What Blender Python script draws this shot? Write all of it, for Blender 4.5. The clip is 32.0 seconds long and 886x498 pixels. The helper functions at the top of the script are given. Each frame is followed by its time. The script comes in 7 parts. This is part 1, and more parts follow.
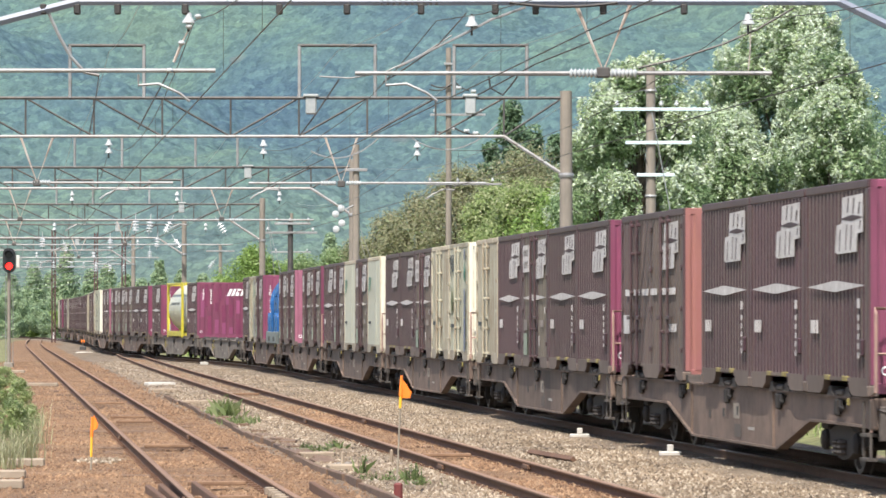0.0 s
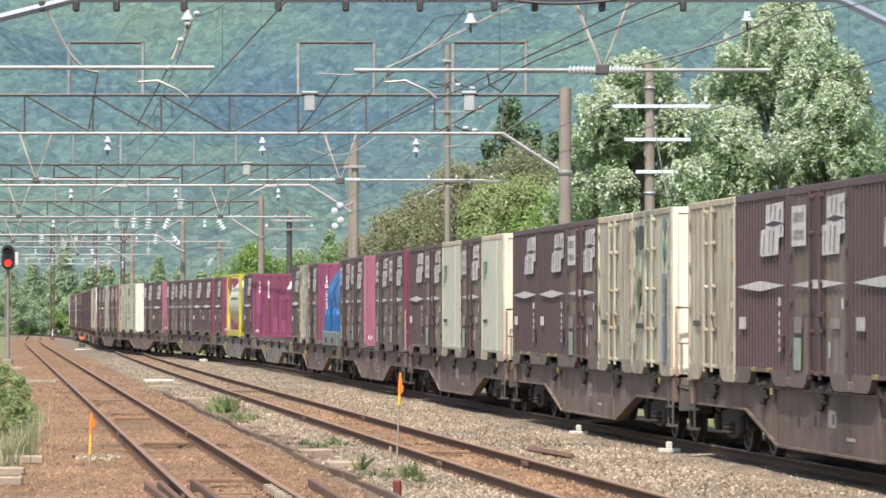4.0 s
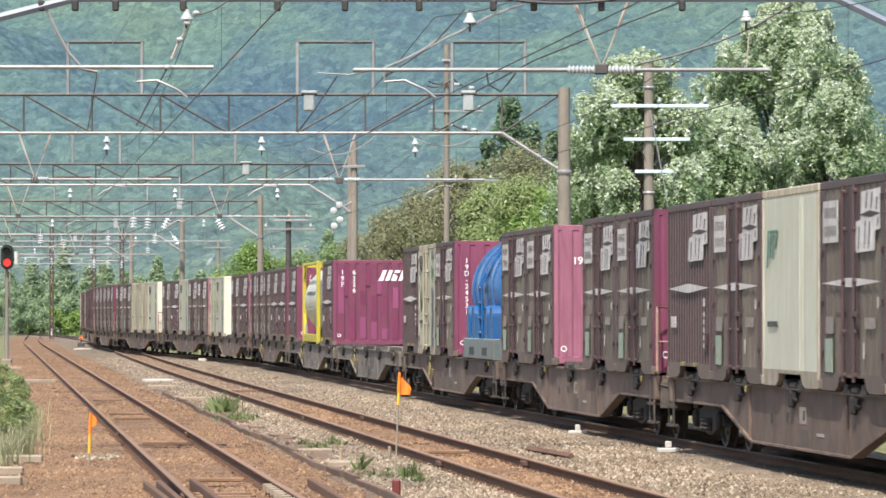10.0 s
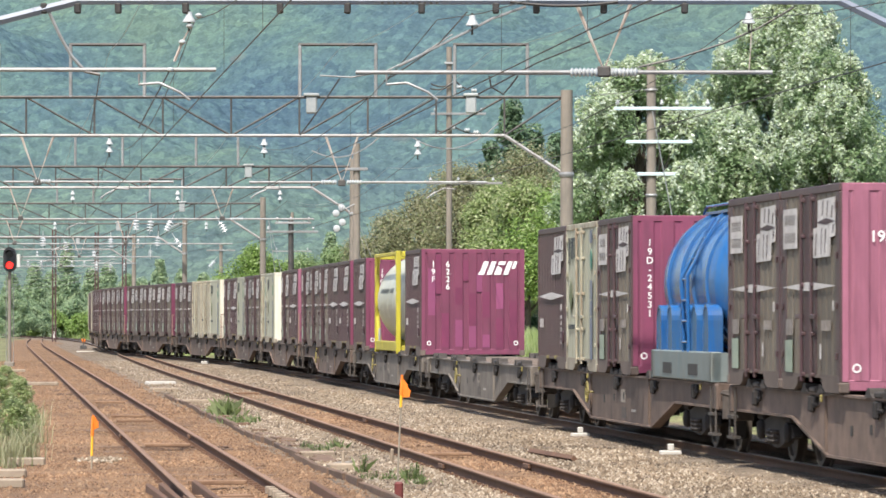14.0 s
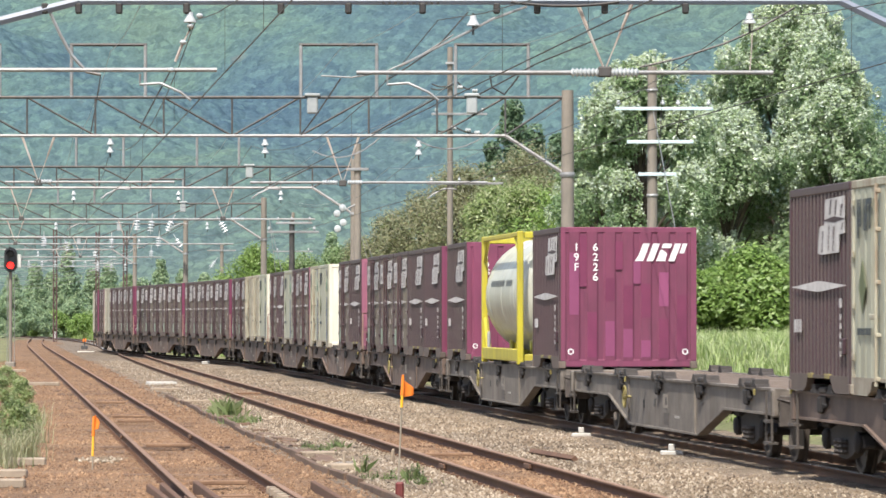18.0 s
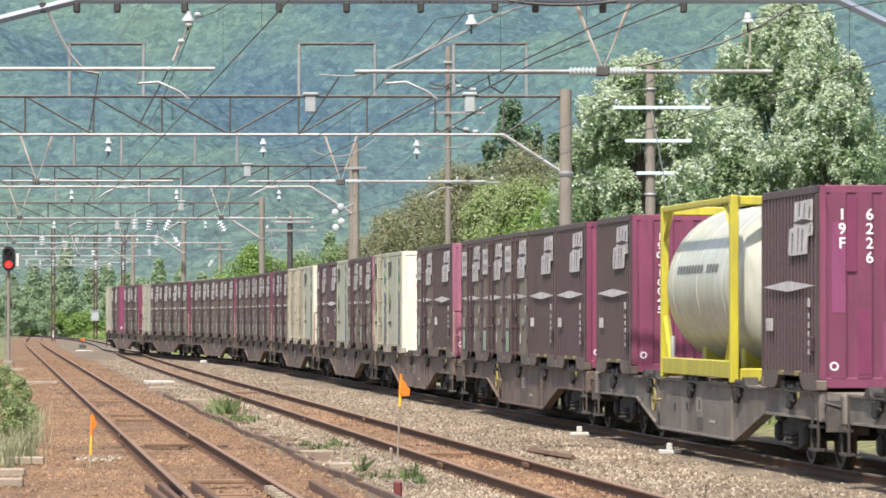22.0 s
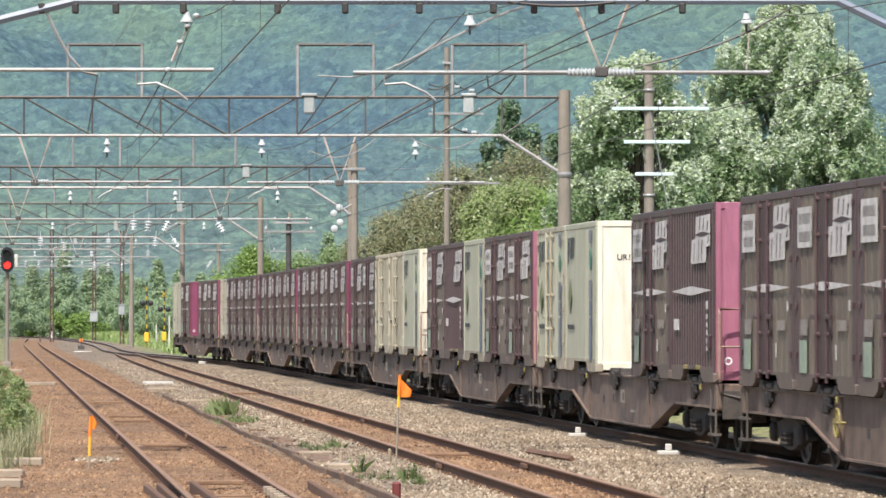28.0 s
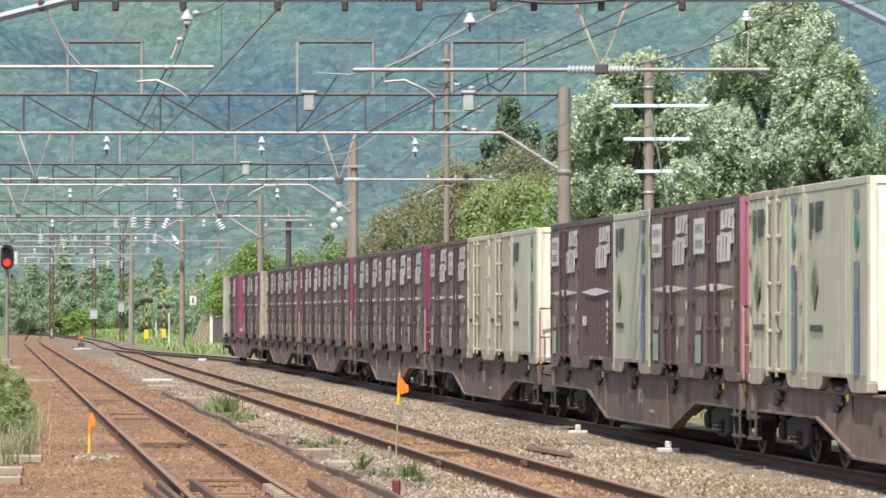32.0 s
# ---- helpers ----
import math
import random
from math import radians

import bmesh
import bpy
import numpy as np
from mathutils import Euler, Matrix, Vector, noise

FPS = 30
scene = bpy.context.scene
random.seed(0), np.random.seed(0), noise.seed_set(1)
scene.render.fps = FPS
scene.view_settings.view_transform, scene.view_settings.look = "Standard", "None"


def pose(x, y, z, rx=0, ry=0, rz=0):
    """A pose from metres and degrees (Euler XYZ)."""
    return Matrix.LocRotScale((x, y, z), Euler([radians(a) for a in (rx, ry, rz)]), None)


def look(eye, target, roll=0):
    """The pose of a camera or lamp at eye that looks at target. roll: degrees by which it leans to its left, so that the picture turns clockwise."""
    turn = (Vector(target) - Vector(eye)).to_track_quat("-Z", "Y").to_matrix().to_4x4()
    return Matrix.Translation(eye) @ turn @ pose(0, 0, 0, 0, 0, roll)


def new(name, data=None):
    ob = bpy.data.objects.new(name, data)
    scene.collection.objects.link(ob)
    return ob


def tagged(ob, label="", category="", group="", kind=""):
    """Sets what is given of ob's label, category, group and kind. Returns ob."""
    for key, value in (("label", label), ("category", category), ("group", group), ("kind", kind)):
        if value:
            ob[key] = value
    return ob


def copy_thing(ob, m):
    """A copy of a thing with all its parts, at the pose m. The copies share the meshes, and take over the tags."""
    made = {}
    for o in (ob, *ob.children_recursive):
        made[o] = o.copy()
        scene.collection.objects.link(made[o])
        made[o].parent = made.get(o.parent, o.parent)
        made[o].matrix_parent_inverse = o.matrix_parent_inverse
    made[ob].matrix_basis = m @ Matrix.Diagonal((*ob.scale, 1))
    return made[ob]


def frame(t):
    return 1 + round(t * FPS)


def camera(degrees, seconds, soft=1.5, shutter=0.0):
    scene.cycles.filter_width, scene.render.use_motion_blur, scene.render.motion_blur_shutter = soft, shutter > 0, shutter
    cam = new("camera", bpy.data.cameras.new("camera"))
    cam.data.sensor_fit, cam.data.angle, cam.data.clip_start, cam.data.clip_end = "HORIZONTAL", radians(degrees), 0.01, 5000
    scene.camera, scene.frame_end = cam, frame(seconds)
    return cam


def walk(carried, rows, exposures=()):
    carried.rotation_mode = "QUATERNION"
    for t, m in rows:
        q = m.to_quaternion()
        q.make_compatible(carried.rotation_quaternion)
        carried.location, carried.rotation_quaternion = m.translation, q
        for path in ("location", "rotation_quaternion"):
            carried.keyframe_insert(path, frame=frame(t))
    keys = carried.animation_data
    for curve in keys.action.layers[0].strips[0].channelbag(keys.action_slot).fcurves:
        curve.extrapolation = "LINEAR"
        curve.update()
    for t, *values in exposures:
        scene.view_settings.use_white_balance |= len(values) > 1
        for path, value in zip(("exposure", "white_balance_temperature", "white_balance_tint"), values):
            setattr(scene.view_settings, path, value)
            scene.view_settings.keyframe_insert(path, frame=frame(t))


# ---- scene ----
# The rails' heads lie at z = 0; y runs away from the camera, x to its right.
F_LEN = 7574.0
EYE_Z = 1.909
PITCH = math.degrees(122.0 / F_LEN)
# small sway of the hand-held camera: seconds, sideways and upright, in parts of F_LEN
SWAY = [
    (0.0, -0.1, 0.3), (0.5, -0.3, -0.2), (1.0, -1.0, -0.9), (1.5, -0.6, -1.2), (2.0, 2.3, -1.2), (2.5, 0.8, -0.9), (3.0, 0.5, -2.9),
    (3.5, -0.6, -6.8), (4.0, -2.0, -5.0), (5.0, -5.0, -2.0), (5.5, -5.4, -1.2), (6.0, -5.5, 0.4), (6.5, -3.6, -0.7), (7.0, -3.7, 0.4),
    (7.5, -3.0, -1.2), (8.0, -0.9, -1.2), (8.5, -0.4, 0.3), (9.0, -1.5, 0.3), (9.5, -2.2, -2.9), (10.0, -3.5, -5.7), (10.5, -3.5, -4.2),
    (11.0, -2.2, -4.1), (11.5, 3.9, -3.2), (12.0, -0.0, -2.7), (12.5, -0.5, -2.8), (13.0, 0.5, -2.7), (13.5, 0.9, -2.5), (14.0, 0.9, -1.2),
    (14.5, 2.4, -1.2), (15.5, 1.0, -0.5), (16.5, 0.3, -0.8), (17.0, 0.7, -1.1), (17.5, -0.2, -0.7), (18.0, 2.5, -0.9), (18.5, -0.2, -5.3),
    (19.0, -0.9, -5.8), (19.5, -0.5, -5.4), (20.0, -0.5, -4.9), (20.5, -0.8, -4.3), (21.0, -0.4, -4.2), (21.5, 0.2, -2.7), (22.0, -0.8, -2.7),
    (22.5, -1.2, -2.7), (23.0, -0.8, -2.6), (23.5, -5.2, -1.2), (24.0, -3.5, -1.3), (24.5, 0.8, -1.2), (25.0, 2.8, -1.2), (25.5, -5.0, -0.9),
    (26.5, -4.0, -1.0), (27.5, -2.4, -1.3), (28.0, -3.2, -1.1), (28.5, 0.8, 0.4), (29.0, -3.4, 0.5), (29.5, -4.1, 0.4), (30.0, -4.4, 0.4),
    (30.5, -4.0, 0.1), (31.0, -3.7, -4.2), (31.5, -3.4, -5.8), (32.0, -3.5, -5.8),
]

cam = camera(11.82, 32.0, soft=1.6, shutter=0.5)
walk(cam, [(t, pose(0, 0, EYE_Z, 90 + PITCH + math.degrees(b / F_LEN), 0, math.degrees(a / F_LEN))) for t, a, b in SWAY],
     exposures=[(0, 0.90, 6500, 10), (6, 0.84, 6500, 10), (20, 0.84, 6500, 10), (32, 0.75, 6500, 10)])

# ---- light ----
SUN_TO = Vector((-0.16, -0.50, 0.85)).normalized()
world = bpy.data.worlds.new("world")
scene.world = world
world.use_nodes = True
wn = world.node_tree.nodes
sky = wn.new("ShaderNodeTexSky")
sky.sky_type, sky.sun_disc = "NISHITA", False
sky.sun_elevation = math.asin(SUN_TO.z)
sky.sun_rotation = math.atan2(SUN_TO.x, SUN_TO.y)
sky.dust_density = 2.5
wn["Background"].inputs["Strength"].default_value = 0.13
world.node_tree.links.new(sky.outputs["Color"], wn["Background"].inputs["Color"])
sun = new("sun", bpy.data.lights.new("sun", "SUN"))
sun.data.energy, sun.data.angle, sun.data.color = 4.15, radians(0.6), (1.0, 0.95, 0.87)
sun.matrix_world = look((0, 0, 80), Vector((0, 0, 80)) - SUN_TO)


# ---- materials ----
def nodes_of(name):
    m = bpy.data.materials.new(name)
    m.use_nodes = True
    t = m.node_tree
    return m, t, t.nodes["Principled BSDF"]


def link(t, a, b):
    t.links.new(a, b)


def noise_node(t, scale, detail=5.0, rough=0.6, stretch=None, coords="Object", shift=None):
    co = t.nodes.new("ShaderNodeTexCoord")
    mp = t.nodes.new("ShaderNodeMapping")
    if stretch:
        mp.inputs["Scale"].default_value = stretch
    link(t, co.outputs[coords], mp.inputs["Vector"])
    if shift is not None:
        info = t.nodes.new("ShaderNodeObjectInfo")
        mul = t.nodes.new("ShaderNodeMath")
        mul.operation = "MULTIPLY"
        mul.inputs[1].default_value = shift
        link(t, info.outputs["Random"], mul.inputs[0])
        link(t, mul.outputs[0], mp.inputs["Location"])
    n = t.nodes.new("ShaderNodeTexNoise")
    n.inputs["Scale"].default_value, n.inputs["Detail"].default_value, n.inputs["Roughness"].default_value = scale, detail, rough
    link(t, mp.outputs["Vector"], n.inputs["Vector"])
    return n.outputs["Fac"]


def ramp(t, fac, stops):
    r = t.nodes.new("ShaderNodeValToRGB")
    e = r.color_ramp.elements
    while len(e) < len(stops):
        e.new(0.5)
    for k, (p, c) in zip(e, stops):
        k.position, k.color = p, (*c, 1) if len(c) == 3 else c
    link(t, fac, r.inputs["Fac"])
    return r.outputs["Color"]


def grey(v):
    return (v, v, v)


def mix(t, fac, a, b, kind="MIX"):
    m = t.nodes.new("ShaderNodeMix")
    m.data_type, m.blend_type = "RGBA", kind
    for sock, val in ((m.inputs["Factor"], fac), (m.inputs[6], a), (m.inputs[7], b)):
        if isinstance(val, (int, float)):
            sock.default_value = val
        elif isinstance(val, tuple):
            sock.default_value = (*val, 1)
        else:
            link(t, val, sock)
    return m.outputs[2]


def bump(t, bsdf, fac, strength, dist):
    b = t.nodes.new("ShaderNodeBump")
    b.inputs["Strength"].default_value, b.inputs["Distance"].default_value = strength, dist
    link(t, fac, b.inputs["Height"])
    link(t, b.outputs["Normal"], bsdf.inputs["Normal"])


def surface(name, col, col2=None, scale=4.0, rough=0.7, metal=0.0, dirt=None, dirt_amount=0.5, streak=True, bump_d=0.0, vary=0.12, bump_scale=40.0, clean=None, runs=None):
    """A worn surface: two tones, vertical stains, and a small change from piece to piece."""
    m, t, b = nodes_of(name)
    c = mix(t, ramp(t, noise_node(t, scale, 6, 0.65, shift=37.0), [(0.35, grey(0)), (0.7, grey(1))]), col, col2 or tuple(v * 0.8 for v in col))
    if dirt:
        s = noise_node(t, 2.2, 7, 0.7, (3.0, 3.0, 0.35) if streak else None, shift=53.0)
        c = mix(t, ramp(t, s, [(0.40, grey(0)), (0.75, grey(dirt_amount))]), c, dirt)
    if runs:
        # broad dark runs down the side, some a hand wide, some a metre
        s = noise_node(t, 1.0, 5, 0.65, (0.85, 0.85, 0.22), shift=71.0)
        c = mix(t, ramp(t, s, [(0.52, grey(0)), (0.66, grey(0.9))]), c, runs)
        s = noise_node(t, 1.0, 4, 0.7, (9.0, 9.0, 0.5), shift=29.0)
        c = mix(t, ramp(t, s, [(0.55, grey(0)), (0.75, grey(0.55))]), c, tuple(v * 0.6 for v in runs))
    if clean:
        fresh = t.nodes.new("ShaderNodeObjectInfo")
        c = mix(t, ramp(t, fresh.outputs["Random"], [(0.45, grey(0.0)), (0.75, grey(0.7))]), c, clean)
    if vary:
        info = t.nodes.new("ShaderNodeObjectInfo")
        c = mix(t, 1.0, c, ramp(t, info.outputs["Random"], [(0, grey(1 - vary)), (1, grey(1.0))]), "MULTIPLY")
    link(t, c, b.inputs["Base Color"])
    b.inputs["Roughness"].default_value, b.inputs["Metallic"].default_value = rough, metal
    if bump_d:
        bump(t, b, noise_node(t, bump_scale, 4, 0.6), 0.6, bump_d)
    return m


def leaf_mat(name, cols, back=0.25, rough=0.45):
    """Leaves that differ one from another, with light shining through."""
    m, t, b = nodes_of(name)
    g = t.nodes.new("ShaderNodeNewGeometry")
    n = len(cols)
    c = ramp(t, g.outputs["Random Per Island"], [(i / max(1, n - 1), v) for i, v in enumerate(cols)])
    link(t, c, b.inputs["Base Color"])
    b.inputs["Roughness"].default_value = rough
    tr = t.nodes.new("ShaderNodeBsdfTranslucent")
    link(t, c, tr.inputs["Color"])
    ms = t.nodes.new("ShaderNodeMixShader")
    ms.inputs[0].default_value = back
    link(t, b.outputs[0], ms.inputs[1])
    link(t, tr.outputs[0], ms.inputs[2])
    link(t, ms.outputs[0], t.nodes["Material Output"].inputs["Surface"])
    return m


DUST = (0.135, 0.105, 0.078)
purple_side = surface("purple_side_paint", (0.150, 0.104, 0.088), (0.118, 0.086, 0.072), 1.5, 0.6, dirt=(0.175, 0.142, 0.106), dirt_amount=0.7, vary=0.3, clean=(0.11, 0.062, 0.063), runs=(0.075, 0.05, 0.045))
olive_side = surface("dust_covered_door_paint", (0.185, 0.158, 0.118), (0.15, 0.126, 0.097), 1.3, 0.65, dirt=(0.085, 0.06, 0.05), dirt_amount=0.6, vary=0.35, runs=(0.115, 0.084, 0.068))
dusty_base = surface("dusty_base_rail", (0.155, 0.118, 0.096), (0.115, 0.087, 0.073), 2.0, 0.75, dirt=(0.075, 0.055, 0.046), dirt_amount=0.5, vary=0.3)
cream_base = surface("dusty_cream_base_rail", (0.46, 0.42, 0.33), (0.33, 0.28, 0.21), 3.0, 0.7, dirt=(0.14, 0.09, 0.055), dirt_amount=0.8, vary=0.3)
rust_edge = surface("rusty_cream_edge", (0.58, 0.54, 0.42), (0.48, 0.41, 0.29), 5.0, 0.7, dirt=(0.16, 0.07, 0.03), dirt_amount=0.7, vary=0.2)
purple_post = surface("purple_post_paint", (0.07, 0.033, 0.041), (0.05, 0.028, 0.033), 2.0, 0.5, dirt=DUST, dirt_amount=0.4, vary=0.2)
magenta_end = surface("magenta_end_paint", (0.24, 0.055, 0.112), (0.19, 0.045, 0.092), 1.2, 0.5, dirt=(0.13, 0.045, 0.068), dirt_amount=0.6, vary=0.3)
pink_end = surface("faded_pink_paint", (0.36, 0.132, 0.195), (0.30, 0.105, 0.16), 1.2, 0.55, dirt=(0.16, 0.06, 0.085), dirt_amount=0.55, vary=0.15, runs=(0.24, 0.085, 0.125))
salmon_end = surface("faded_salmon_paint", (0.285, 0.11, 0.115), (0.25, 0.10, 0.085), 1.2, 0.6, dirt=(0.25, 0.12, 0.08), dirt_amount=0.6, vary=0.0)
patch_paint = surface("touched_up_paint", (0.185, 0.035, 0.085), (0.155, 0.03, 0.074), 3.0, 0.42, vary=0.2)
faded_patch = surface("faded_patch_paint", (0.265, 0.066, 0.148), (0.23, 0.056, 0.13), 3.0, 0.45, vary=0.2)
white_mark = surface("white_marking_paint", (0.66, 0.64, 0.62), (0.44, 0.42, 0.41), 7.0, 0.6, dirt=(0.22, 0.18, 0.165), dirt_amount=0.6, vary=0.15)
faint_mark = surface("worn_lettering", (0.30, 0.27, 0.25), (0.17, 0.145, 0.13), 14.0, 0.6, dirt=(0.13, 0.1, 0.08), dirt_amount=0.7, vary=0.15)
white_fresh = surface("clean_white_lettering", (0.8, 0.79, 0.77), (0.74, 0.73, 0.72), 5.0, 0.5, vary=0.03)
cream_paint = surface("cream_paint", (0.45, 0.455, 0.355), (0.385, 0.385, 0.295), 1.6, 0.5, dirt=(0.25, 0.205, 0.13), dirt_amount=0.5, vary=0.2)
pale_cream = surface("pale_greenish_cream_paint", (0.56, 0.575, 0.475), (0.49, 0.50, 0.40), 1.6, 0.5, dirt=(0.32, 0.26, 0.17), dirt_amount=0.5, vary=0.15)
rusty_cream = surface("rusty_cream_paint", (0.44, 0.43, 0.335), (0.36, 0.345, 0.26), 1.8, 0.6, dirt=(0.17, 0.085, 0.04), dirt_amount=0.95, vary=0.15)
beige_paint = surface("grey_beige_paint", (0.42, 0.40, 0.32), (0.36, 0.345, 0.28), 1.8, 0.55, dirt=(0.2, 0.15, 0.1), dirt_amount=0.5, vary=0.1)
white_paint = surface("white_paint", (0.76, 0.735, 0.63), (0.70, 0.675, 0.56), 1.2, 0.45, dirt=(0.48, 0.37, 0.20), dirt_amount=0.5, vary=0.08)
blue_stripe = surface("blue_stripe_paint", (0.075, 0.10, 0.19), (0.15, 0.175, 0.21), 3.0, 0.5, dirt=(0.28, 0.28, 0.25), dirt_amount=0.6)
green_mark = surface("green_marking_paint", (0.03, 0.16, 0.12), (0.05, 0.2, 0.15), 4.0, 0.5)
olive_mark = surface("olive_marking_paint", (0.11, 0.13, 0.05), (0.09, 0.11, 0.05), 4.0, 0.5)
dark_letter = surface("dark_lettering", (0.03, 0.04, 0.05), None, 4.0, 0.5)
green_plate = surface("pale_green_plate", (0.3, 0.36, 0.28), (0.2, 0.25, 0.2), 6.0, 0.5)
wagon_brown = surface("wagon_brown_paint", (0.215, 0.148, 0.112), (0.165, 0.113, 0.087), 1.1, 0.7, dirt=(0.042, 0.031, 0.026), dirt_amount=0.75, vary=0.3, streak=False, runs=(0.062, 0.044, 0.035))
wagon_grey = surface("wagon_grey_paint", (0.225, 0.195, 0.163), (0.17, 0.145, 0.12), 1.1, 0.75, dirt=(0.06, 0.048, 0.04), dirt_amount=0.7, vary=0.15, runs=(0.12, 0.095, 0.075), streak=False)
running_gear = surface("sooty_running_gear", (0.012, 0.010, 0.009), (0.022, 0.017, 0.014), 6.0, 0.9, dirt=(0.034, 0.025, 0.019), dirt_amount=0.3, streak=False, vary=0.15)
tyre_steel = surface("worn_tyre_steel", (0.085, 0.068, 0.055), (0.05, 0.04, 0.033), 8.0, 0.6, 0.1)
bogie_dust = surface("dusty_bogie_iron", (0.034, 0.027, 0.023), (0.018, 0.015, 0.013), 3.0, 0.8, dirt=(0.07, 0.056, 0.045), dirt_amount=0.5, streak=False, vary=0.3)
black_steel = surface("black_steel", (0.025, 0.024, 0.024), (0.045, 0.04, 0.036), 8.0, 0.65)
plank_wood = surface("grey_plank_wood", (0.33, 0.27, 0.2), (0.24, 0.19, 0.14), 3.0, 0.8, dirt=(0.14, 0.1, 0.075), dirt_amount=0.5, streak=False, bump_d=0.004)
dark_wood = surface("creosoted_wood", (0.10, 0.062, 0.042), (0.14, 0.09, 0.06), 5.0, 0.85, dirt=(0.2, 0.12, 0.07), dirt_amount=0.6, streak=False, bump_d=0.006)
yellow_paint = surface("yellow_paint", (0.50, 0.44, 0.035), (0.42, 0.36, 0.035), 2.0, 0.45, dirt=(0.22, 0.18, 0.06), dirt_amount=0.6, vary=0.05)
tank_steel = surface("dull_tank_cladding", (0.56, 0.565, 0.48), (0.44, 0.45, 0.385), 0.9, 0.38, 0.15, dirt=(0.24, 0.2, 0.14), dirt_amount=0.6, vary=0.0)
blue_paint = surface("blue_tank_paint", (0.013, 0.085, 0.27), (0.02, 0.12, 0.32), 1.0, 0.22, dirt=(0.07, 0.10, 0.12), dirt_amount=0.8, vary=0.0)
teal_paint = surface("blue_grey_frame_paint", (0.15, 0.195, 0.20), (0.11, 0.145, 0.15), 2.0, 0.55, dirt=(0.2, 0.165, 0.12), dirt_amount=0.6, vary=0.0)
rail_rust = surface("rusty_rail_steel", (0.135, 0.070, 0.039), (0.09, 0.046, 0.027), 9.0, 0.85, dirt=(0.075, 0.04, 0.026), dirt_amount=0.6, streak=False, vary=0.05)
rail_head = surface("railhead_steel", (0.185, 0.108, 0.066), (0.24, 0.15, 0.10), 5.0, 0.8, 0.0, vary=0.05)
rail_bright = surface("polished_railhead", (0.34, 0.31, 0.29), (0.26, 0.22, 0.2), 5.0, 0.32, 0.7, vary=0.05)
galv = surface("galvanised_steel", (0.34, 0.35, 0.355), (0.26, 0.262, 0.265), 3.0, 0.5, 0.15, dirt=(0.17, 0.135, 0.11), dirt_amount=0.7, streak=False, vary=0.25)
truss_paint = surface("weathered_truss_steel", (0.05, 0.05, 0.05), (0.095, 0.092, 0.088), 4.0, 0.65, 0.2, dirt=(0.15, 0.11, 0.085), dirt_amount=0.4, streak=False, vary=0.2)
truss_pale = surface("pale_grey_truss_steel", (0.36, 0.362, 0.365), (0.25, 0.235, 0.225), 3.0, 0.55, 0.0, dirt=(0.30, 0.235, 0.19), dirt_amount=0.6, streak=False, vary=0.12)
truss_blue = surface("blue_grey_truss_steel", (0.215, 0.245, 0.31), (0.16, 0.185, 0.24), 1.5, 0.5, 0.0, dirt=(0.17, 0.17, 0.18), dirt_amount=0.5, streak=False, vary=0.05)
red_mast = surface("dark_red_mast_paint", (0.075, 0.035, 0.033), (0.10, 0.05, 0.045), 3.0, 0.7, vary=0.2)
concrete = surface("weathered_concrete", (0.26, 0.225, 0.185), (0.2, 0.175, 0.145), 1.5, 0.85, dirt=(0.13, 0.115, 0.10), dirt_amount=0.55, bump_d=0.003, vary=0.1)
pale_concrete = surface("pale_concrete", (0.58, 0.56, 0.52), (0.48, 0.46, 0.42), 3.0, 0.8, dirt=(0.3, 0.26, 0.2), dirt_amount=0.4, streak=False, bump_d=0.003, vary=0.15)
porcelain = surface("white_porcelain", (0.46, 0.48, 0.48), (0.38, 0.40, 0.41), 4.0, 0.2, vary=0.06)
wire_mat = surface("weathered_wire", (0.05, 0.048, 0.046), (0.08, 0.075, 0.07), 3.0, 0.5, 0.5, vary=0.1)
pale_wire = surface("aluminium_wire", (0.34, 0.35, 0.35), (0.28, 0.28, 0.28), 3.0, 0.45, 0.5, vary=0.1)
orange_cloth = surface("orange_cloth", (0.78, 0.20, 0.015), (0.7, 0.17, 0.015), 6.0, 0.75, vary=0.0)
orange_paint = surface("yellow_orange_tape", (0.85, 0.47, 0.03), (0.8, 0.40, 0.03), 8.0, 0.5, vary=0.0)
red_box = surface("rust_red_paint", (0.17, 0.03, 0.025), (0.09, 0.022, 0.02), 8.0, 0.6)
black_plastic = surface("black_signal_housing", (0.012, 0.012, 0.014), (0.02, 0.02, 0.022), 6.0, 0.4, vary=0.0)
pale_paint = surface("off_white_cabinet_paint", (0.62, 0.62, 0.58), (0.54, 0.53, 0.5), 3.0, 0.55, dirt=(0.3, 0.27, 0.22), dirt_amount=0.4, vary=0.1)
worn_yellow = surface("chipped_yellow_paint", (0.30, 0.25, 0.07), (0.14, 0.11, 0.05), 22.0, 0.6)
bark = surface("tree_bark", (0.12, 0.095, 0.07), (0.07, 0.055, 0.042), 6.0, 0.9, bump_d=0.02, bump_scale=12.0, vary=0.15)


def lens_mat():
    m, t, b = nodes_of("lit_red_lens")
    b.inputs["Base Color"].default_value = (0.5, 0.03, 0.015, 1)
    b.inputs["Emission Color"].default_value = (1.0, 0.025, 0.02, 1)
    b.inputs["Emission Strength"].default_value = 1.7
    return m


red_lens = lens_mat()


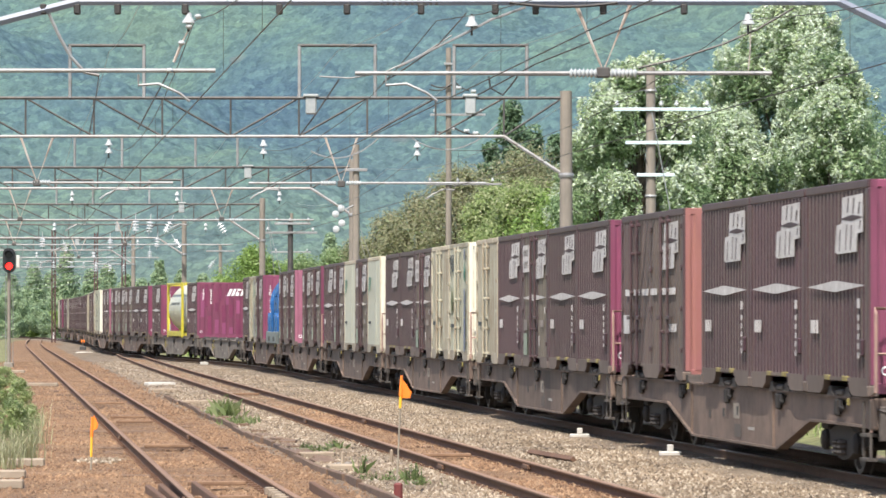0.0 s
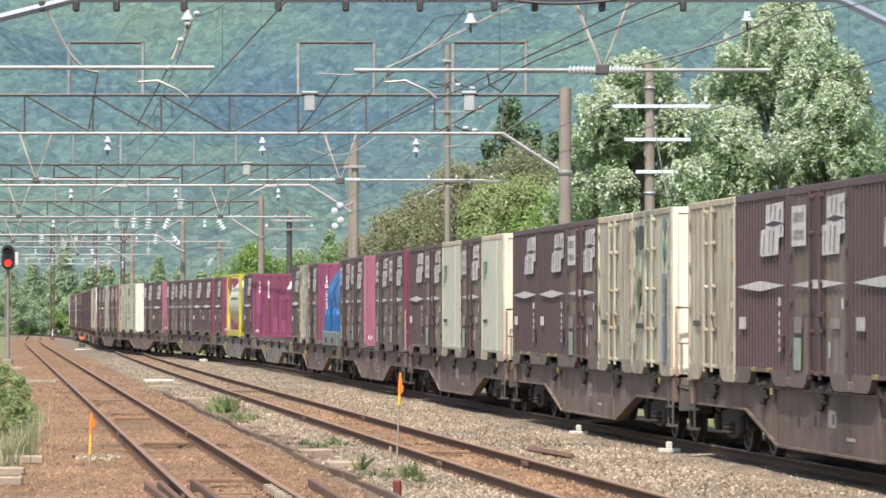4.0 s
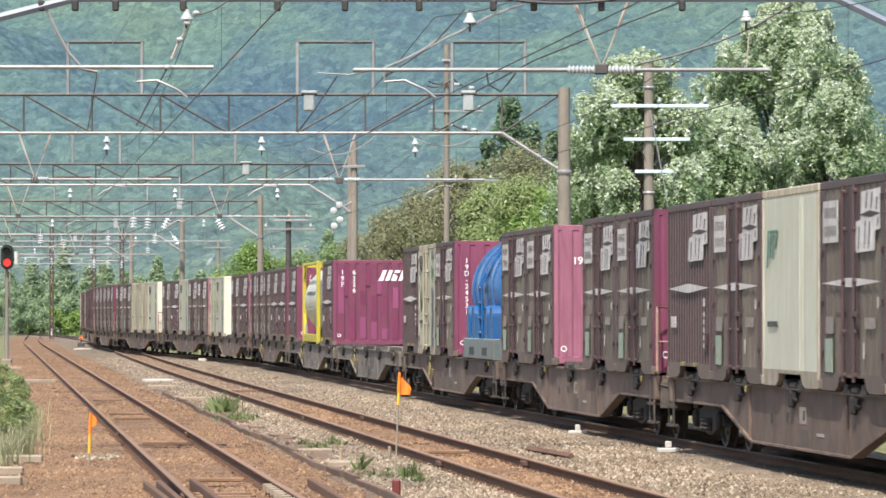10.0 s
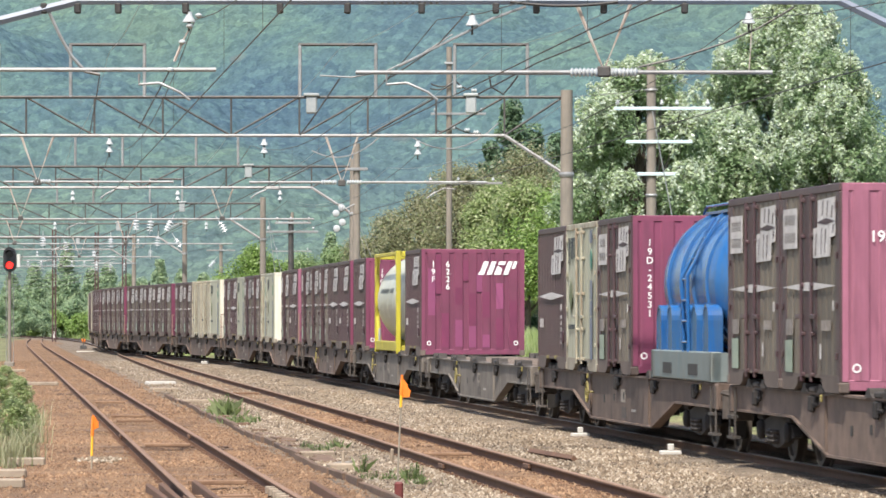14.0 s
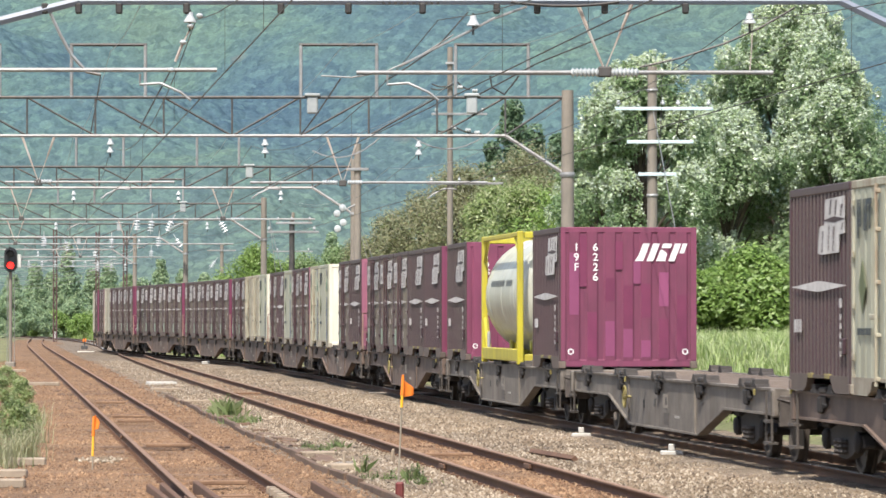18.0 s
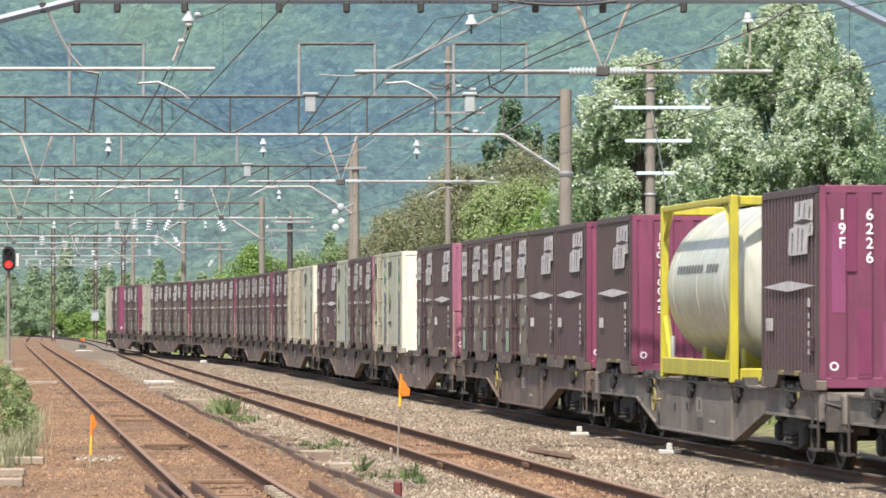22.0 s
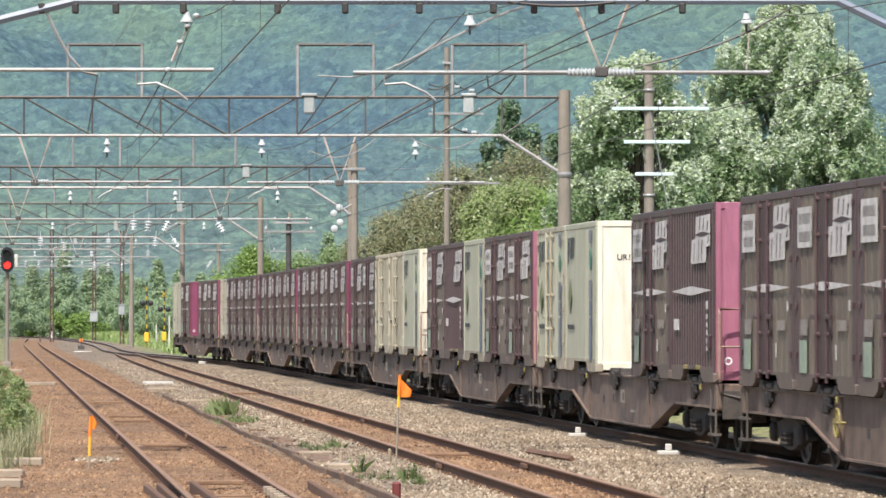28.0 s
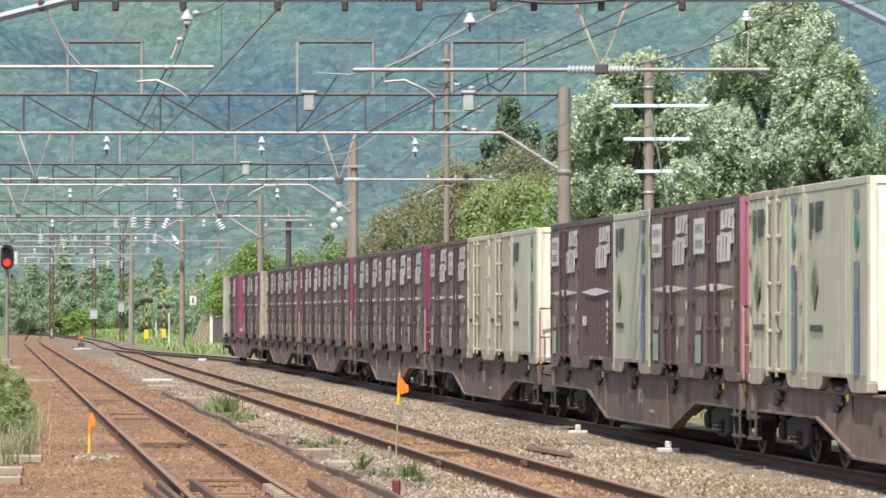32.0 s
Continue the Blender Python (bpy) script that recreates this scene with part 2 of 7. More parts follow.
def ground_mat(name, cols, scale_a, scale_b, bump_d, bump_s):
    m, t, b = nodes_of(name)
    big = noise_node(t, scale_a, 4, 0.6)
    c = ramp(t, big, [(0.3, cols[0]), (0.5, cols[1]), (0.7, cols[2])])
    vo = t.nodes.new("ShaderNodeTexVoronoi")
    vo.inputs["Scale"].default_value = scale_b
    co = t.nodes.new("ShaderNodeTexCoord")
    link(t, co.outputs["Object"], vo.inputs["Vector"])
    hs = t.nodes.new("ShaderNodeSeparateColor")
    link(t, vo.outputs["Color"], hs.inputs["Color"])
    c = mix(t, 0.85, c, ramp(t, hs.outputs["Red"], [(0, grey(0.45)), (0.6, grey(0.95)), (1, grey(1.45))]), "MULTIPLY")
    c = mix(t, 0.7, c, ramp(t, noise_node(t, 0.45, 6, 0.7, (1.0, 0.35, 1.0)), [(0.35, grey(0.62)), (0.62, grey(1.15))]), "MULTIPLY")
    link(t, c, b.inputs["Base Color"])
    b.inputs["Roughness"].default_value = 0.92
    bump(t, b, vo.outputs["Distance"], bump_s, bump_d)
    return m


rust_ballast = ground_mat("rust_stained_ballast", [(0.13, 0.070, 0.034), (0.19, 0.107, 0.054), (0.255, 0.158, 0.086)], 1.1, 30.0, 0.025, 0.9)
grey_ballast = ground_mat("grey_ballast", [(0.123, 0.088, 0.058), (0.172, 0.129, 0.089), (0.220, 0.176, 0.130)], 0.9, 24.0, 0.03, 0.9)
soil_mat = ground_mat("grassy_soil", [(0.11, 0.13, 0.045), (0.15, 0.15, 0.06), (0.2, 0.16, 0.09)], 0.25, 5.0, 0.03, 0.6)


def stone_mat(name, cols):
    m, t, b = nodes_of(name)
    g = t.nodes.new("ShaderNodeNewGeometry")
    c = ramp(t, g.outputs["Random Per Island"], [(i / (len(cols) - 1), v) for i, v in enumerate(cols)])
    c = mix(t, 0.5, c, ramp(t, noise_node(t, 30.0, 3), [(0.3, grey(0.6)), (0.7, grey(1.2))]), "MULTIPLY")
    c = mix(t, 0.7, c, ramp(t, noise_node(t, 0.45, 6, 0.7, (1.0, 0.35, 1.0)), [(0.35, grey(0.62)), (0.62, grey(1.15))]), "MULTIPLY")
    link(t, c, b.inputs["Base Color"])
    b.inputs["Roughness"].default_value = 0.9
    return m


rust_stone = stone_mat("rust_stained_stones", [(0.075, 0.038, 0.018), (0.158, 0.086, 0.044), (0.207, 0.116, 0.060), (0.317, 0.207, 0.123)])
grey_stone = stone_mat("grey_stones", [(0.055, 0.037, 0.023), (0.141, 0.099, 0.061), (0.202, 0.148, 0.097), (0.238, 0.189, 0.135), (0.414, 0.352, 0.268)])


# ---- mesh building ----
class Mesh:
    """Gathers faces of one part and turns them into one mesh object."""

    def __init__(self):
        self.v, self.f, self.m = [], [], []

    def add(self, vs, fs, mi=0):
        n = len(self.v)
        self.v += [tuple(p) for p in vs]
        self.f += [tuple(i + n for i in f) for f in fs]
        self.m += [mi] * len(fs)
        return self

    def box(self, x0, x1, y0, y1, z0, z1, mi=0, c=0.0):
        if c <= 0:
            vs = [(x, y, z) for x in (x0, x1) for y in (y0, y1) for z in (z0, z1)]
            return self.add(vs, [(0, 1, 3, 2), (4, 6, 7, 5), (0, 4, 5, 1), (2, 3, 7, 6), (0, 2, 6, 4), (1, 5, 7, 3)], mi)
        c = min(c, (x1 - x0) / 2.2, (y1 - y0) / 2.2, (z1 - z0) / 2.2)
        mid, half = ((x0 + x1) / 2, (y0 + y1) / 2, (z0 + z1) / 2), ((x1 - x0) / 2, (y1 - y0) / 2, (z1 - z0) / 2)
        vs, at = [], {}
        for sx in (-1, 1):
            for sy in (-1, 1):
                for sz in (-1, 1):
                    s = (sx, sy, sz)
                    for a in range(3):
                        at[s, a] = len(vs)
                        vs.append(tuple(mid[k] + s[k] * (half[k] - (0 if k == a else c)) for k in range(3)))
        fs = []
        for a in range(3):
            b, d = (a + 1) % 3, (a + 2) % 3
            for s in (-1, 1):
                def key(p, q):
                    k = [0, 0, 0]
                    k[a], k[b], k[d] = s, p, q
                    return tuple(k)
                loop = [at[key(-1, -1), a], at[key(1, -1), a], at[key(1, 1), a], at[key(-1, 1), a]]
                fs.append(tuple(loop if s > 0 else loop[::-1]))
            for p in (-1, 1):
                for q in (-1, 1):
                    k0, k1 = [0, 0, 0], [0, 0, 0]
                    k0[a], k0[b], k0[d] = -1, p, q
                    k1[a], k1[b], k1[d] = 1, p, q
                    fs.append((at[tuple(k0), b], at[tuple(k1), b], at[tuple(k1), d], at[tuple(k0), d]))
        for sx in (-1, 1):
            for sy in (-1, 1):
                for sz in (-1, 1):
                    fs.append(tuple(at[(sx, sy, sz), a] for a in range(3)))
        return self.add(vs, fs, mi)

    def prism(self, pts, axis, t0, t1, mi=0):
        """A flat outline pushed along an axis: 'x' (outline in y, z), 'y' (x, z) or 'z' (x, y)."""
        put = {"x": lambda a, b, t: (t, a, b), "y": lambda a, b, t: (a, t, b), "z": lambda a, b, t: (a, b, t)}[axis]
        n = len(pts)
        vs = [put(a, b, t0) for a, b in pts] + [put(a, b, t1) for a, b in pts]
        fs = [tuple(range(n))[::-1], tuple(range(n, 2 * n))] + [(i, (i + 1) % n, n + (i + 1) % n, n + i) for i in range(n)]
        return self.add(vs, fs, mi)

    def tube(self, pts, r, n=6, mi=0, cap=True):
        pts = [Vector(p) for p in pts]
        rs = r if isinstance(r, (list, tuple)) else [r] * len(pts)
        vs, fs = [], []
        for i, p in enumerate(pts):
            d = (pts[min(i + 1, len(pts) - 1)] - pts[max(i - 1, 0)]).normalized()
            u = d.cross(Vector((0, 0, 1)) if abs(d.z) < 0.9 else Vector((1, 0, 0))).normalized()
            w = d.cross(u)
            vs += [p + (u * math.cos(2 * math.pi * k / n) + w * math.sin(2 * math.pi * k / n)) * rs[i] for k in range(n)]
        for i in range(len(pts) - 1):
            fs += [(i * n + k, i * n + (k + 1) % n, (i + 1) * n + (k + 1) % n, (i + 1) * n + k) for k in range(n)]
        if cap:
            fs += [tuple(range(n))[::-1], tuple(range((len(pts) - 1) * n, len(pts) * n))]
        return self.add(vs, fs, mi)

    def lathe(self, prof, centre, n=12, mi=0, axis="z"):
        """A profile of (radius, height) turned round an axis through centre."""
        cx, cy, cz = centre
        put = {"z": lambda c, s, h: (cx + c, cy + s, cz + h), "x": lambda c, s, h: (cx + h, cy + c, cz + s), "y": lambda c, s, h: (cx + s, cy + h, cz + c)}[axis]
        vs = [put(r * math.cos(2 * math.pi * k / n), r * math.sin(2 * math.pi * k / n), h) for r, h in prof for k in range(n)]
        fs = [(i * n + k, i * n + (k + 1) % n, (i + 1) * n + (k + 1) % n, (i + 1) * n + k) for i in range(len(prof) - 1) for k in range(n)]
        fs += [tuple(range(n))[::-1], tuple(range((len(prof) - 1) * n, len(prof) * n))]
        return self.add(vs, fs, mi)

    def data(self, name, mats, smooth=False):
        me = bpy.data.meshes.new(name)
        me.from_pydata(self.v, [], self.f)
        for m in mats if isinstance(mats, (list, tuple)) else [mats]:
            me.materials.append(m)
        me.polygons.foreach_set("material_index", self.m)
        b = bmesh.new()
        b.from_mesh(me)
        bmesh.ops.recalc_face_normals(b, faces=b.faces)
        b.to_mesh(me)
        b.free()
        if smooth:
            me.shade_smooth()
            me.set_sharp_from_angle(angle=radians(40))
        return me


def part(name, mesh, mats, parent=None, label="", at=None, smooth=False):
    """One mesh object, under a thing or a part when parent is given."""
    me = mesh.data(name, mats, smooth) if isinstance(mesh, Mesh) else mesh
    ob = new(name, me)
    ob.parent = parent
    if at is not None:
        ob.matrix_basis = at if isinstance(at, Matrix) else Matrix.Translation(at)
    if label:
        ob["label"] = label
    return ob


def thing(name, label, category, group="", kind="", at=None):
    ob = tagged(new(name), label, category, group, kind)
    if at is not None:
        ob.matrix_basis = at if isinstance(at, Matrix) else Matrix.Translation(at)
    return ob


def fast_mesh(name, verts, faces, mats, mi=None):
    """A big mesh from arrays, all faces with the same number of corners."""
    me = bpy.data.meshes.new(name)
    verts, faces = np.asarray(verts, np.float32), np.asarray(faces, np.int32)
    me.vertices.add(len(verts))
    me.vertices.foreach_set("co", verts.ravel())
    k = faces.shape[1]
    me.loops.add(faces.size)
    me.loops.foreach_set("vertex_index", faces.ravel())
    me.polygons.add(len(faces))
    me.polygons.foreach_set("loop_start", np.arange(0, faces.size, k, dtype=np.int32))
    for m in mats if isinstance(mats, (list, tuple)) else [mats]:
        me.materials.append(m)
    if mi is not None:
        me.polygons.foreach_set("material_index", np.asarray(mi, np.int32))
    me.update(calc_edges=True)
    return me


# ---- plan of the tracks ----
LEAN = 0.1041  # heading of the straight tracks, to the left of the line of sight
SLOPE = math.tan(LEAN)


def off(o, y, z=0.0):
    """The point o metres to the right of the camera's own track line, y metres ahead."""
    return Vector((o - SLOPE * y, y, z))


O1, O2, O3 = 2.66, 6.53, 11.05
TURN = [0.1092, 0.1061, 0.1041, 0.1041, 0.1034, 0.1104, 0.1605, 0.1882, 0.1263, 0.0891, 0.0962, 0.1064, 0.1115, 0.1273, 0.1443, 0.1599, 0.1746, 0.1887, 0.2025, 0.2164]
S_STEP = 25.0
S_ALL = np.arange(-260.0, 476.0, 1.0)
_th = np.interp(S_ALL, np.arange(len(TURN)) * S_STEP, TURN)
_dx, _dy = -np.sin(_th), np.cos(_th)
_k0 = int(np.argmin(np.abs(S_ALL)))
X_ALL = np.concatenate([[0], np.cumsum(_dx[:-1])])
Y_ALL = np.concatenate([[0], np.cumsum(_dy[:-1])])
X_ALL += 5.84 + 1.225 * math.cos(LEAN) - X_ALL[_k0]
Y_ALL += 40.0 + 1.225 * math.sin(LEAN) - Y_ALL[_k0]


def main_line(s):
    """The middle of the train's track, s metres along it."""
    return Vector((float(np.interp(s, S_ALL, X_ALL)), float(np.interp(s, S_ALL, Y_ALL)), 0.0))


SPEED_T, SPEED_V = [0.0, 11.0, 22.0, 32.0], [6.84, 6.43, 5.82, 5.35]
_tt = np.linspace(0, 32, 129)
_vv = np.interp(_tt, SPEED_T, SPEED_V)
_run = np.concatenate([[0], np.cumsum((_vv[1:] + _vv[:-1]) / 2 * 0.25)])


def run(t):
    """How far the train has gone by t seconds."""
    return float(np.interp(t, _tt, _run))


# ---- ground ----
GROUND = -0.2


def bank(x, y):
    """Height of the ground: flat railway land, a grassy bank beyond the train, hills far behind."""
    o = x + SLOPE * y
    h = GROUND + 0.0 * o
    h = h + 1.15 * np.clip((o - 14.2) / 3.5, 0, 1) ** 1.0 * np.clip((y - 40) / 30, 0, 1) * np.clip((330 - y) / 120, 0, 1)
    h = h + 0.25 * np.clip((-0.2 - o) / 1.5, 0, 1) * np.clip((300 - y) / 100, 0, 1)
    return h


def ground_sheet():
    ys = np.concatenate([np.linspace(-260, 40, 12), np.linspace(42, 140, 50), np.linspace(144, 420, 70), np.linspace(440, 900, 24), np.linspace(1000, 4500, 8)])
    os_ = np.concatenate([[-3000, -900, -300, -120, -60], np.linspace(-40, 40, 121), [60, 120, 300, 900, 3000]])
    vs, fs = [], []
    n = len(os_)
    for y in ys:
        x = os_ - SLOPE * y
        z = bank(x, y) + np.array([0.03 * noise.noise(Vector((a * 0.7, y * 0.7, 3))) for a in x]) * (abs(os_) < 45)
        z = z - np.where((os_ > 0.9) & (os_ < 13.2), 0.012, 0.0)
        vs += [(a, y, c) for a, c in zip(x, z)]
    for j in range(len(ys) - 1):
        fs += [(j * n + i, j * n + i + 1, (j + 1) * n + i + 1, (j + 1) * n + i) for i in range(n - 1)]
    tagged(new("ground", fast_mesh("ground", vs, fs, soil_mat)), "grassy brown soil beside the railway tracks", "ground", kind="structure")


def strip(name, left, right, mat, z, crown, label, step=0.5, y1=474.0):
    """A bed of ballast between two side lines, with a rough surface."""
    vs, fs = [], []
    ys = np.concatenate([np.arange(20, 130, step), np.arange(130, y1, 3.0)])
    n = 15
    for y in ys:
        a, b = left(y), right(y)
        for i in range(n):
            u = i / (n - 1)
            x = a + (b - a) * u
            edge = min(u, 1 - u) * 2
            zz = z + crown * min(1, edge * 2.5) + 0.028 * noise.noise(Vector((x * 2.3, y * 2.3, 0))) + 0.02 * noise.noise(Vector((x * 0.6, y * 0.6, 9)))
            vs.append((x, y, zz if 0 < i < n - 1 else GROUND - 0.1))
    for j in range(len(ys) - 1):
        fs += [(j * n + i, j * n + i + 1, (j + 1) * n + i + 1, (j + 1) * n + i) for i in range(n - 1)]
    tagged(new(name, fast_mesh(name, vs, fs, mat)), label, "ballast bed", kind="structure")


def main_x(y):
    return float(np.interp(y, Y_ALL, X_ALL))


def scatter_stones(name, count, area, mat, label, size=(0.012, 0.036)):
    """Loose stones lying on a bed; area gives random (x, y, z)."""
    rng = np.random.default_rng(len(name))
    base = np.array([(1, 0, -0.35), (-1, 0, -0.35), (0, 1, -0.35), (0, -1, -0.35), (0, 0, 1)], float)
    tri = np.array([(0, 2, 4), (2, 1, 4), (1, 3, 4), (3, 0, 4)])
    p = area(rng, count)
    r = rng.uniform(size[0], size[1], (count, 1, 1))
    jig = base[None] * rng.uniform(0.6, 1.35, (count, 5, 1)) + rng.uniform(-0.25, 0.25, (count, 5, 3))
    a = rng.uniform(0, 6.28, count)
    ca, sa = np.cos(a)[:, None], np.sin(a)[:, None]
    q = np.stack([jig[..., 0] * ca - jig[..., 1] * sa, jig[..., 0] * sa + jig[..., 1] * ca, jig[..., 2] * 0.75], -1) * r + p[:, None, :]
    fs = (tri[None] + 5 * np.arange(count)[:, None, None]).reshape(-1, 3)
    tagged(new(name, fast_mesh(name, q.reshape(-1, 3), fs, mat)), label, "ballast stones", kind="stuff")


# the second track runs into the train's track beyond the turnout, the first into a siding curve
def bend2(y):
    u = max(0.0, y - 130) / 110
    return 0.62 * min(1, u) ** 2


def bend1(y):
    return 0.25 * max(0.0, (y - 270) / 60) ** 2


ground_sheet()
BED = -0.16
strip("ballast_bed_1", lambda y: O1 - (5.2 if y < 140 else 2.2) - SLOPE * y + bend1(y), lambda y: O1 + 2.6 - SLOPE * y + bend1(y), rust_ballast, BED - 0.02, 0.02, "rust-brown stained ballast round the first track", y1=400)
strip("ballast_bed_2", lambda y: O2 - 2.7 - SLOPE * y, lambda y: min(O2 + 3.0 - SLOPE * y, main_x(y) + 2), grey_ballast, BED - 0.01, 0.02, "grey ballast round the middle track", y1=330)
strip("ballast_bed_4", lambda y: O2 - 0.62 - SLOPE * y + bend2(y), lambda y: O2 + 0.62 - SLOPE * y + bend2(y), rust_ballast, BED + 0.012, 0.012, "rust-brown ballast between the rails of the middle track", y1=232)
strip("ballast_bed_3", lambda y: main_x(y) - 2.3, lambda y: main_x(y) + 2.4, grey_ballast, BED, 0.03, "grey-brown ballast under the freight train")


def rail_profile():
    return [(-0.06, -0.18), (0.06, -0.18), (0.06, -0.16), (0.012, -0.135), (0.009, -0.045), (0.034, -0.036), (0.036, -0.008), (0.028, 0.0), (-0.028, 0.0), (-0.036, -0.008), (-0.034, -0.036), (-0.009, -0.045), (-0.012, -0.135), (-0.06, -0.16)]


def rail(parent, line, side, head):
    """One rail along a middle line, side metres to its right."""
    prof = rail_profile()
    n = len(prof)
    vs, fs, mi = [], [], []
    for i, p in enumerate(line):
        d = (line[min(i + 1, len(line) - 1)] - line[max(i - 1, 0)]).normalized()
        r = Vector((d.y, -d.x, 0))
        vs += [p + r * (side + a) + Vector((0, 0, b)) for a, b in prof]
    for i in range(len(line) - 1):
        for k in range(n):
            fs.append((i * n + k, i * n + (k + 1) % n, (i + 1) * n + (k + 1) % n, (i + 1) * n + k))
            mi.append(1 if k in (6, 7, 8) else 0)
    part("rail", fast_mesh("rail", vs, fs, [rail_rust, head], mi), None, parent)


def track(name, line, head, label, sleeper_from, sleeper_to, sleeper_mat, bare=1.0):
    t = thing(name, label, "railway track", kind="structure")
    for side in (-0.566, 0.566):
        rail(t, line, side, head)
    sl = Mesh().box(-1.03, 1.03, -0.1, 0.1, -0.14, 0, c=0.012).data("sleeper", sleeper_mat)
    y = sleeper_from
    rng = random.Random(len(label))
    pts = [(p.y, p.x) for p in line]
    chair = Mesh().box(-0.10, 0.10, -0.06, 0.06, -0.18, -0.145, c=0.01).box(-0.085, -0.03, -0.035, 0.035, -0.15, -0.125).box(0.03, 0.085, -0.035, 0.035, -0.15, -0.125).data("rail_chair", rail_rust)
    while y < sleeper_to:
        x = float(np.interp(y, [a for a, b in pts], [b for a, b in pts]))
        sunk = -0.135 - rng.uniform(0, 0.022) if rng.random() < bare else -0.185 - rng.uniform(0, 0.03)
        part("sleeper", sl, None, t, at=pose(x, y, sunk, 0, rng.uniform(-1, 1), math.degrees(LEAN) + rng.uniform(-1.5, 1.5)))
        if y < 88 and sleeper_mat is dark_wood:
            for side in (-0.566, 0.566):
                part("rail_chair", chair, None, t, at=pose(x + side, y, 0.012, 0, 0, math.degrees(LEAN)))
        y += 0.62 if y < 100 else 1.24
    return t


def straight(o, y0, y1, bend=None):
    return [off(o, y) + Vector(((bend(y) if bend else 0.0), 0, 0)) for y in np.arange(y0, y1, 4.0)]


track1 = track("track_1", straight(O1, 24, 396, bend1), rail_head, "rusty first track with timber sleepers in brown ballast", 40, 125, dark_wood, 0.22)
track2 = track("track_2", straight(O2, 24, 232, bend2), rail_head, "rusty middle track in brown ballast", 40, 120, dark_wood, 0.08)
track3 = track("track_3", [main_line(s) for s in np.arange(-250, 474, 3.0)], rail_bright, "main track that carries the freight train and curves away", 40, 130, concrete)


# ---- the freight train ----
LEN12, WID, HGT = 3.76, 2.45, 2.5
NEAR = -WID / 2  # the side that faces the first track


def sign_on_side(pts, mi=0, m=None, y=NEAR - 0.012, thick=0.006):
    m = m or Mesh()
    return m.prism(pts, "y", y, y + thick, mi)


def logo(top, cx, z0, w, h, tint):
    """A white emblem in two steps, with a dark lens and narrow slits across it."""
    x0 = cx - w / 2

    def q(pts):
        return [(x0 + w * a, z0 + h * b) for a, b in pts]

    e = part("emblem", sign_on_side(q([(0.0, 0.04), (0.1, 0.0), (0.78, 0.02), (0.80, 0.33), (1.0, 0.35), (1.0, 1.0), (0.28, 0.97), (0.24, 0.52), (0.06, 0.5)])), white_mark, top, "white stepped company emblem")
    part("emblem_gap", sign_on_side(q([(0.2, 0.60), (0.62, 0.55), (1.02, 0.60), (0.62, 0.66)]), y=NEAR - 0.016), tint, e)
    for a, lo, hi, d in ((0.16, 0.04, 0.42, 0.025), (0.40, 0.06, 0.5, 0.02), (0.57, 0.05, 0.48, 0.03), (0.46, 0.7, 0.96, 0.035), (0.66, 0.68, 0.94, 0.03), (0.86, 0.66, 0.86, 0.04), (0.9, 0.4, 0.54, 0.03)):
        part("emblem_slit", sign_on_side(q([(a - d * 0.4, lo), (a + d * 0.4, lo), (a + d + 0.03, hi), (a - d * 0.2 + 0.03, hi)]), y=NEAR - 0.016), tint, e)


def lozenge(x0, x1, z, h, m=None):
    c = (x0 + x1) / 2
    return sign_on_side([(x0, z), (c - 0.1, z - h / 2), (c + 0.1, z - h / 2), (x1, z), (c + 0.1, z + h / 2), (c - 0.1, z + h / 2)], m=m)


def bars(x, z, w, h, n, m=None, upright=False):
    """Writing too small to read, as a few plain bars."""
    m = m or Mesh()
    for i in range(n):
        if upright:
            zz = z + h * (i + 0.15) / n
            sign_on_side([(x, zz), (x + w, zz), (x + w, zz + h / n * 0.62), (x, zz + h / n * 0.62)], m=m)
        else:
            xx = x + w * (i + 0.1) / n
            sign_on_side([(xx, z), (xx + w / n * 0.7, z), (xx + w / n * 0.7, z + h), (xx, z + h)], m=m)
    return m


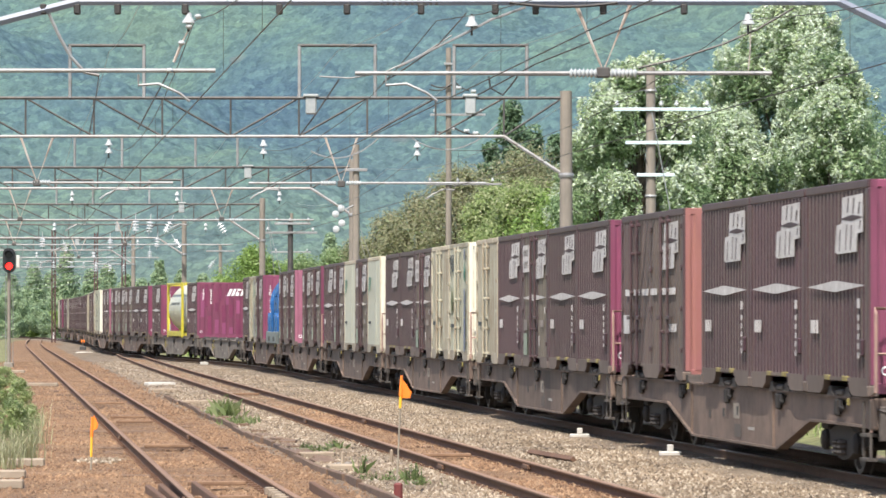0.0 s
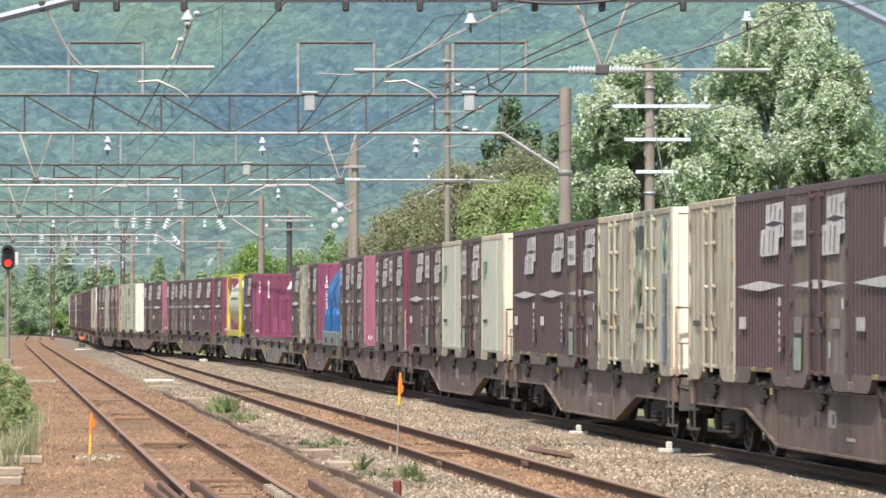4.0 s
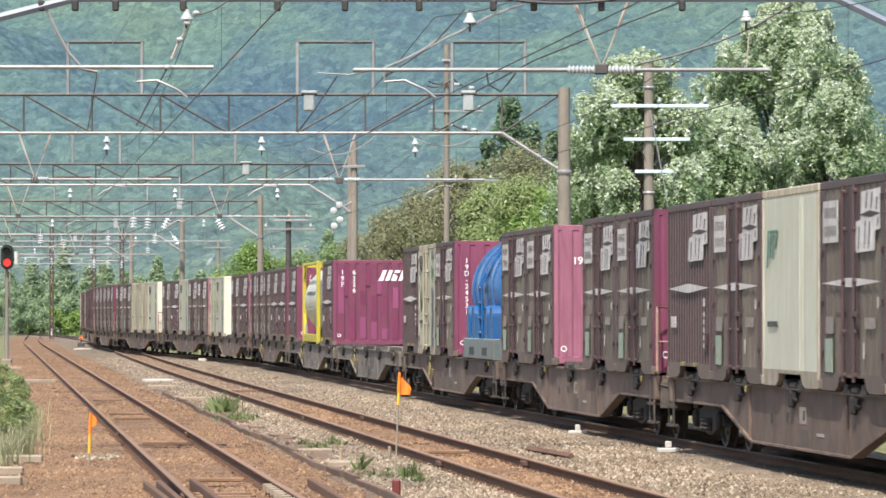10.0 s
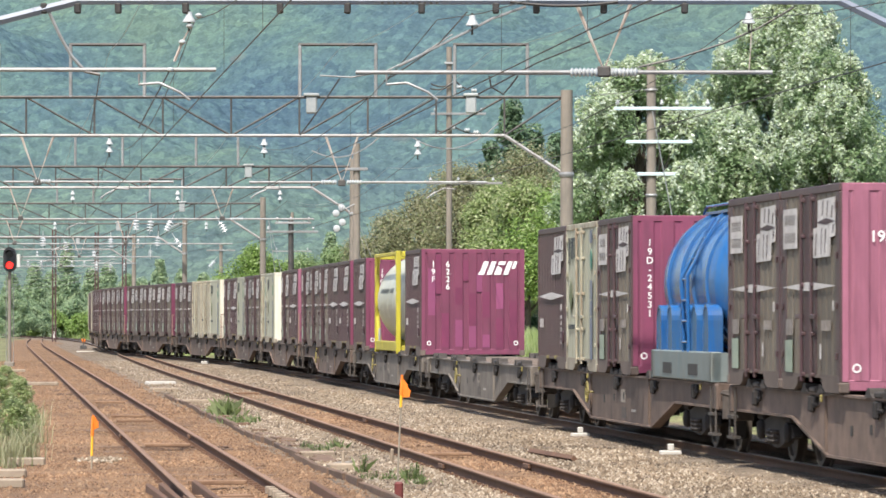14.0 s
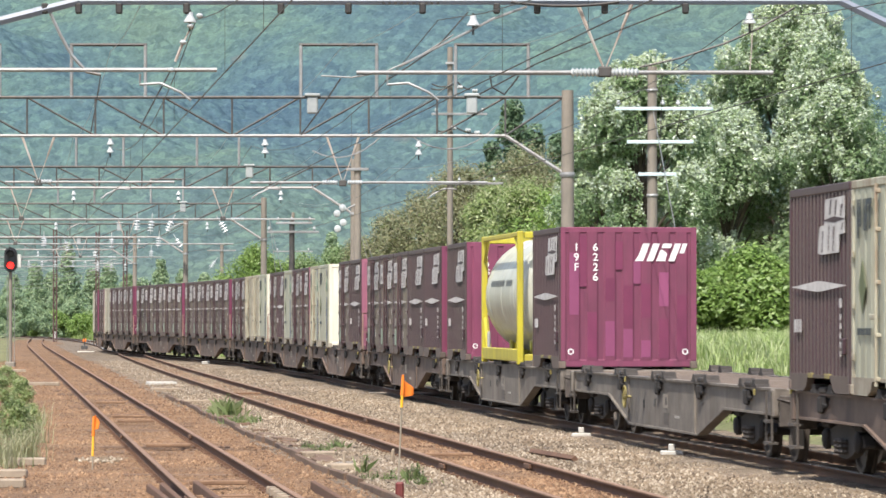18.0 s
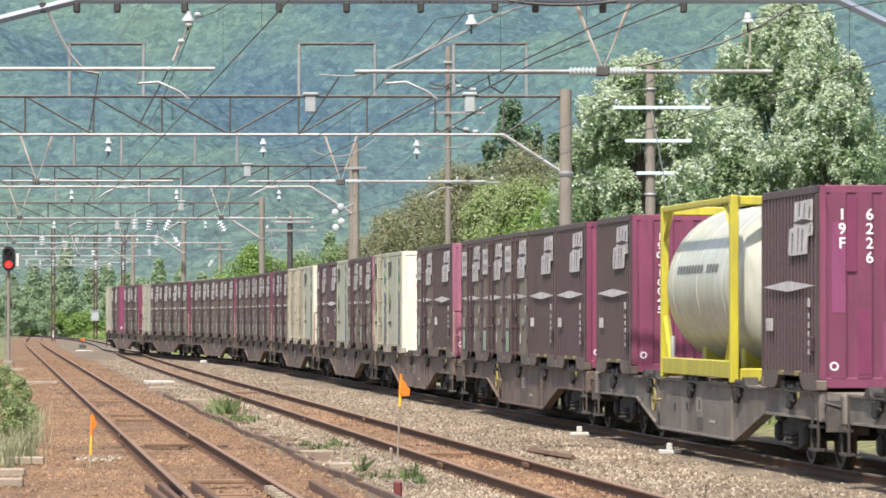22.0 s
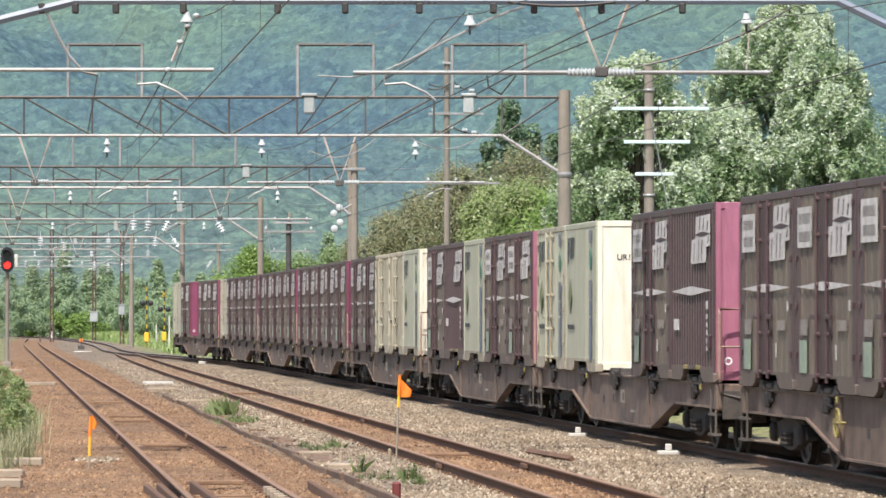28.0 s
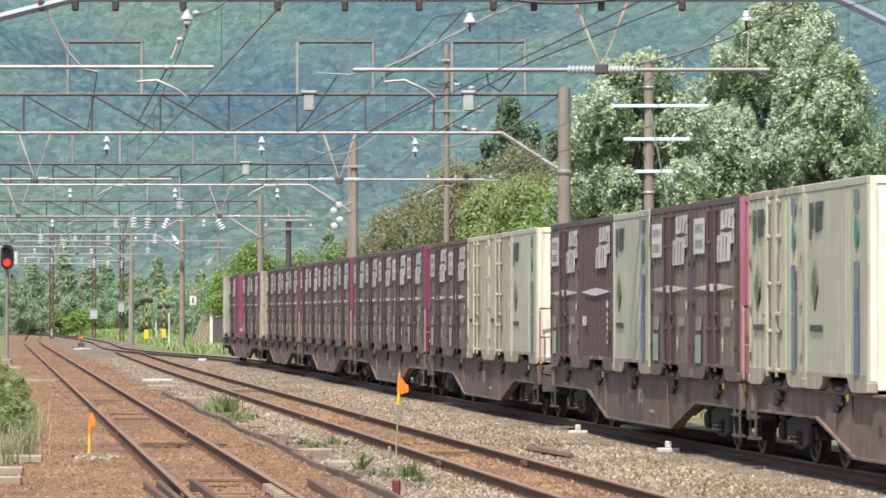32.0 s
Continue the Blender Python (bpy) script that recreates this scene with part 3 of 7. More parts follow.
def frame_parts(top, L, post_mat, rail_mat, H=HGT, base=None):
    """Corner posts, rails, castings and roof shared by all box containers."""
    e = L / 2
    base = base or dusty_base
    for sx in (-1, 1):
        for sy in (-1, 1):
            x0, x1 = sorted((sx * e, sx * (e - 0.11)))
            y0, y1 = sorted((sy * WID / 2, sy * (WID / 2 - 0.11)))
            part("corner_post", Mesh().box(x0, x1, y0, y1, 0.12, H - 0.1, c=0.012), post_mat, top)
            part("corner_casting", Mesh().box(x0 - 0.012, x1 + 0.012, y0 - 0.01, y1 + 0.01, 0.0, 0.13, c=0.015), base, top)
    for sy in (-1, 1):
        y0, y1 = sorted((sy * (WID / 2 - 0.002), sy * (WID / 2 - 0.09)))
        rail_prof = [(-e + 0.1, 0.0), (-e + 0.1, 0.21), (e - 0.1, 0.21), (e - 0.1, 0.0)]
        for q in (0.0,) if L < 5 else (1.55, -1.55):
            rail_prof += [(q + 0.98, 0.0), (q + 0.80, 0.06), (q + 0.72, 0.17), (q - 0.72, 0.17), (q - 0.80, 0.06), (q - 0.98, 0.0)]
        part("bottom_rail", Mesh().prism(rail_prof, "y", y0, y1), base, top)
        part("top_rail", Mesh().box(-e + 0.02, e - 0.02, y0, y1, H - 0.1, H, c=0.012), post_mat, top)
    r = Mesh().box(-e + 0.05, e - 0.05, -WID / 2 + 0.06, WID / 2 - 0.06, H - 0.05, H - 0.015)
    for i in range(5):
        x = -e + 0.35 + (L - 0.7) * i / 4
        r.box(x - 0.05, x + 0.05, -WID / 2 + 0.1, WID / 2 - 0.1, H - 0.016, H + 0.004)
    part("roof", r, rail_mat, top)
    part("floor_pan", Mesh().box(-e + 0.12, e - 0.12, -WID / 2 + 0.3, WID / 2 - 0.3, 0.1, 0.18), black_steel, top)


def end_wall(top, L, mat, H=HGT, fill=None, flat=False):
    """Both end walls with broad shallow pressings and a dark sill."""
    for sx in (1, -1):
        x = sx * (L / 2 - 0.02)
        prof = [(-WID / 2 + 0.1, x)]
        if not flat:
            for i in range(7):
                y = -0.96 + 0.32 * i
                prof += [(y - 0.115, x), (y - 0.085, x + sx * 0.02), (y + 0.085, x + sx * 0.02), (y + 0.115, x)]
        prof += [(WID / 2 - 0.1, x), (WID / 2 - 0.1, x - sx * 0.05), (-WID / 2 + 0.1, x - sx * 0.05)]
        m = Mesh().prism([(b, a) for a, b in prof], "z", 0.15, H - 0.09)
        w = part("end_wall", m, mat, top)
        xo = sx * (L / 2 - 0.005)
        a, b = sorted((xo, xo - sx * 0.07))
        part("end_rail", Mesh().box(a, b, -WID / 2 + 0.1, WID / 2 - 0.1, H - 0.1, H - 0.002, c=0.01), mat, top)
        part("end_sill", Mesh().box(a, b, -WID / 2 + 0.1, WID / 2 - 0.1, 0.03, 0.16, c=0.01), mat, top)
        if sx > 0:
            for y in (-WID / 2 + 0.002, WID / 2 - 0.108):
                part("post_face", Mesh().box(L / 2 + 0.001, L / 2 + 0.005, y + 0.03 * (y < 0), y + 0.106, 0.14, H - 0.004), mat, top)
        if fill and sx > 0:
            fill(w, x + 0.026)


def end_text(words, x, y, z, size, parent, upright=True, mat=None):
    """Lettering on the end wall that faces the camera, stacked when upright."""
    rows = list(words) if upright else [words]
    for i, w in enumerate(rows):
        cu = bpy.data.curves.new("lettering", "FONT")
        cu.body, cu.size, cu.align_x, cu.extrude, cu.offset = w, size, "CENTER", 0.002, size * 0.012
        me = bpy.data.meshes.new_from_object(bpy.data.objects.new("lettering", cu))
        me.materials.append(mat or white_fresh)
        ob = new("lettering", me)
        ob.parent = parent
        # text runs from the near side to the far side and faces the front
        ob.matrix_basis = Matrix(((0, 0, 1, x), (1, 0, 0, y), (0, 1, 0, z - i * size * 0.92), (0, 0, 0, 1)))


def roundel(parent, x, y, z):
    m = Mesh()
    n = 16
    ring = [(math.cos(2 * math.pi * k / n), math.sin(2 * math.pi * k / n)) for k in range(n)]
    m.add([(x, y + 0.055 * c, z + 0.055 * s) for c, s in ring] + [(x, y + 0.035 * c, z + 0.035 * s) for c, s in ring], [(k, (k + 1) % n, n + (k + 1) % n, n + k) for k in range(n)])
    part("roundel", m, white_fresh, parent)


groove_purple = surface("dark_groove_purple", (0.05, 0.022, 0.03), (0.035, 0.018, 0.022), 2.0, 0.55, vary=0.1)


def ribbed_wall(top, L, mat, pitch=0.215, H=HGT):
    """Side walls of narrow vertical corrugations between the posts."""
    e = L / 2 - 0.1
    n = int(2 * e / pitch)
    p = 2 * e / n
    for sy in (-1, 1):
        y = sy * (WID / 2 - 0.012)
        prof = []
        for i in range(n):
            x = -e + i * p
            prof += [(x, y - sy * 0.05), (x + p * 0.2, y - sy * 0.05), (x + p * 0.36, y), (x + p * 0.84, y)]
        prof.append((e, y - sy * 0.05))
        prof += [(e, y - sy * 0.09), (-e, y - sy * 0.09)]
        m = Mesh().prism(prof, "z", 0.16, H - 0.09)
        # crests take the side paint, groove floors and flanks a darker purple
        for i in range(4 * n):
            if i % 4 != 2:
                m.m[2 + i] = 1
        part("side_wall", m, [mat, groove_purple], top)


def doors(top, L, mat, bar_mat, H=HGT, leaves=2, rods=(0.82, 0.18), casting=None):
    """Side doors in leaves, each with locking rods, hinges and handles."""
    e = L / 2 - 0.1
    w = 2 * e / leaves
    for sy in (-1, 1):
        for i in range(leaves):
            x0 = -e + w * i + 0.012
            x1 = x0 + w - 0.024
            yo, yi = sy * (WID / 2 - 0.022), sy * (WID / 2 - 0.075)
            prof = [(x0, yo)]
            for k in range(5):
                xx = x0 + (x1 - x0) * (k + 0.5) / 5
                prof += [(xx - 0.12, yo), (xx - 0.1, yo + sy * 0.01), (xx + 0.1, yo + sy * 0.01), (xx + 0.12, yo)]
            prof += [(x1, yo), (x1, yi), (x0, yi)]
            m = Mesh().prism(prof, "z", 0.17, H - 0.1)
            leaf = part("door", m, mat, top)
            if sy < 0:
                inner = x1 - 0.3 if i % 2 == 0 else x0 + 0.3
                outer = x0 + 0.05 if i % 2 == 0 else x1 - 0.05
                rod = Mesh().tube([(inner, NEAR - 0.035, 0.12), (inner, NEAR - 0.035, H - 0.08)], 0.022, 8)
                for z in (0.2, 0.7, 1.3, 1.9, H - 0.16):
                    rod.box(inner - 0.04, inner + 0.04, NEAR - 0.045, NEAR + 0.02, z - 0.025, z + 0.025, c=0.008)
                part("locking_rod", rod, bar_mat, leaf, smooth=True)
                part("handle", Mesh().box(inner - 0.3 if i % 2 == 0 else inner, inner if i % 2 == 0 else inner + 0.3, NEAR - 0.06, NEAR - 0.035, 0.88, 0.94, c=0.01), bar_mat, leaf)
                for z in (0.4, 1.0, 1.6, 2.2):
                    part("hinge", Mesh().box(outer - 0.045, outer + 0.045, NEAR - 0.02, NEAR, z, z + 0.08, c=0.01), bar_mat, leaf)


def container_ribbed(end, numbers=False, words=""):
    top = thing("container", "stained dark purple ribbed freight container with a magenta end wall", "container", "containers on the train")
    L = LEN12
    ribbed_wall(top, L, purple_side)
    frame_parts(top, L, purple_post, purple_side)

    def fill(w, x):
        if words:
            end_text(words, x, -0.76, 2.1, 0.155, w)
        if numbers:
            end_text("19F", x, -0.92, 2.08, 0.19, w)
            end_text("6226", x, -0.58, 2.08, 0.19, w)
            m = Mesh()
            for q in ([(0.12, 0.0), (0.27, 0.0), (0.39, 0.31), (0.27, 0.31), (0.19, 0.1)], [(0.33, 0.0), (0.45, 0.0), (0.57, 0.31), (0.45, 0.31)], [(0.50, 0.0), (0.66, 0.0), (0.70, 0.13), (0.62, 0.2), (0.58, 0.2)],
                      [(0.60, 0.23), (0.76, 0.23), (0.79, 0.31), (0.63, 0.31)], [(0.72, 0.0), (0.83, 0.0), (0.95, 0.31), (0.84, 0.31)], [(0.92, 0.14), (1.0, 0.14), (1.06, 0.31), (0.98, 0.31)]):
                m.add([(x, u, 1.9 + v) for u, v in q], [tuple(range(len(q)))])
            part("emblem", m, white_fresh, w, "white slanted bars of a company emblem")
            for y, z, a, h, pm in ((-0.96, 0.95, 0.17, 1.1, 1), (-0.64, 0.2, 0.17, 0.8, 0), (-0.32, 0.22, 0.17, 0.62, 1), (0.0, 0.72, 0.17, 0.75, 0), (0.0, 0.2, 0.17, 0.5, 1), (0.32, 0.9, 0.17, 0.6, 0), (0.32, 0.2, 0.17, 0.3, 1), (0.64, 0.18, 0.17, 0.7, 0), (0.96, 0.3, 0.17, 1.0, 0), (-0.16, 1.75, 0.13, 0.5, 0), (0.16, 1.5, 0.13, 0.4, 1), (-0.32, 1.2, 0.17, 0.4, 0), (0.64, 1.1, 0.17, 0.6, 1), (-0.8, 1.45, 0.13, 0.9, 0)):
                part("paint_patch", Mesh().box(x - 0.005, x - 0.002, y - a / 2, y + a / 2, z, z + h), faded_patch if pm else patch_paint, w, "purple faded paint" if pm else "darker touched-up paint")
        roundel(w, x, -1.02, 0.3)
        roundel(w, x, 1.02, 0.3)

    end_wall(top, L, end, fill=fill)
    e = L / 2
    logo(top, 0.83, 1.66, 1.6, 0.68, groove_purple)
    part("stripe", lozenge(-1.7, 1.75, 1.28, 0.13), white_mark, top, "long white lozenge stripe")
    part("lettering", bars(-1.5, 0.72, 0.5, 0.16, 3), white_mark, top, "worn white code letters")
    part("lettering", bars(1.32, 0.42, 0.09, 0.55, 5, upright=True), white_mark, top)
    part("plate", sign_on_side([(1.30, 1.02), (1.44, 1.02), (1.44, 1.13), (1.30, 1.13)]), white_mark, top)
    part("handle", Mesh().box(1.5, 1.62, NEAR - 0.03, NEAR + 0.02, 0.46, 0.66, c=0.015), groove_purple, top, "dark recessed door handle")
    for x in (-0.52, 0.52):
        part("pocket_mark", Mesh().box(x - 0.13, x + 0.13, NEAR - 0.008, NEAR + 0.05, 0.165, 0.225, c=0.006), worn_yellow, top, "chipped yellow mark over a fork pocket")
    return top


def container_door(end, words=""):
    top = thing("container", "stained dark purple freight container with side doors and locking rods", "container", "containers on the train")
    L = LEN12
    doors(top, L, olive_side, purple_post)
    frame_parts(top, L, purple_post, purple_side)
    for a, b in ((-1.76, -1.5), (-0.42, 0.42), (1.64, 1.76)):
        part("door_frame", Mesh().box(a, b, NEAR + 0.004, NEAR + 0.018, 0.212, HGT - 0.11, c=0.004), purple_post, top)

    def fill(w, x):
        if words:
            end_text(words, x, -0.93, 2.02, 0.15, w) if len(words) > 6 else end_text(words, x, -0.62, 1.8, 0.19, w, upright=False)
        roundel(w, x, -1.02, 0.3)

    end_wall(top, L, end, fill=fill)
    part("sign_panel", sign_on_side([(-1.62, 1.76), (-0.72, 1.76), (-0.72, 2.26), (-1.62, 2.26)]), white_mark, top, "white square sign panel")
    for z in (1.83, 2.05):
        part("lettering", bars(-1.52, z, 0.7, 0.13, 5), faint_mark, top)
    logo(top, 0.95, 1.62, 1.4, 0.72, groove_purple)
    part("stripe", lozenge(-1.7, 1.72, 1.28, 0.11), white_mark, top, "long white lozenge stripe")
    part("plate", sign_on_side([(-1.45, 0.68), (-1.0, 0.68), (-1.0, 0.88), (-1.45, 0.88)]), faint_mark, top, "worn pale plate")
    part("plate", sign_on_side([(-1.5, 0.22), (-1.05, 0.22), (-1.05, 0.62), (-1.5, 0.62)]), green_plate, top, "pale green load plate")
    part("lettering", bars(0.8, 0.74, 0.6, 0.13, 5), faint_mark, top)
    part("lettering", bars(1.5, 0.95, 0.06, 0.2, 1, upright=True), white_mark, top)
    part("lettering", bars(0.72, 0.35, 0.06, 0.3, 1, upright=True), white_mark, top)
    return top


def container_white(kind, end=None):
    """Pale containers: 'smooth', 'striped' (blue stripe, olive lozenge), 'rusty' (doors), 'barred' (striped with doors), 'beige'."""
    label = {"smooth": "smooth cream freight container with grooved side panels", "striped": "white insulated freight container with a dark blue stripe",
             "rusty": "rust-streaked cream freight container with side doors", "barred": "white freight container with locking rods and a blue stripe",
             "beige": "weathered grey-beige freight container with side doors"}[kind]
    top = thing("container", label, "container", "containers on the train")
    L = LEN12
    mat = {"smooth": pale_cream, "striped": cream_paint, "rusty": rusty_cream, "barred": cream_paint, "beige": beige_paint}[kind]
    rust = rusty_cream if kind in ("rusty", "barred") else mat
    if kind in ("rusty", "barred", "beige"):
        doors(top, L, mat, rust)
    else:
        e = L / 2 - 0.1
        for sy in (-1, 1):
            y = sy * (WID / 2 - 0.01)
            prof = [(-e, y)]
            for q in (0.64, 0.82):
                prof += [(q - 0.025, y), (q - 0.015, y - sy * 0.02), (q + 0.015, y - sy * 0.02), (q + 0.025, y)]
            prof += [(e, y), (e, y - sy * 0.06), (-e, y - sy * 0.06)]
            m = Mesh().prism(prof, "z", 0.16, HGT - 0.09)
            part("side_wall", m, mat, top)
    frame_parts(top, L, rust_edge if kind in ("rusty", "smooth") else rust, mat, base=cream_base)
    end_wall(top, L, end or white_paint, flat=True)
    if kind in ("striped", "barred"):
        x0 = 1.15
        for a, b, w in ((0.2, 0.9, 0.26), (0.93, 1.18, 0.26), (1.2, 1.52, 0.26), (2.14, 2.36, 0.26)):
            part("stripe", sign_on_side([(x0, a), (x0 + w, a), (x0 + w, b), (x0, b)]), blue_stripe, top, "dark blue stripe")
        part("leaf_mark", sign_on_side([(x0 + 0.02, 1.78), (x0 + 0.12, 1.68), (x0 + 0.22, 1.72), (x0 + 0.25, 1.9), (x0 + 0.14, 2.06), (x0 + 0.03, 1.98)]), green_mark, top, "faded green mark")
        part("lozenge", sign_on_side([(-1.40, 1.25), (-1.2, 0.95), (-1.0, 1.25), (-1.2, 1.58)]), olive_mark, top, "olive upright lozenge")
        m = Mesh()
        for a, lo in ((-1.5, 1.82), (-1.36, 1.95), (-1.14, 1.9), (-1.02, 1.9), (-0.84, 1.92)):
            bars(a, lo, 0.1, 2.27 - lo, 1, m=m)
        sign_on_side([(-0.95, 2.2), (-0.68, 2.2), (-0.68, 2.27), (-0.95, 2.27)], m=m, y=NEAR - 0.014)
        part("lettering", m, dark_letter, top, "dark upright bars of a company name")
        part("lettering", bars(-1.5, 0.7, 0.8, 0.08, 5), dark_letter, top)
    elif kind == "smooth":
        m = Mesh()
        for a, lo, w in ((-1.5, 1.5, 0.05), (-1.3, 1.62, 0.06), (-1.1, 1.62, 0.05), (-0.92, 1.74, 0.05)):
            sign_on_side([(a, lo), (a + w, lo), (a + w + 0.1, 1.98), (a + 0.1, 1.98)], m=m)
        sign_on_side([(-1.28, 1.94), (-0.75, 1.94), (-0.74, 1.98), (-1.27, 1.98)], m=m, y=NEAR - 0.014)
        part("lettering", m, green_mark, top, "green slanted bars of a company name")
        part("lettering", bars(-1.45, 0.75, 0.7, 0.07, 5), dark_letter, top)
    else:
        part("lettering", bars(-1.4, 0.75, 0.6, 0.08, 4), dark_letter, top)
    if kind in ("striped", "barred"):
        end = [o for o in top.children if o.name.startswith("end_wall")][0]
        end_text("UR19A-", L / 2 - 0.014, -0.65, 1.85, 0.135, end, upright=False, mat=dark_letter)
        for y, z in ((-0.55, 0.42), (-0.3, 0.42), (-0.05, 0.42), (0.2, 0.42)):
            part("lettering", Mesh().box(L / 2 - 0.016, L / 2 - 0.012, y, y + 0.12, z, z + 0.05), dark_letter, end)
    return top


def container_20ft():
    L = 6.06
    top = thing("long_container", "longer dark purple freight container with several side doors", "container", "containers on the train")
    doors(top, L, purple_side, purple_post, leaves=4)
    frame_parts(top, L, purple_post, purple_side)
    end_wall(top, L, salmon_end)
    m = Mesh()
    for i in range(6):
        sign_on_side([(-2.5 + i * 0.85, 1.25), (-1.9 + i * 0.85, 1.25), (-1.9 + i * 0.85, 1.35), (-2.5 + i * 0.85, 1.35)], m=m)
    part("stripe", m, white_mark, top, "broken white stripe")
    logo(top, 1.75, 1.62, 1.7, 0.7, groove_purple)
    part("plate", sign_on_side([(-2.7, 0.66), (-2.1, 0.66), (-2.1, 0.95), (-2.7, 0.95)]), white_mark, top)
    part("lettering", bars(1.6, 0.7, 0.9, 0.12, 4), white_mark, top)
    return top


def yellow_tank():
    L, H = 6.06, 2.55
    top = thing("tank_container", "dull silver tank in a yellow steel frame", "tank container", "containers on the train")
    e, w = L / 2, WID / 2
    for sx in (-1, 1):
        for sy in (-1, 1):
            x0, x1 = sorted((sx * e, sx * (e - 0.12)))
            y0, y1 = sorted((sy * w, sy * (w - 0.12)))
            part("corner_post", Mesh().box(x0, x1, y0, y1, 0.0, H, c=0.015), yellow_paint, top)
            part("gusset", Mesh().tube([(sx * (e - 0.1), sy * (w - 0.08), 0.9), (sx * (e - 0.75), sy * (w - 0.08), 0.16)], 0.05, 4), yellow_paint, top)
        x0, x1 = sorted((sx * (e - 0.01), sx * (e - 0.13)))
        part("end_beam", Mesh().box(x0, x1, -w + 0.14, w - 0.14, H - 0.14, H - 0.01, c=0.015), yellow_paint, top)
        part("end_sill", Mesh().box(x0, x1, -w + 0.14, w - 0.14, 0.02, 0.2, c=0.015), yellow_paint, top)
    for sy in (-1, 1):
        y0, y1 = sorted((sy * (w - 0.01), sy * (w - 0.12)))
        part("side_beam", Mesh().box(-e + 0.14, e - 0.14, y0, y1, 0.06, 0.3, c=0.015), yellow_paint, top)
        part("top_beam", Mesh().box(-e + 0.14, e - 0.14, y0, y1, H - 0.10, H - 0.01, c=0.015), yellow_paint, top)
        for q in (-1.0, 1.0):
            part("brace", Mesh().tube([(q * (e - 0.14), sy * (w - 0.06), H - 0.5), (q * (e - 0.75), sy * (w - 0.06), H - 0.08)], 0.035, 4), yellow_paint, top)
    r = 1.185
    prof = [(0.05, -2.98), (0.5, -2.95), (0.85, -2.88), (1.08, -2.78), (r, -2.62)] + [(r, -2.4 + 4.8 * i / 6) for i in range(7)] + [(r, 2.5), (1.08, 2.68), (0.85, 2.80), (0.5, 2.88), (0.05, 2.92)]
    shell = part("tank_shell", Mesh().lathe(prof, (0, 0, 1.33), 40, axis="x"), tank_steel, top, smooth=True)
    for x in (-2.1, 0.0, 2.1):
        part("band", Mesh().lathe([(r, -0.02), (r + 0.005, -0.016), (r + 0.005, 0.016), (r, 0.02)], (x, 0, 1.33), 40, axis="x"), tank_steel, shell, smooth=True)
    for x in (-1.6, 1.6):
        part("saddle", Mesh().box(x - 0.15, x + 0.15, -0.8, 0.8, 0.12, 0.62, c=0.02), yellow_paint, top)
    part("walkway", Mesh().box(-2.4, 2.4, -0.35, 0.35, H - 0.05, H - 0.015), yellow_paint, top)
    part("valve_box", Mesh().lathe([(0.035, 0.0), (0.035, 0.3), (0.02, 0.32)], (-2.2, -w + 0.06, 0.3), 10), galv, top, "grey document tube", smooth=True)
    part("end_ladder", Mesh().tube([(e - 0.02, 0.5, 0.2), (e - 0.02, 0.5, H - 0.1)], 0.02).tube([(e - 0.02, 0.85, 0.2), (e - 0.02, 0.85, H - 0.1)], 0.02), yellow_paint, top)
    m = Mesh()
    for i in range(14):
        x = -1.75 + 0.25 * i
        if i == 9:
            continue
        ring = [((r + 0.008) * math.cos(math.radians(q)), (r + 0.008) * math.sin(math.radians(q))) for q in (9, 11, 13, 15)]
        m.add([(x + d, -c, 1.33 + u) for c, u in ring for d in (0.0, 0.15)], [(0, 1, 3, 2), (2, 3, 5, 4), (4, 5, 7, 6)])
    part("lettering", m, surface("faint_grey_lettering", (0.13, 0.14, 0.14), None, 4.0, 0.5), shell, "faint grey bars of a company name")
    return top


saddle_blue = surface("dull_blue_saddle_paint", (0.02, 0.085, 0.19), (0.03, 0.11, 0.22), 1.5, 0.45, dirt=(0.06, 0.08, 0.09), dirt_amount=0.5, vary=0.0)


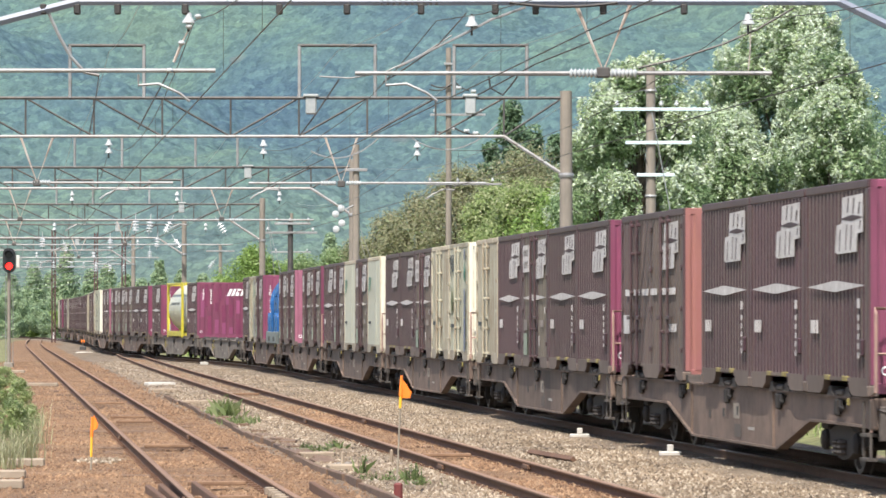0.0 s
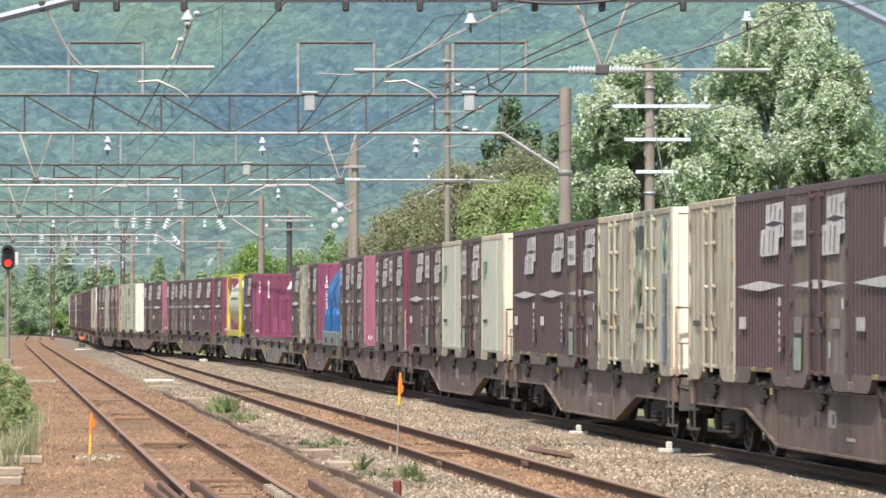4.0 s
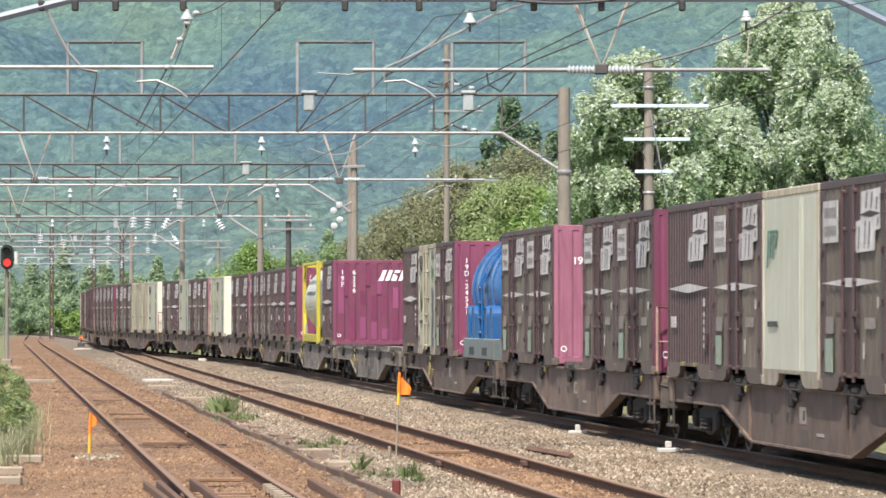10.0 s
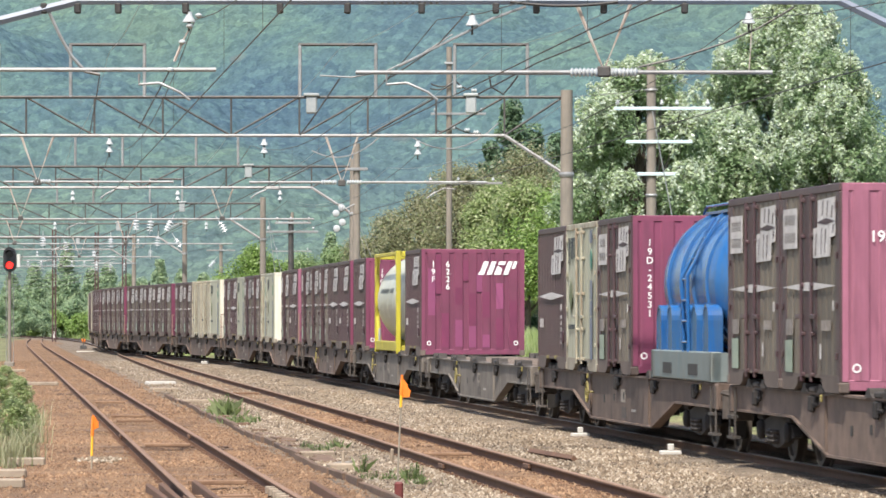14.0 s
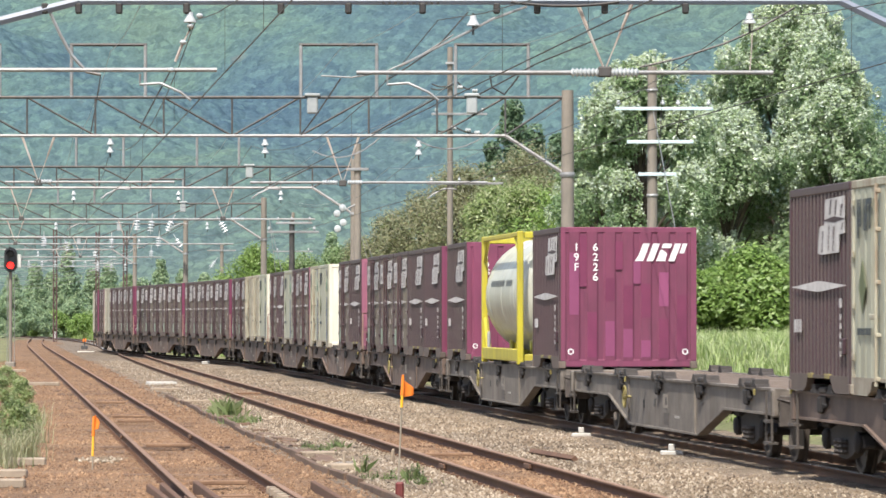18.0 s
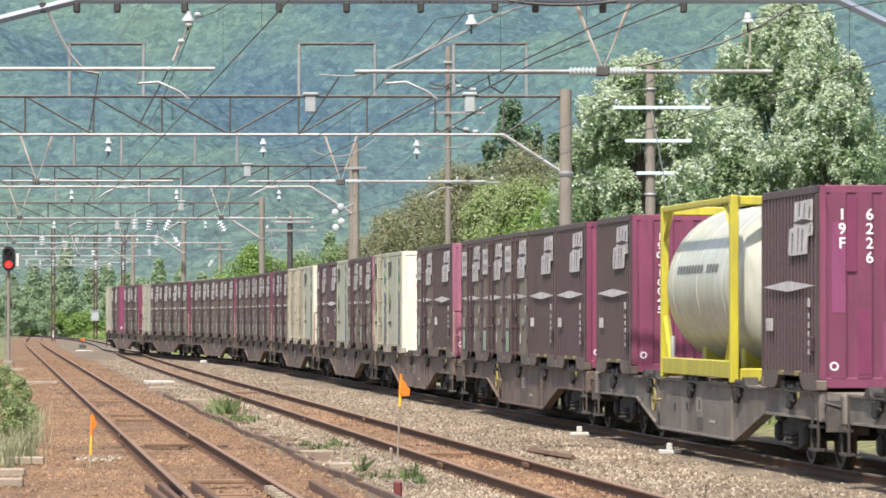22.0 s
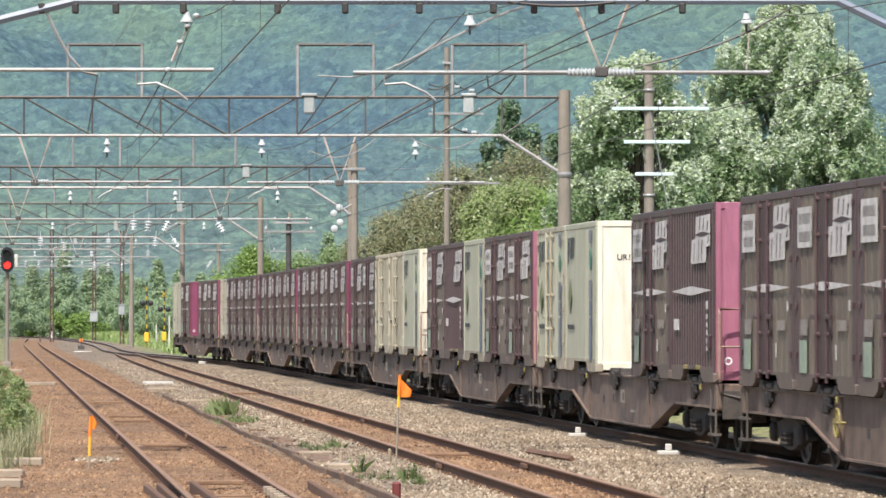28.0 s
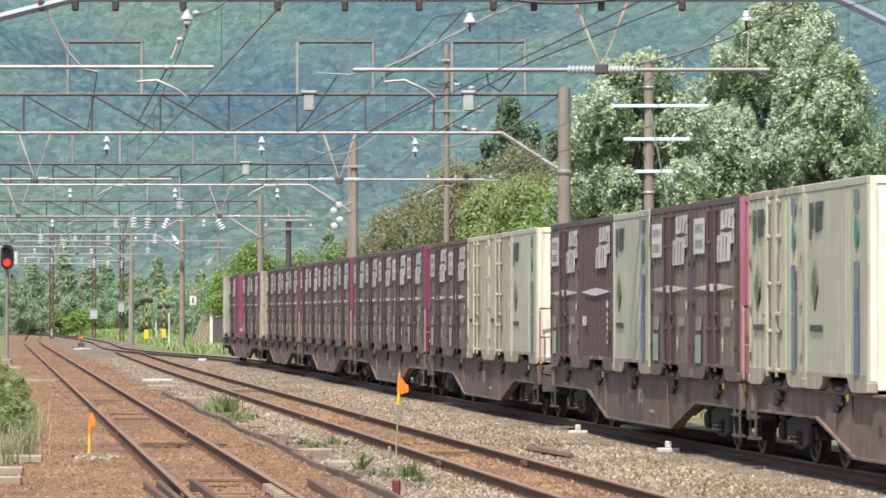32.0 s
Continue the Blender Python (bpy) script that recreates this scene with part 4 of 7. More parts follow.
def blue_tank():
    L, H = 5.4, 2.58
    top = thing("tank_container", "glossy blue tank with saddles on a blue-grey base frame", "tank container", "containers on the train")
    e, w = L / 2, WID / 2
    part("base_frame", Mesh().box(-e, e, -w, -w + 0.16, 0, 0.42, c=0.02).box(-e, e, w - 0.16, w, 0, 0.42, c=0.02).box(-e, -e + 0.18, -w, w, 0.004, 0.41).box(e - 0.18, e, -w, w, 0.004, 0.41), teal_paint, top)
    for x in (-1.15, 1.15):
        part("fork_pocket", Mesh().box(x - 0.4, x + 0.4, -w - 0.008, -w + 0.02, 0.08, 0.24), black_steel, top)
    r = 1.11
    prof = [(0.05, -2.56), (0.7, -2.53), (0.98, -2.47), (1.07, -2.38), (r, -2.2), (r, -1.0), (r, 0.0), (r, 1.0), (r, 1.9), (1.05, 2.15), (0.9, 2.35), (0.6, 2.5), (0.05, 2.58)]
    shell = part("tank_shell", Mesh().lathe(prof, (0, 0, 1.40), 40, axis="x"), blue_paint, top, smooth=True)
    for x in (-1.7, -0.55, 0.55, 1.7):
        part("hoop", Mesh().lathe([(r, -0.05), (r + 0.04, -0.045), (r + 0.04, 0.045), (r, 0.05)], (x, 0, 1.40), 40, axis="x"), blue_paint, shell, smooth=True)
    for x in (-2.2, -1.2, 0.0, 1.0, 2.0):
        for sy in (-1, 1):
            y = sy * (w - 0.05)
            arc = [math.pi * k / 10 for k in range(11)]
            outline = [(x - 0.21, 0.36)] + [(x - 0.21 * math.cos(a), 0.86 + 0.21 * math.sin(a)) for a in arc] + [(x + 0.21, 0.36)]
            a0, a1 = sorted((y, y - sy * 0.05))
            part("saddle", Mesh().prism(outline, "y", a0, a1), saddle_blue, top)
            r0, r1 = sorted((y + sy * 0.012, y - sy * 0.2))
            rim = [(x - 0.23, 0.36)] + [(x - 0.23 * math.cos(a), 0.86 + 0.23 * math.sin(a)) for a in arc] + [(x + 0.23, 0.36), (x + 0.195, 0.36)] + [(x + 0.195 * math.cos(a), 0.86 + 0.195 * math.sin(a)) for a in arc] + [(x - 0.195, 0.36)]
            part("saddle_rim", Mesh().prism(rim, "y", r0, r1), blue_paint, top)
    lad = Mesh().tube([(0.25, -w + 0.02, 0.4), (0.25, -w - 0.0, 1.5), (0.25, -0.75, 2.35)], 0.025).tube([(0.7, -w + 0.02, 0.4), (0.7, -w - 0.0, 1.5), (0.7, -0.75, 2.35)], 0.025)
    for i in range(6):
        z = 0.55 + i * 0.3
        y = -w if z < 1.5 else -w + (z - 1.5) * 0.55
        lad.tube([(0.25, y, z), (0.7, y, z)], 0.018)
    part("ladder", lad, blue_paint, top)
    part("walkway", Mesh().box(-2.2, 1.0, -0.5, 0.3, 2.44, 2.48).tube([(-2.2, -0.5, 2.46), (-1.9, -0.5, 2.56), (0.8, -0.5, 2.56), (1.0, -0.5, 2.46)], 0.02), blue_paint, top)
    part("manhole", Mesh().lathe([(0.3, 0.0), (0.3, 0.14), (0.24, 0.18)], (-0.4, 0.5, 2.34), 16), blue_paint, top)
    return top


WAG = 20.53  # length of a wagon over its couplers
DECK = 1.0


def bogie(parent, x, rng):
    b = part("bogie", Mesh().box(x - 0.24, x + 0.24, -0.95, 0.95, 0.44, 0.64, c=0.03).box(x - 1.1, x + 1.1, -0.1, 0.1, 0.45, 0.6), running_gear, parent)
    for sy in (-1, 1):
        y0, y1 = sorted((sy * 0.90, sy * 1.02))
        up = [(x + 1.22 * k / 8, 0.585 + 0.06 * math.cos(math.pi * k / 8) - (0.12 if abs(k) == 8 else 0.0)) for k in range(-8, 9)]
        low = [(x + 1.22 * k / 8, 0.36 - 0.15 * max(0.0, math.cos(math.pi * k / 9.0)) ** 0.7 + (0.02 if abs(k) == 8 else 0.0)) for k in range(8, -9, -1)]
        part("side_frame", Mesh().prism(up + low, "y", y0, y1), bogie_dust, b)
        for d in (-0.95, 0.95):
            part("axle_box", Mesh().lathe([(0.13, 0.0), (0.13, 0.06), (0.10, 0.09), (0.05, 0.10)] if sy > 0 else [(0.05, -0.10), (0.10, -0.09), (0.13, -0.06), (0.13, 0.0)], (x + d, sy * 1.0, 0.43), 14, axis="y"), running_gear, b, smooth=True)
            part("axle_cap", Mesh().box(x + d - 0.22, x + d + 0.22, min(sy * 0.94, sy * 1.06), max(sy * 0.94, sy * 1.06), 0.56, 0.64, c=0.02), running_gear, b)
        for d in (-0.13, 0.13):
            part("spring", Mesh().lathe([(0.07, 0), (0.09, 0.03), (0.07, 0.06), (0.09, 0.09), (0.07, 0.12), (0.09, 0.15), (0.07, 0.18)], (x + d, sy * 1.04, 0.27), 8), bogie_dust, b)
        for d in (-1.5, 1.5):
            part("brake_rigging", Mesh().box(x + d - 0.05, x + d + 0.05, min(sy * 0.6, sy * 0.75), max(sy * 0.6, sy * 0.75), 0.2, 0.6, c=0.01), running_gear, b)
    return b


def wheelset_mesh():
    m = Mesh().lathe([(0.08, -0.95), (0.08, 0.95)], (0, 0, 0), 10, axis="y")
    for sy in (-1, 1):
        y = sy * 0.533
        m.lathe([(0.13, sy * -0.06 + y), (0.15, y), (0.36, y + sy * 0.01), (0.365, y + sy * -0.03), (0.46, y - sy * 0.035), (0.455, y - sy * 0.01), (0.43, y), (0.428, y + sy * 0.09), (0.37, y + sy * 0.09), (0.35, y + sy * 0.05), (0.16, y + sy * 0.03), (0.13, y + sy * 0.09)], (0, 0, 0), 28, mi=1, axis="y")
        for k in range(3):
            a = 2 * math.pi * k / 3
            m.box(0.24 * math.cos(a) - 0.03, 0.24 * math.cos(a) + 0.03, y + sy * 0.03 - 0.02, y + sy * 0.03 + 0.02, 0.24 * math.sin(a) - 0.03, 0.24 * math.sin(a) + 0.03)
    return m.data("wheelset", [running_gear, tyre_steel], True)


WHEELSET = None
lock_iron = surface("sooty_lock_iron", (0.03, 0.025, 0.022), (0.06, 0.048, 0.04), 8.0, 0.8, vary=0.4)
pale_step = surface("dusty_pale_step_iron", (0.105, 0.088, 0.074), (0.06, 0.05, 0.043), 6.0, 0.7, vary=0.5)
step_paint = surface("dusty_step_iron", (0.10, 0.082, 0.07), (0.045, 0.037, 0.032), 9.0, 0.75, vary=0.3)
deck_rust = surface("rusty_deck_steel", (0.14, 0.105, 0.082), (0.08, 0.06, 0.048), 3.0, 0.8, dirt=(0.19, 0.145, 0.11), dirt_amount=0.5, streak=False)


def wagon(paint, brake_wheel, label, rear_rail=False):
    """A long flat wagon: fish-bellied sills, cross beams, bogies, couplers, end rails and container locks."""
    global WHEELSET
    top = thing("container_wagon", label, "wagon", "wagons of the train")
    e = 9.62
    for sy in (-1, 1):
        y0, y1 = sorted((sy * 1.13, sy * 1.10))
        prof = [(-e, 0.66), (-e, 0.965), (e, 0.965), (e, 0.66), (5.75, 0.66), (3.5, 0.24), (-3.05, 0.24), (-5.3, 0.66)]
        s = part("side_sill", Mesh().prism(prof, "y", y0, y1), paint, top)
        f0, f1 = sorted((sy * 1.17, sy * 1.02))
        fl = Mesh().box(-e, e, f0, f1, 0.962, 0.992).box(-3.1, 3.55, f0, f1, 0.22, 0.25)
        for sx in (-1, 1):
            q0, q1 = (3.5, 5.75) if sx > 0 else (-3.05, -5.3)
            fl.prism([(q0, 0.22), (q1, 0.64), (q1, 0.67), (q0, 0.25)], "y", f0, f1)
            fl.box(min(q1, sx * e), max(q1, sx * e), f0, f1, 0.64, 0.67)
        part("sill_flange", fl, paint, s)
        for x in (-3.2, 3.2):
            a, b = sorted((sy * 1.13, sy * 1.16))
            part("stiffener", Mesh().box(x - 0.015, x + 0.015, a, b, 0.25, 0.962), paint, s)
        if sy < 0:
            for x in (-1.7, -0.6, 0.5):
                part("lifting_slot", Mesh().box(x - 0.07, x + 0.07, -1.137, -1.128, 0.56 + 0.06 * math.sin(x * 5), 0.68 + 0.06 * math.sin(x * 5)), black_steel, s)
            part("data_panel", Mesh().box(0.25, 0.75, -1.136, -1.131, 0.30, 0.48), surface("faded_data_panel", (0.10, 0.082, 0.07), (0.065, 0.052, 0.045), 12.0, 0.7), s, "faded dark data panel")
            part("data_panel", Mesh().box(0.2, 0.62, -1.136, -1.131, 0.55, 0.76), surface("pale_data_panel", (0.30, 0.26, 0.215), (0.22, 0.185, 0.15), 12.0, 0.7), s, "pale grey data panel")
            part("lettering", Mesh().box(1.3, 1.75, -1.136, -1.131, 0.42, 0.46), surface("worn_sill_lettering", (0.4, 0.37, 0.33), (0.28, 0.25, 0.22), 9.0, 0.7), s)
    part("centre_sill", Mesh().box(-e, e, -0.22, 0.22, 0.6, 0.93, c=0.02), running_gear, top)
    for i in range(24):
        x = -9.2 + 0.8 * i
        part("cross_beam", Mesh().box(x - 0.11, x + 0.11, -1.09, 1.09, 0.78, 0.985, c=0.01), deck_rust, top)
    for sx in (-1, 1):
        a, b = sorted((sx * e, sx * (e - 0.22)))
        part("end_beam", Mesh().box(a, b, -1.2, 1.2, 0.62, 0.99, c=0.02), paint, top)
        c0, c1 = sorted((sx * e, sx * (WAG / 2 + 0.04)))
        part("coupler", Mesh().box(c0, c1, -0.1, 0.1, 0.76, 0.96, c=0.02).box(sx * WAG / 2 - 0.2, sx * WAG / 2 + 0.2, -0.19, 0.17, 0.7, 1.02, c=0.05), running_gear, top)
        part("uncoupling_lever", Mesh().tube([(sx * (e + 0.05), -1.15, 0.86), (sx * (e + 0.07), -0.9, 0.8), (sx * (e + 0.3), -0.25, 0.82)], 0.02, 6), step_paint, top, smooth=True)
        for ya, yb in ((-1.12, -0.85), (0.6, 0.9)):
            part("end_bracket", Mesh().box(min(sx * e, sx * (e + 0.06)), max(sx * e, sx * (e + 0.06)), ya, yb, 0.5, 0.9, c=0.01), step_paint, top)
        part("brake_hose", Mesh().tube([(sx * (e - 0.05), 0.4, 0.72), (sx * (e + 0.2), 0.4, 0.5), (sx * (e + 0.42), 0.35, 0.42)], 0.03, 6), black_steel, top)
        x = sx * (e - 0.02)
        st = Mesh()
        for d in (-0.2, 0.2):
            st.box(x - sx * 0.25 + d - 0.02, x - sx * 0.25 + d + 0.02, -1.21, -1.185, 0.27, 0.95)
        for z in (0.27, 0.55):
            st.box(x - sx * 0.25 - 0.2, x - sx * 0.25 + 0.2, -1.24, -1.12, z, z + 0.035)
        part("step", st, pale_step, top, "dusty iron footstep at the wagon's corner")
    x = e - 0.06
    hr = Mesh().tube([(x, -1.19, 0.6), (x, -1.19, 1.02), (x + 0.25, -1.19, 1.06), (x + 0.25, -1.19, 1.95), (x + 0.2, -1.19, 2.02), (x + 0.15, -0.75, 2.02), (x + 0.15, -0.75, 1.0)], 0.022, 6)
    hr.tube([(x + 0.22, -1.19, 1.5), (x + 0.15, -0.75, 1.5)], 0.018, 6)
    if rear_rail:
        q = -e + 0.06
        yr = Mesh().tube([(q, -1.19, 0.95), (q, -1.19, 1.75), (q, -1.1, 1.86), (q, -0.7, 1.86), (q, -0.62, 1.75), (q, -0.62, 0.95)], 0.024, 6).tube([(q, -1.19, 1.4), (q, -0.62, 1.4)], 0.018, 6)
        part("handrail", yr, yellow_paint, top, "yellow bent handrail at the wagon's end", smooth=True)
    elif not brake_wheel:
        part("handrail", hr, plank_rail, top, "rusty bent handrail at the wagon's end", smooth=True)
    for i in range(5):
        mid = 7.66 - 3.83 * i
        for sy in (-1, 1):
            a, b = sorted((sy * 1.19, sy * 1.0))
            for d in (-0.5, 0.5):
                x = mid + d
                lk = Mesh().prism([(x - 0.22, 0.985), (x - 0.17, 1.01), (x - 0.11, 1.035), (x - 0.09, 1.08), (x - 0.06, 1.095), (x + 0.06, 1.095), (x + 0.09, 1.08), (x + 0.11, 1.035), (x + 0.17, 1.01), (x + 0.22, 0.985)], "y", a, b)
                lock = part("container_lock", lk, lock_iron, top)
                if sy < 0 and d > 0 and i in (0, 3):
                    part("lock_handle", Mesh().box(x + 0.1, x + 0.15, -1.215, -1.185, 0.88, 0.97, c=0.01), worn_yellow, lock, "chipped yellow lock handle")
            if sy < 0:
                part("centre_stop", Mesh().box(mid - 0.2, mid + 0.2, a, b, 0.985, 1.06, c=0.02), lock_iron, top)
                hang = Mesh().box(mid - 0.30, mid - 0.06, -1.19, -1.135, 0.74, 0.955, c=0.03).box(mid - 0.08, mid + 0.1, -1.175, -1.135, 0.80, 0.95, c=0.02)
                hang.tube([(mid - 0.1, -1.165, 0.86), (mid + 0.22, -1.165, 0.84), (mid + 0.26, -1.15, 0.93)], 0.018, 6)
                part("release_gear", hang, running_gear, top)
    if brake_wheel:
        bx = -3.0
        w = Mesh().tube([(bx + 0.17 * math.cos(a), -1.24, 0.66 + 0.17 * math.sin(a)) for a in [2 * math.pi * k / 20 for k in range(21)]], 0.014, 6, cap=False)
        w.box(bx - 0.16, bx + 0.16, -1.25, -1.23, 0.652, 0.668).box(bx - 0.01, bx + 0.01, -1.25, -1.23, 0.5, 0.82).tube([(bx, -1.25, 0.66), (bx, -1.1, 0.66)], 0.02, 6)
        part("brake_wheel", w, worn_yellow, top, "yellow hand brake wheel", smooth=True)
    part("brake_cylinder", Mesh().lathe([(0.17, -0.5), (0.2, -0.45), (0.2, 0.3), (0.12, 0.5)], (0.6, 0.3, 0.5), 14, axis="x"), running_gear, top, smooth=True)
    part("air_tank", Mesh().lathe([(0.1, -0.7), (0.2, -0.6), (0.2, 0.6), (0.1, 0.7)], (-1.6, -0.35, 0.5), 14, axis="x"), running_gear, top, smooth=True)
    if WHEELSET is None:
        WHEELSET = wheelset_mesh()
    for bx in (-7.1, 7.1):
        b = bogie(top, bx, None)
        for d in (-0.95, 0.95):
            part("wheelset", WHEELSET, None, b, at=(bx + d, 0, 0.43))
    return top


plank_rail = surface("rust_pink_handrail_paint", (0.4, 0.25, 0.2), (0.28, 0.18, 0.15), 8.0, 0.6, vary=0.3)
S_FIRST = 9.12  # where the first wagon's load begins at the start
MOVERS = []  # (thing, metres behind the first load end of the train, middle of the wagon, offset in the wagon)
WHEELS = []


def build_train():
    rib, ribp = container_ribbed(magenta_end), container_ribbed(pink_end)
    rib_no = container_ribbed(magenta_end, True)
    rib_code = container_ribbed(magenta_end, words="19G-10045")
    door, doorp = container_door(magenta_end), container_door(pink_end, "19D-1")
    door_no = container_door(magenta_end, "19D-24531")
    white = {k: container_white(k) for k in ("smooth", "striped", "rusty", "barred", "beige")}
    white["barred_rust"] = container_white("barred", rusty_cream)
    kinds = {"R": rib, "r": ribp, "N": rib_no, "M": rib_code, "D": door, "d": doorp, "T": door_no, "W": white["smooth"], "S": white["striped"], "U": white["rusty"], "B": white["barred"], "G": white["beige"],
             "L": container_20ft(), "Y": yellow_tank(), "K": blue_tank()}
    brown, grey_w = wagon(wagon_brown, False, "grimy brown flat wagon with fish-bellied side sills"), wagon(wagon_grey, True, "dusty grey flat wagon with a yellow brake wheel")
    grey_r = wagon(wagon_brown, True, "grimy brown flat wagon with a yellow end rail", True)
    brown_b = wagon(wagon_brown, True, "grimy brown flat wagon with a yellow brake wheel")
    # wagon, then its load: kind and metres from the front end of the load to the middle of the piece
    slot = [1.86 + 3.83 * i for i in range(5)]
    loads = [
        ("b", [("R", slot[0]), ("R", slot[1]), ("R", slot[2]), ("L", 16.0)]),
        ("b", [("R", slot[0]), ("R", slot[1]), ("D", slot[2]), ("R", slot[3]), ("U", slot[4])]),
        ("b", [("B", slot[0]), ("U", slot[1]), ("D", slot[2]), ("R", slot[3]), ("R", slot[4])]),
        ("b", [("W", slot[0]), ("D", slot[1]), ("W", slot[2]), ("D", slot[3]), ("R", slot[4])]),
        ("b", [("D", slot[0]), ("D", slot[1]), ("d", slot[3]), ("D", slot[4])]),
        ("e", [("K", 2.9), ("T", slot[2]), ("B", slot[3]), ("R", slot[4])]),
        ("g", []),
        ("g", [("N", slot[0] - 0.1), ("Y", 9.0), ("M", 16.85)]),
        ("y", [("R", slot[0]), ("R", slot[1]), ("D", slot[2]), ("D", slot[3]), ("D", slot[4])]),
        ("b", [("r", slot[0]), ("D", slot[1]), ("S", slot[3]), ("B", slot[4])]),
        ("b", [("d", slot[0]), ("D", slot[1]), ("S", slot[2]), ("R", slot[3]), ("D", slot[4])]),
        ("b", [("S", slot[0]), ("U", slot[1]), ("U", slot[2]), ("D", slot[3]), ("D", slot[4])]),
        ("b", [("D", slot[0]), ("D", slot[1]), ("D", slot[2]), ("D", slot[3]), ("D", slot[4])]),
        ("b", [("D", slot[0]), ("D", slot[1]), ("D", slot[2]), ("D", slot[3]), ("D", slot[4])]),
        ("b", [("D", slot[0]), ("D", slot[1]), ("D", slot[2]), ("D", slot[3]), ("G", slot[4])]),
        ("b", [("D", slot[0]), ("D", slot[1]), ("D", slot[3]), ("G", slot[4])]),
    ]
    used = set()

    def take(src):
        if src in used:
            return copy_thing(src, Matrix.Identity(4))
        used.add(src)
        return src

    # the couplers are not all drawn out alike: metres by which a wagon stands ahead of even spacing
    ahead = [0.1, 0.2, 0.1, 0.0, 0.0, 0.3, 0.4, 0.4, 0.8, 0.2, 0.85, 0.3, 0.0, 0.0, 0.0, 0.0]
    for i, (w, load) in enumerate(loads):
        mid = S_FIRST + i * WAG + 9.52 - ahead[i]
        ob = take({"b": brown, "g": grey_w, "y": brown_b, "e": grey_r}[w])
        MOVERS.append((ob, mid, 0.0, 0.0))
        for k, a in load:
            MOVERS.append((take(kinds[k]), mid, 9.52 - a, DECK + 0.005))
    for src in list(kinds.values()) + [brown, grey_w, brown_b, grey_r, white["barred_rust"]]:
        if src not in used:
            for o in [*src.children_recursive, src]:
                bpy.data.objects.remove(o)


def wagon_pose(mid, t):
    s = mid - run(t)
    a, b = main_line(s - 7.1), main_line(s + 7.1)
    d = (a - b).normalized()
    m = Matrix(((d.x, -d.y, 0, 0), (d.y, d.x, 0, 0), (0, 0, 1, 0), (0, 0, 0, 1)))
    return Matrix.Translation((a + b) / 2) @ m


build_train()


# ---- overhead line ----
def px_x(px, y):
    return (px - 784.0) / F_LEN * y


def wire(name, pts, r, mat, label, category="wire", group="overhead wires"):
    return tagged(part(name, Mesh().tube(pts, r, 5), mat), label, category, group)


def sag(a, b, drop, n=8):
    a, b = Vector(a), Vector(b)
    return [a.lerp(b, i / n) - Vector((0, 0, drop * 4 * (i / n) * (1 - i / n))) for i in range(n + 1)]


def bell(parent, p, n=2, r=0.095):
    """A string of white insulator bells hanging from a short rod."""
    m = Mesh()
    x, y, z = p
    m.tube([(x, y, z + 0.12), (x, y, z - 0.2 * n)], 0.02, 6, 1)
    for i in range(n):
        m.lathe([(0.025, 0.09), (0.045, 0.085), (0.05, 0.03), (0.065, 0.0), (r, -0.045), (r, -0.065), (r * 0.6, -0.06), (0.03, -0.075)], (x, y, z - 0.2 * i), 14)
    return part("insulator", m, [porcelain, black_steel], parent, "white porcelain bells", smooth=True)


def post_insulator(parent, a, b, r=0.07, n=9):
    """A ribbed white rod insulator between two points."""
    a, b = Vector(a), Vector(b)
    m = Mesh()
    pts, rs = [], []
    for i in range(n * 2 + 1):
        pts.append(a.lerp(b, i / (2 * n)))
        rs.append(r if i % 2 else r * 0.55)
    m.tube(pts, rs, 10)
    return part("insulator", m, porcelain, parent, "ribbed white rod insulator", smooth=True)


box_grey = surface("grey_box_paint", (0.36, 0.38, 0.38), (0.28, 0.3, 0.3), 5.0, 0.5)
hanger_rust = surface("rust_brown_hanger", (0.47, 0.43, 0.39), (0.34, 0.25, 0.20), 3.0, 0.7)


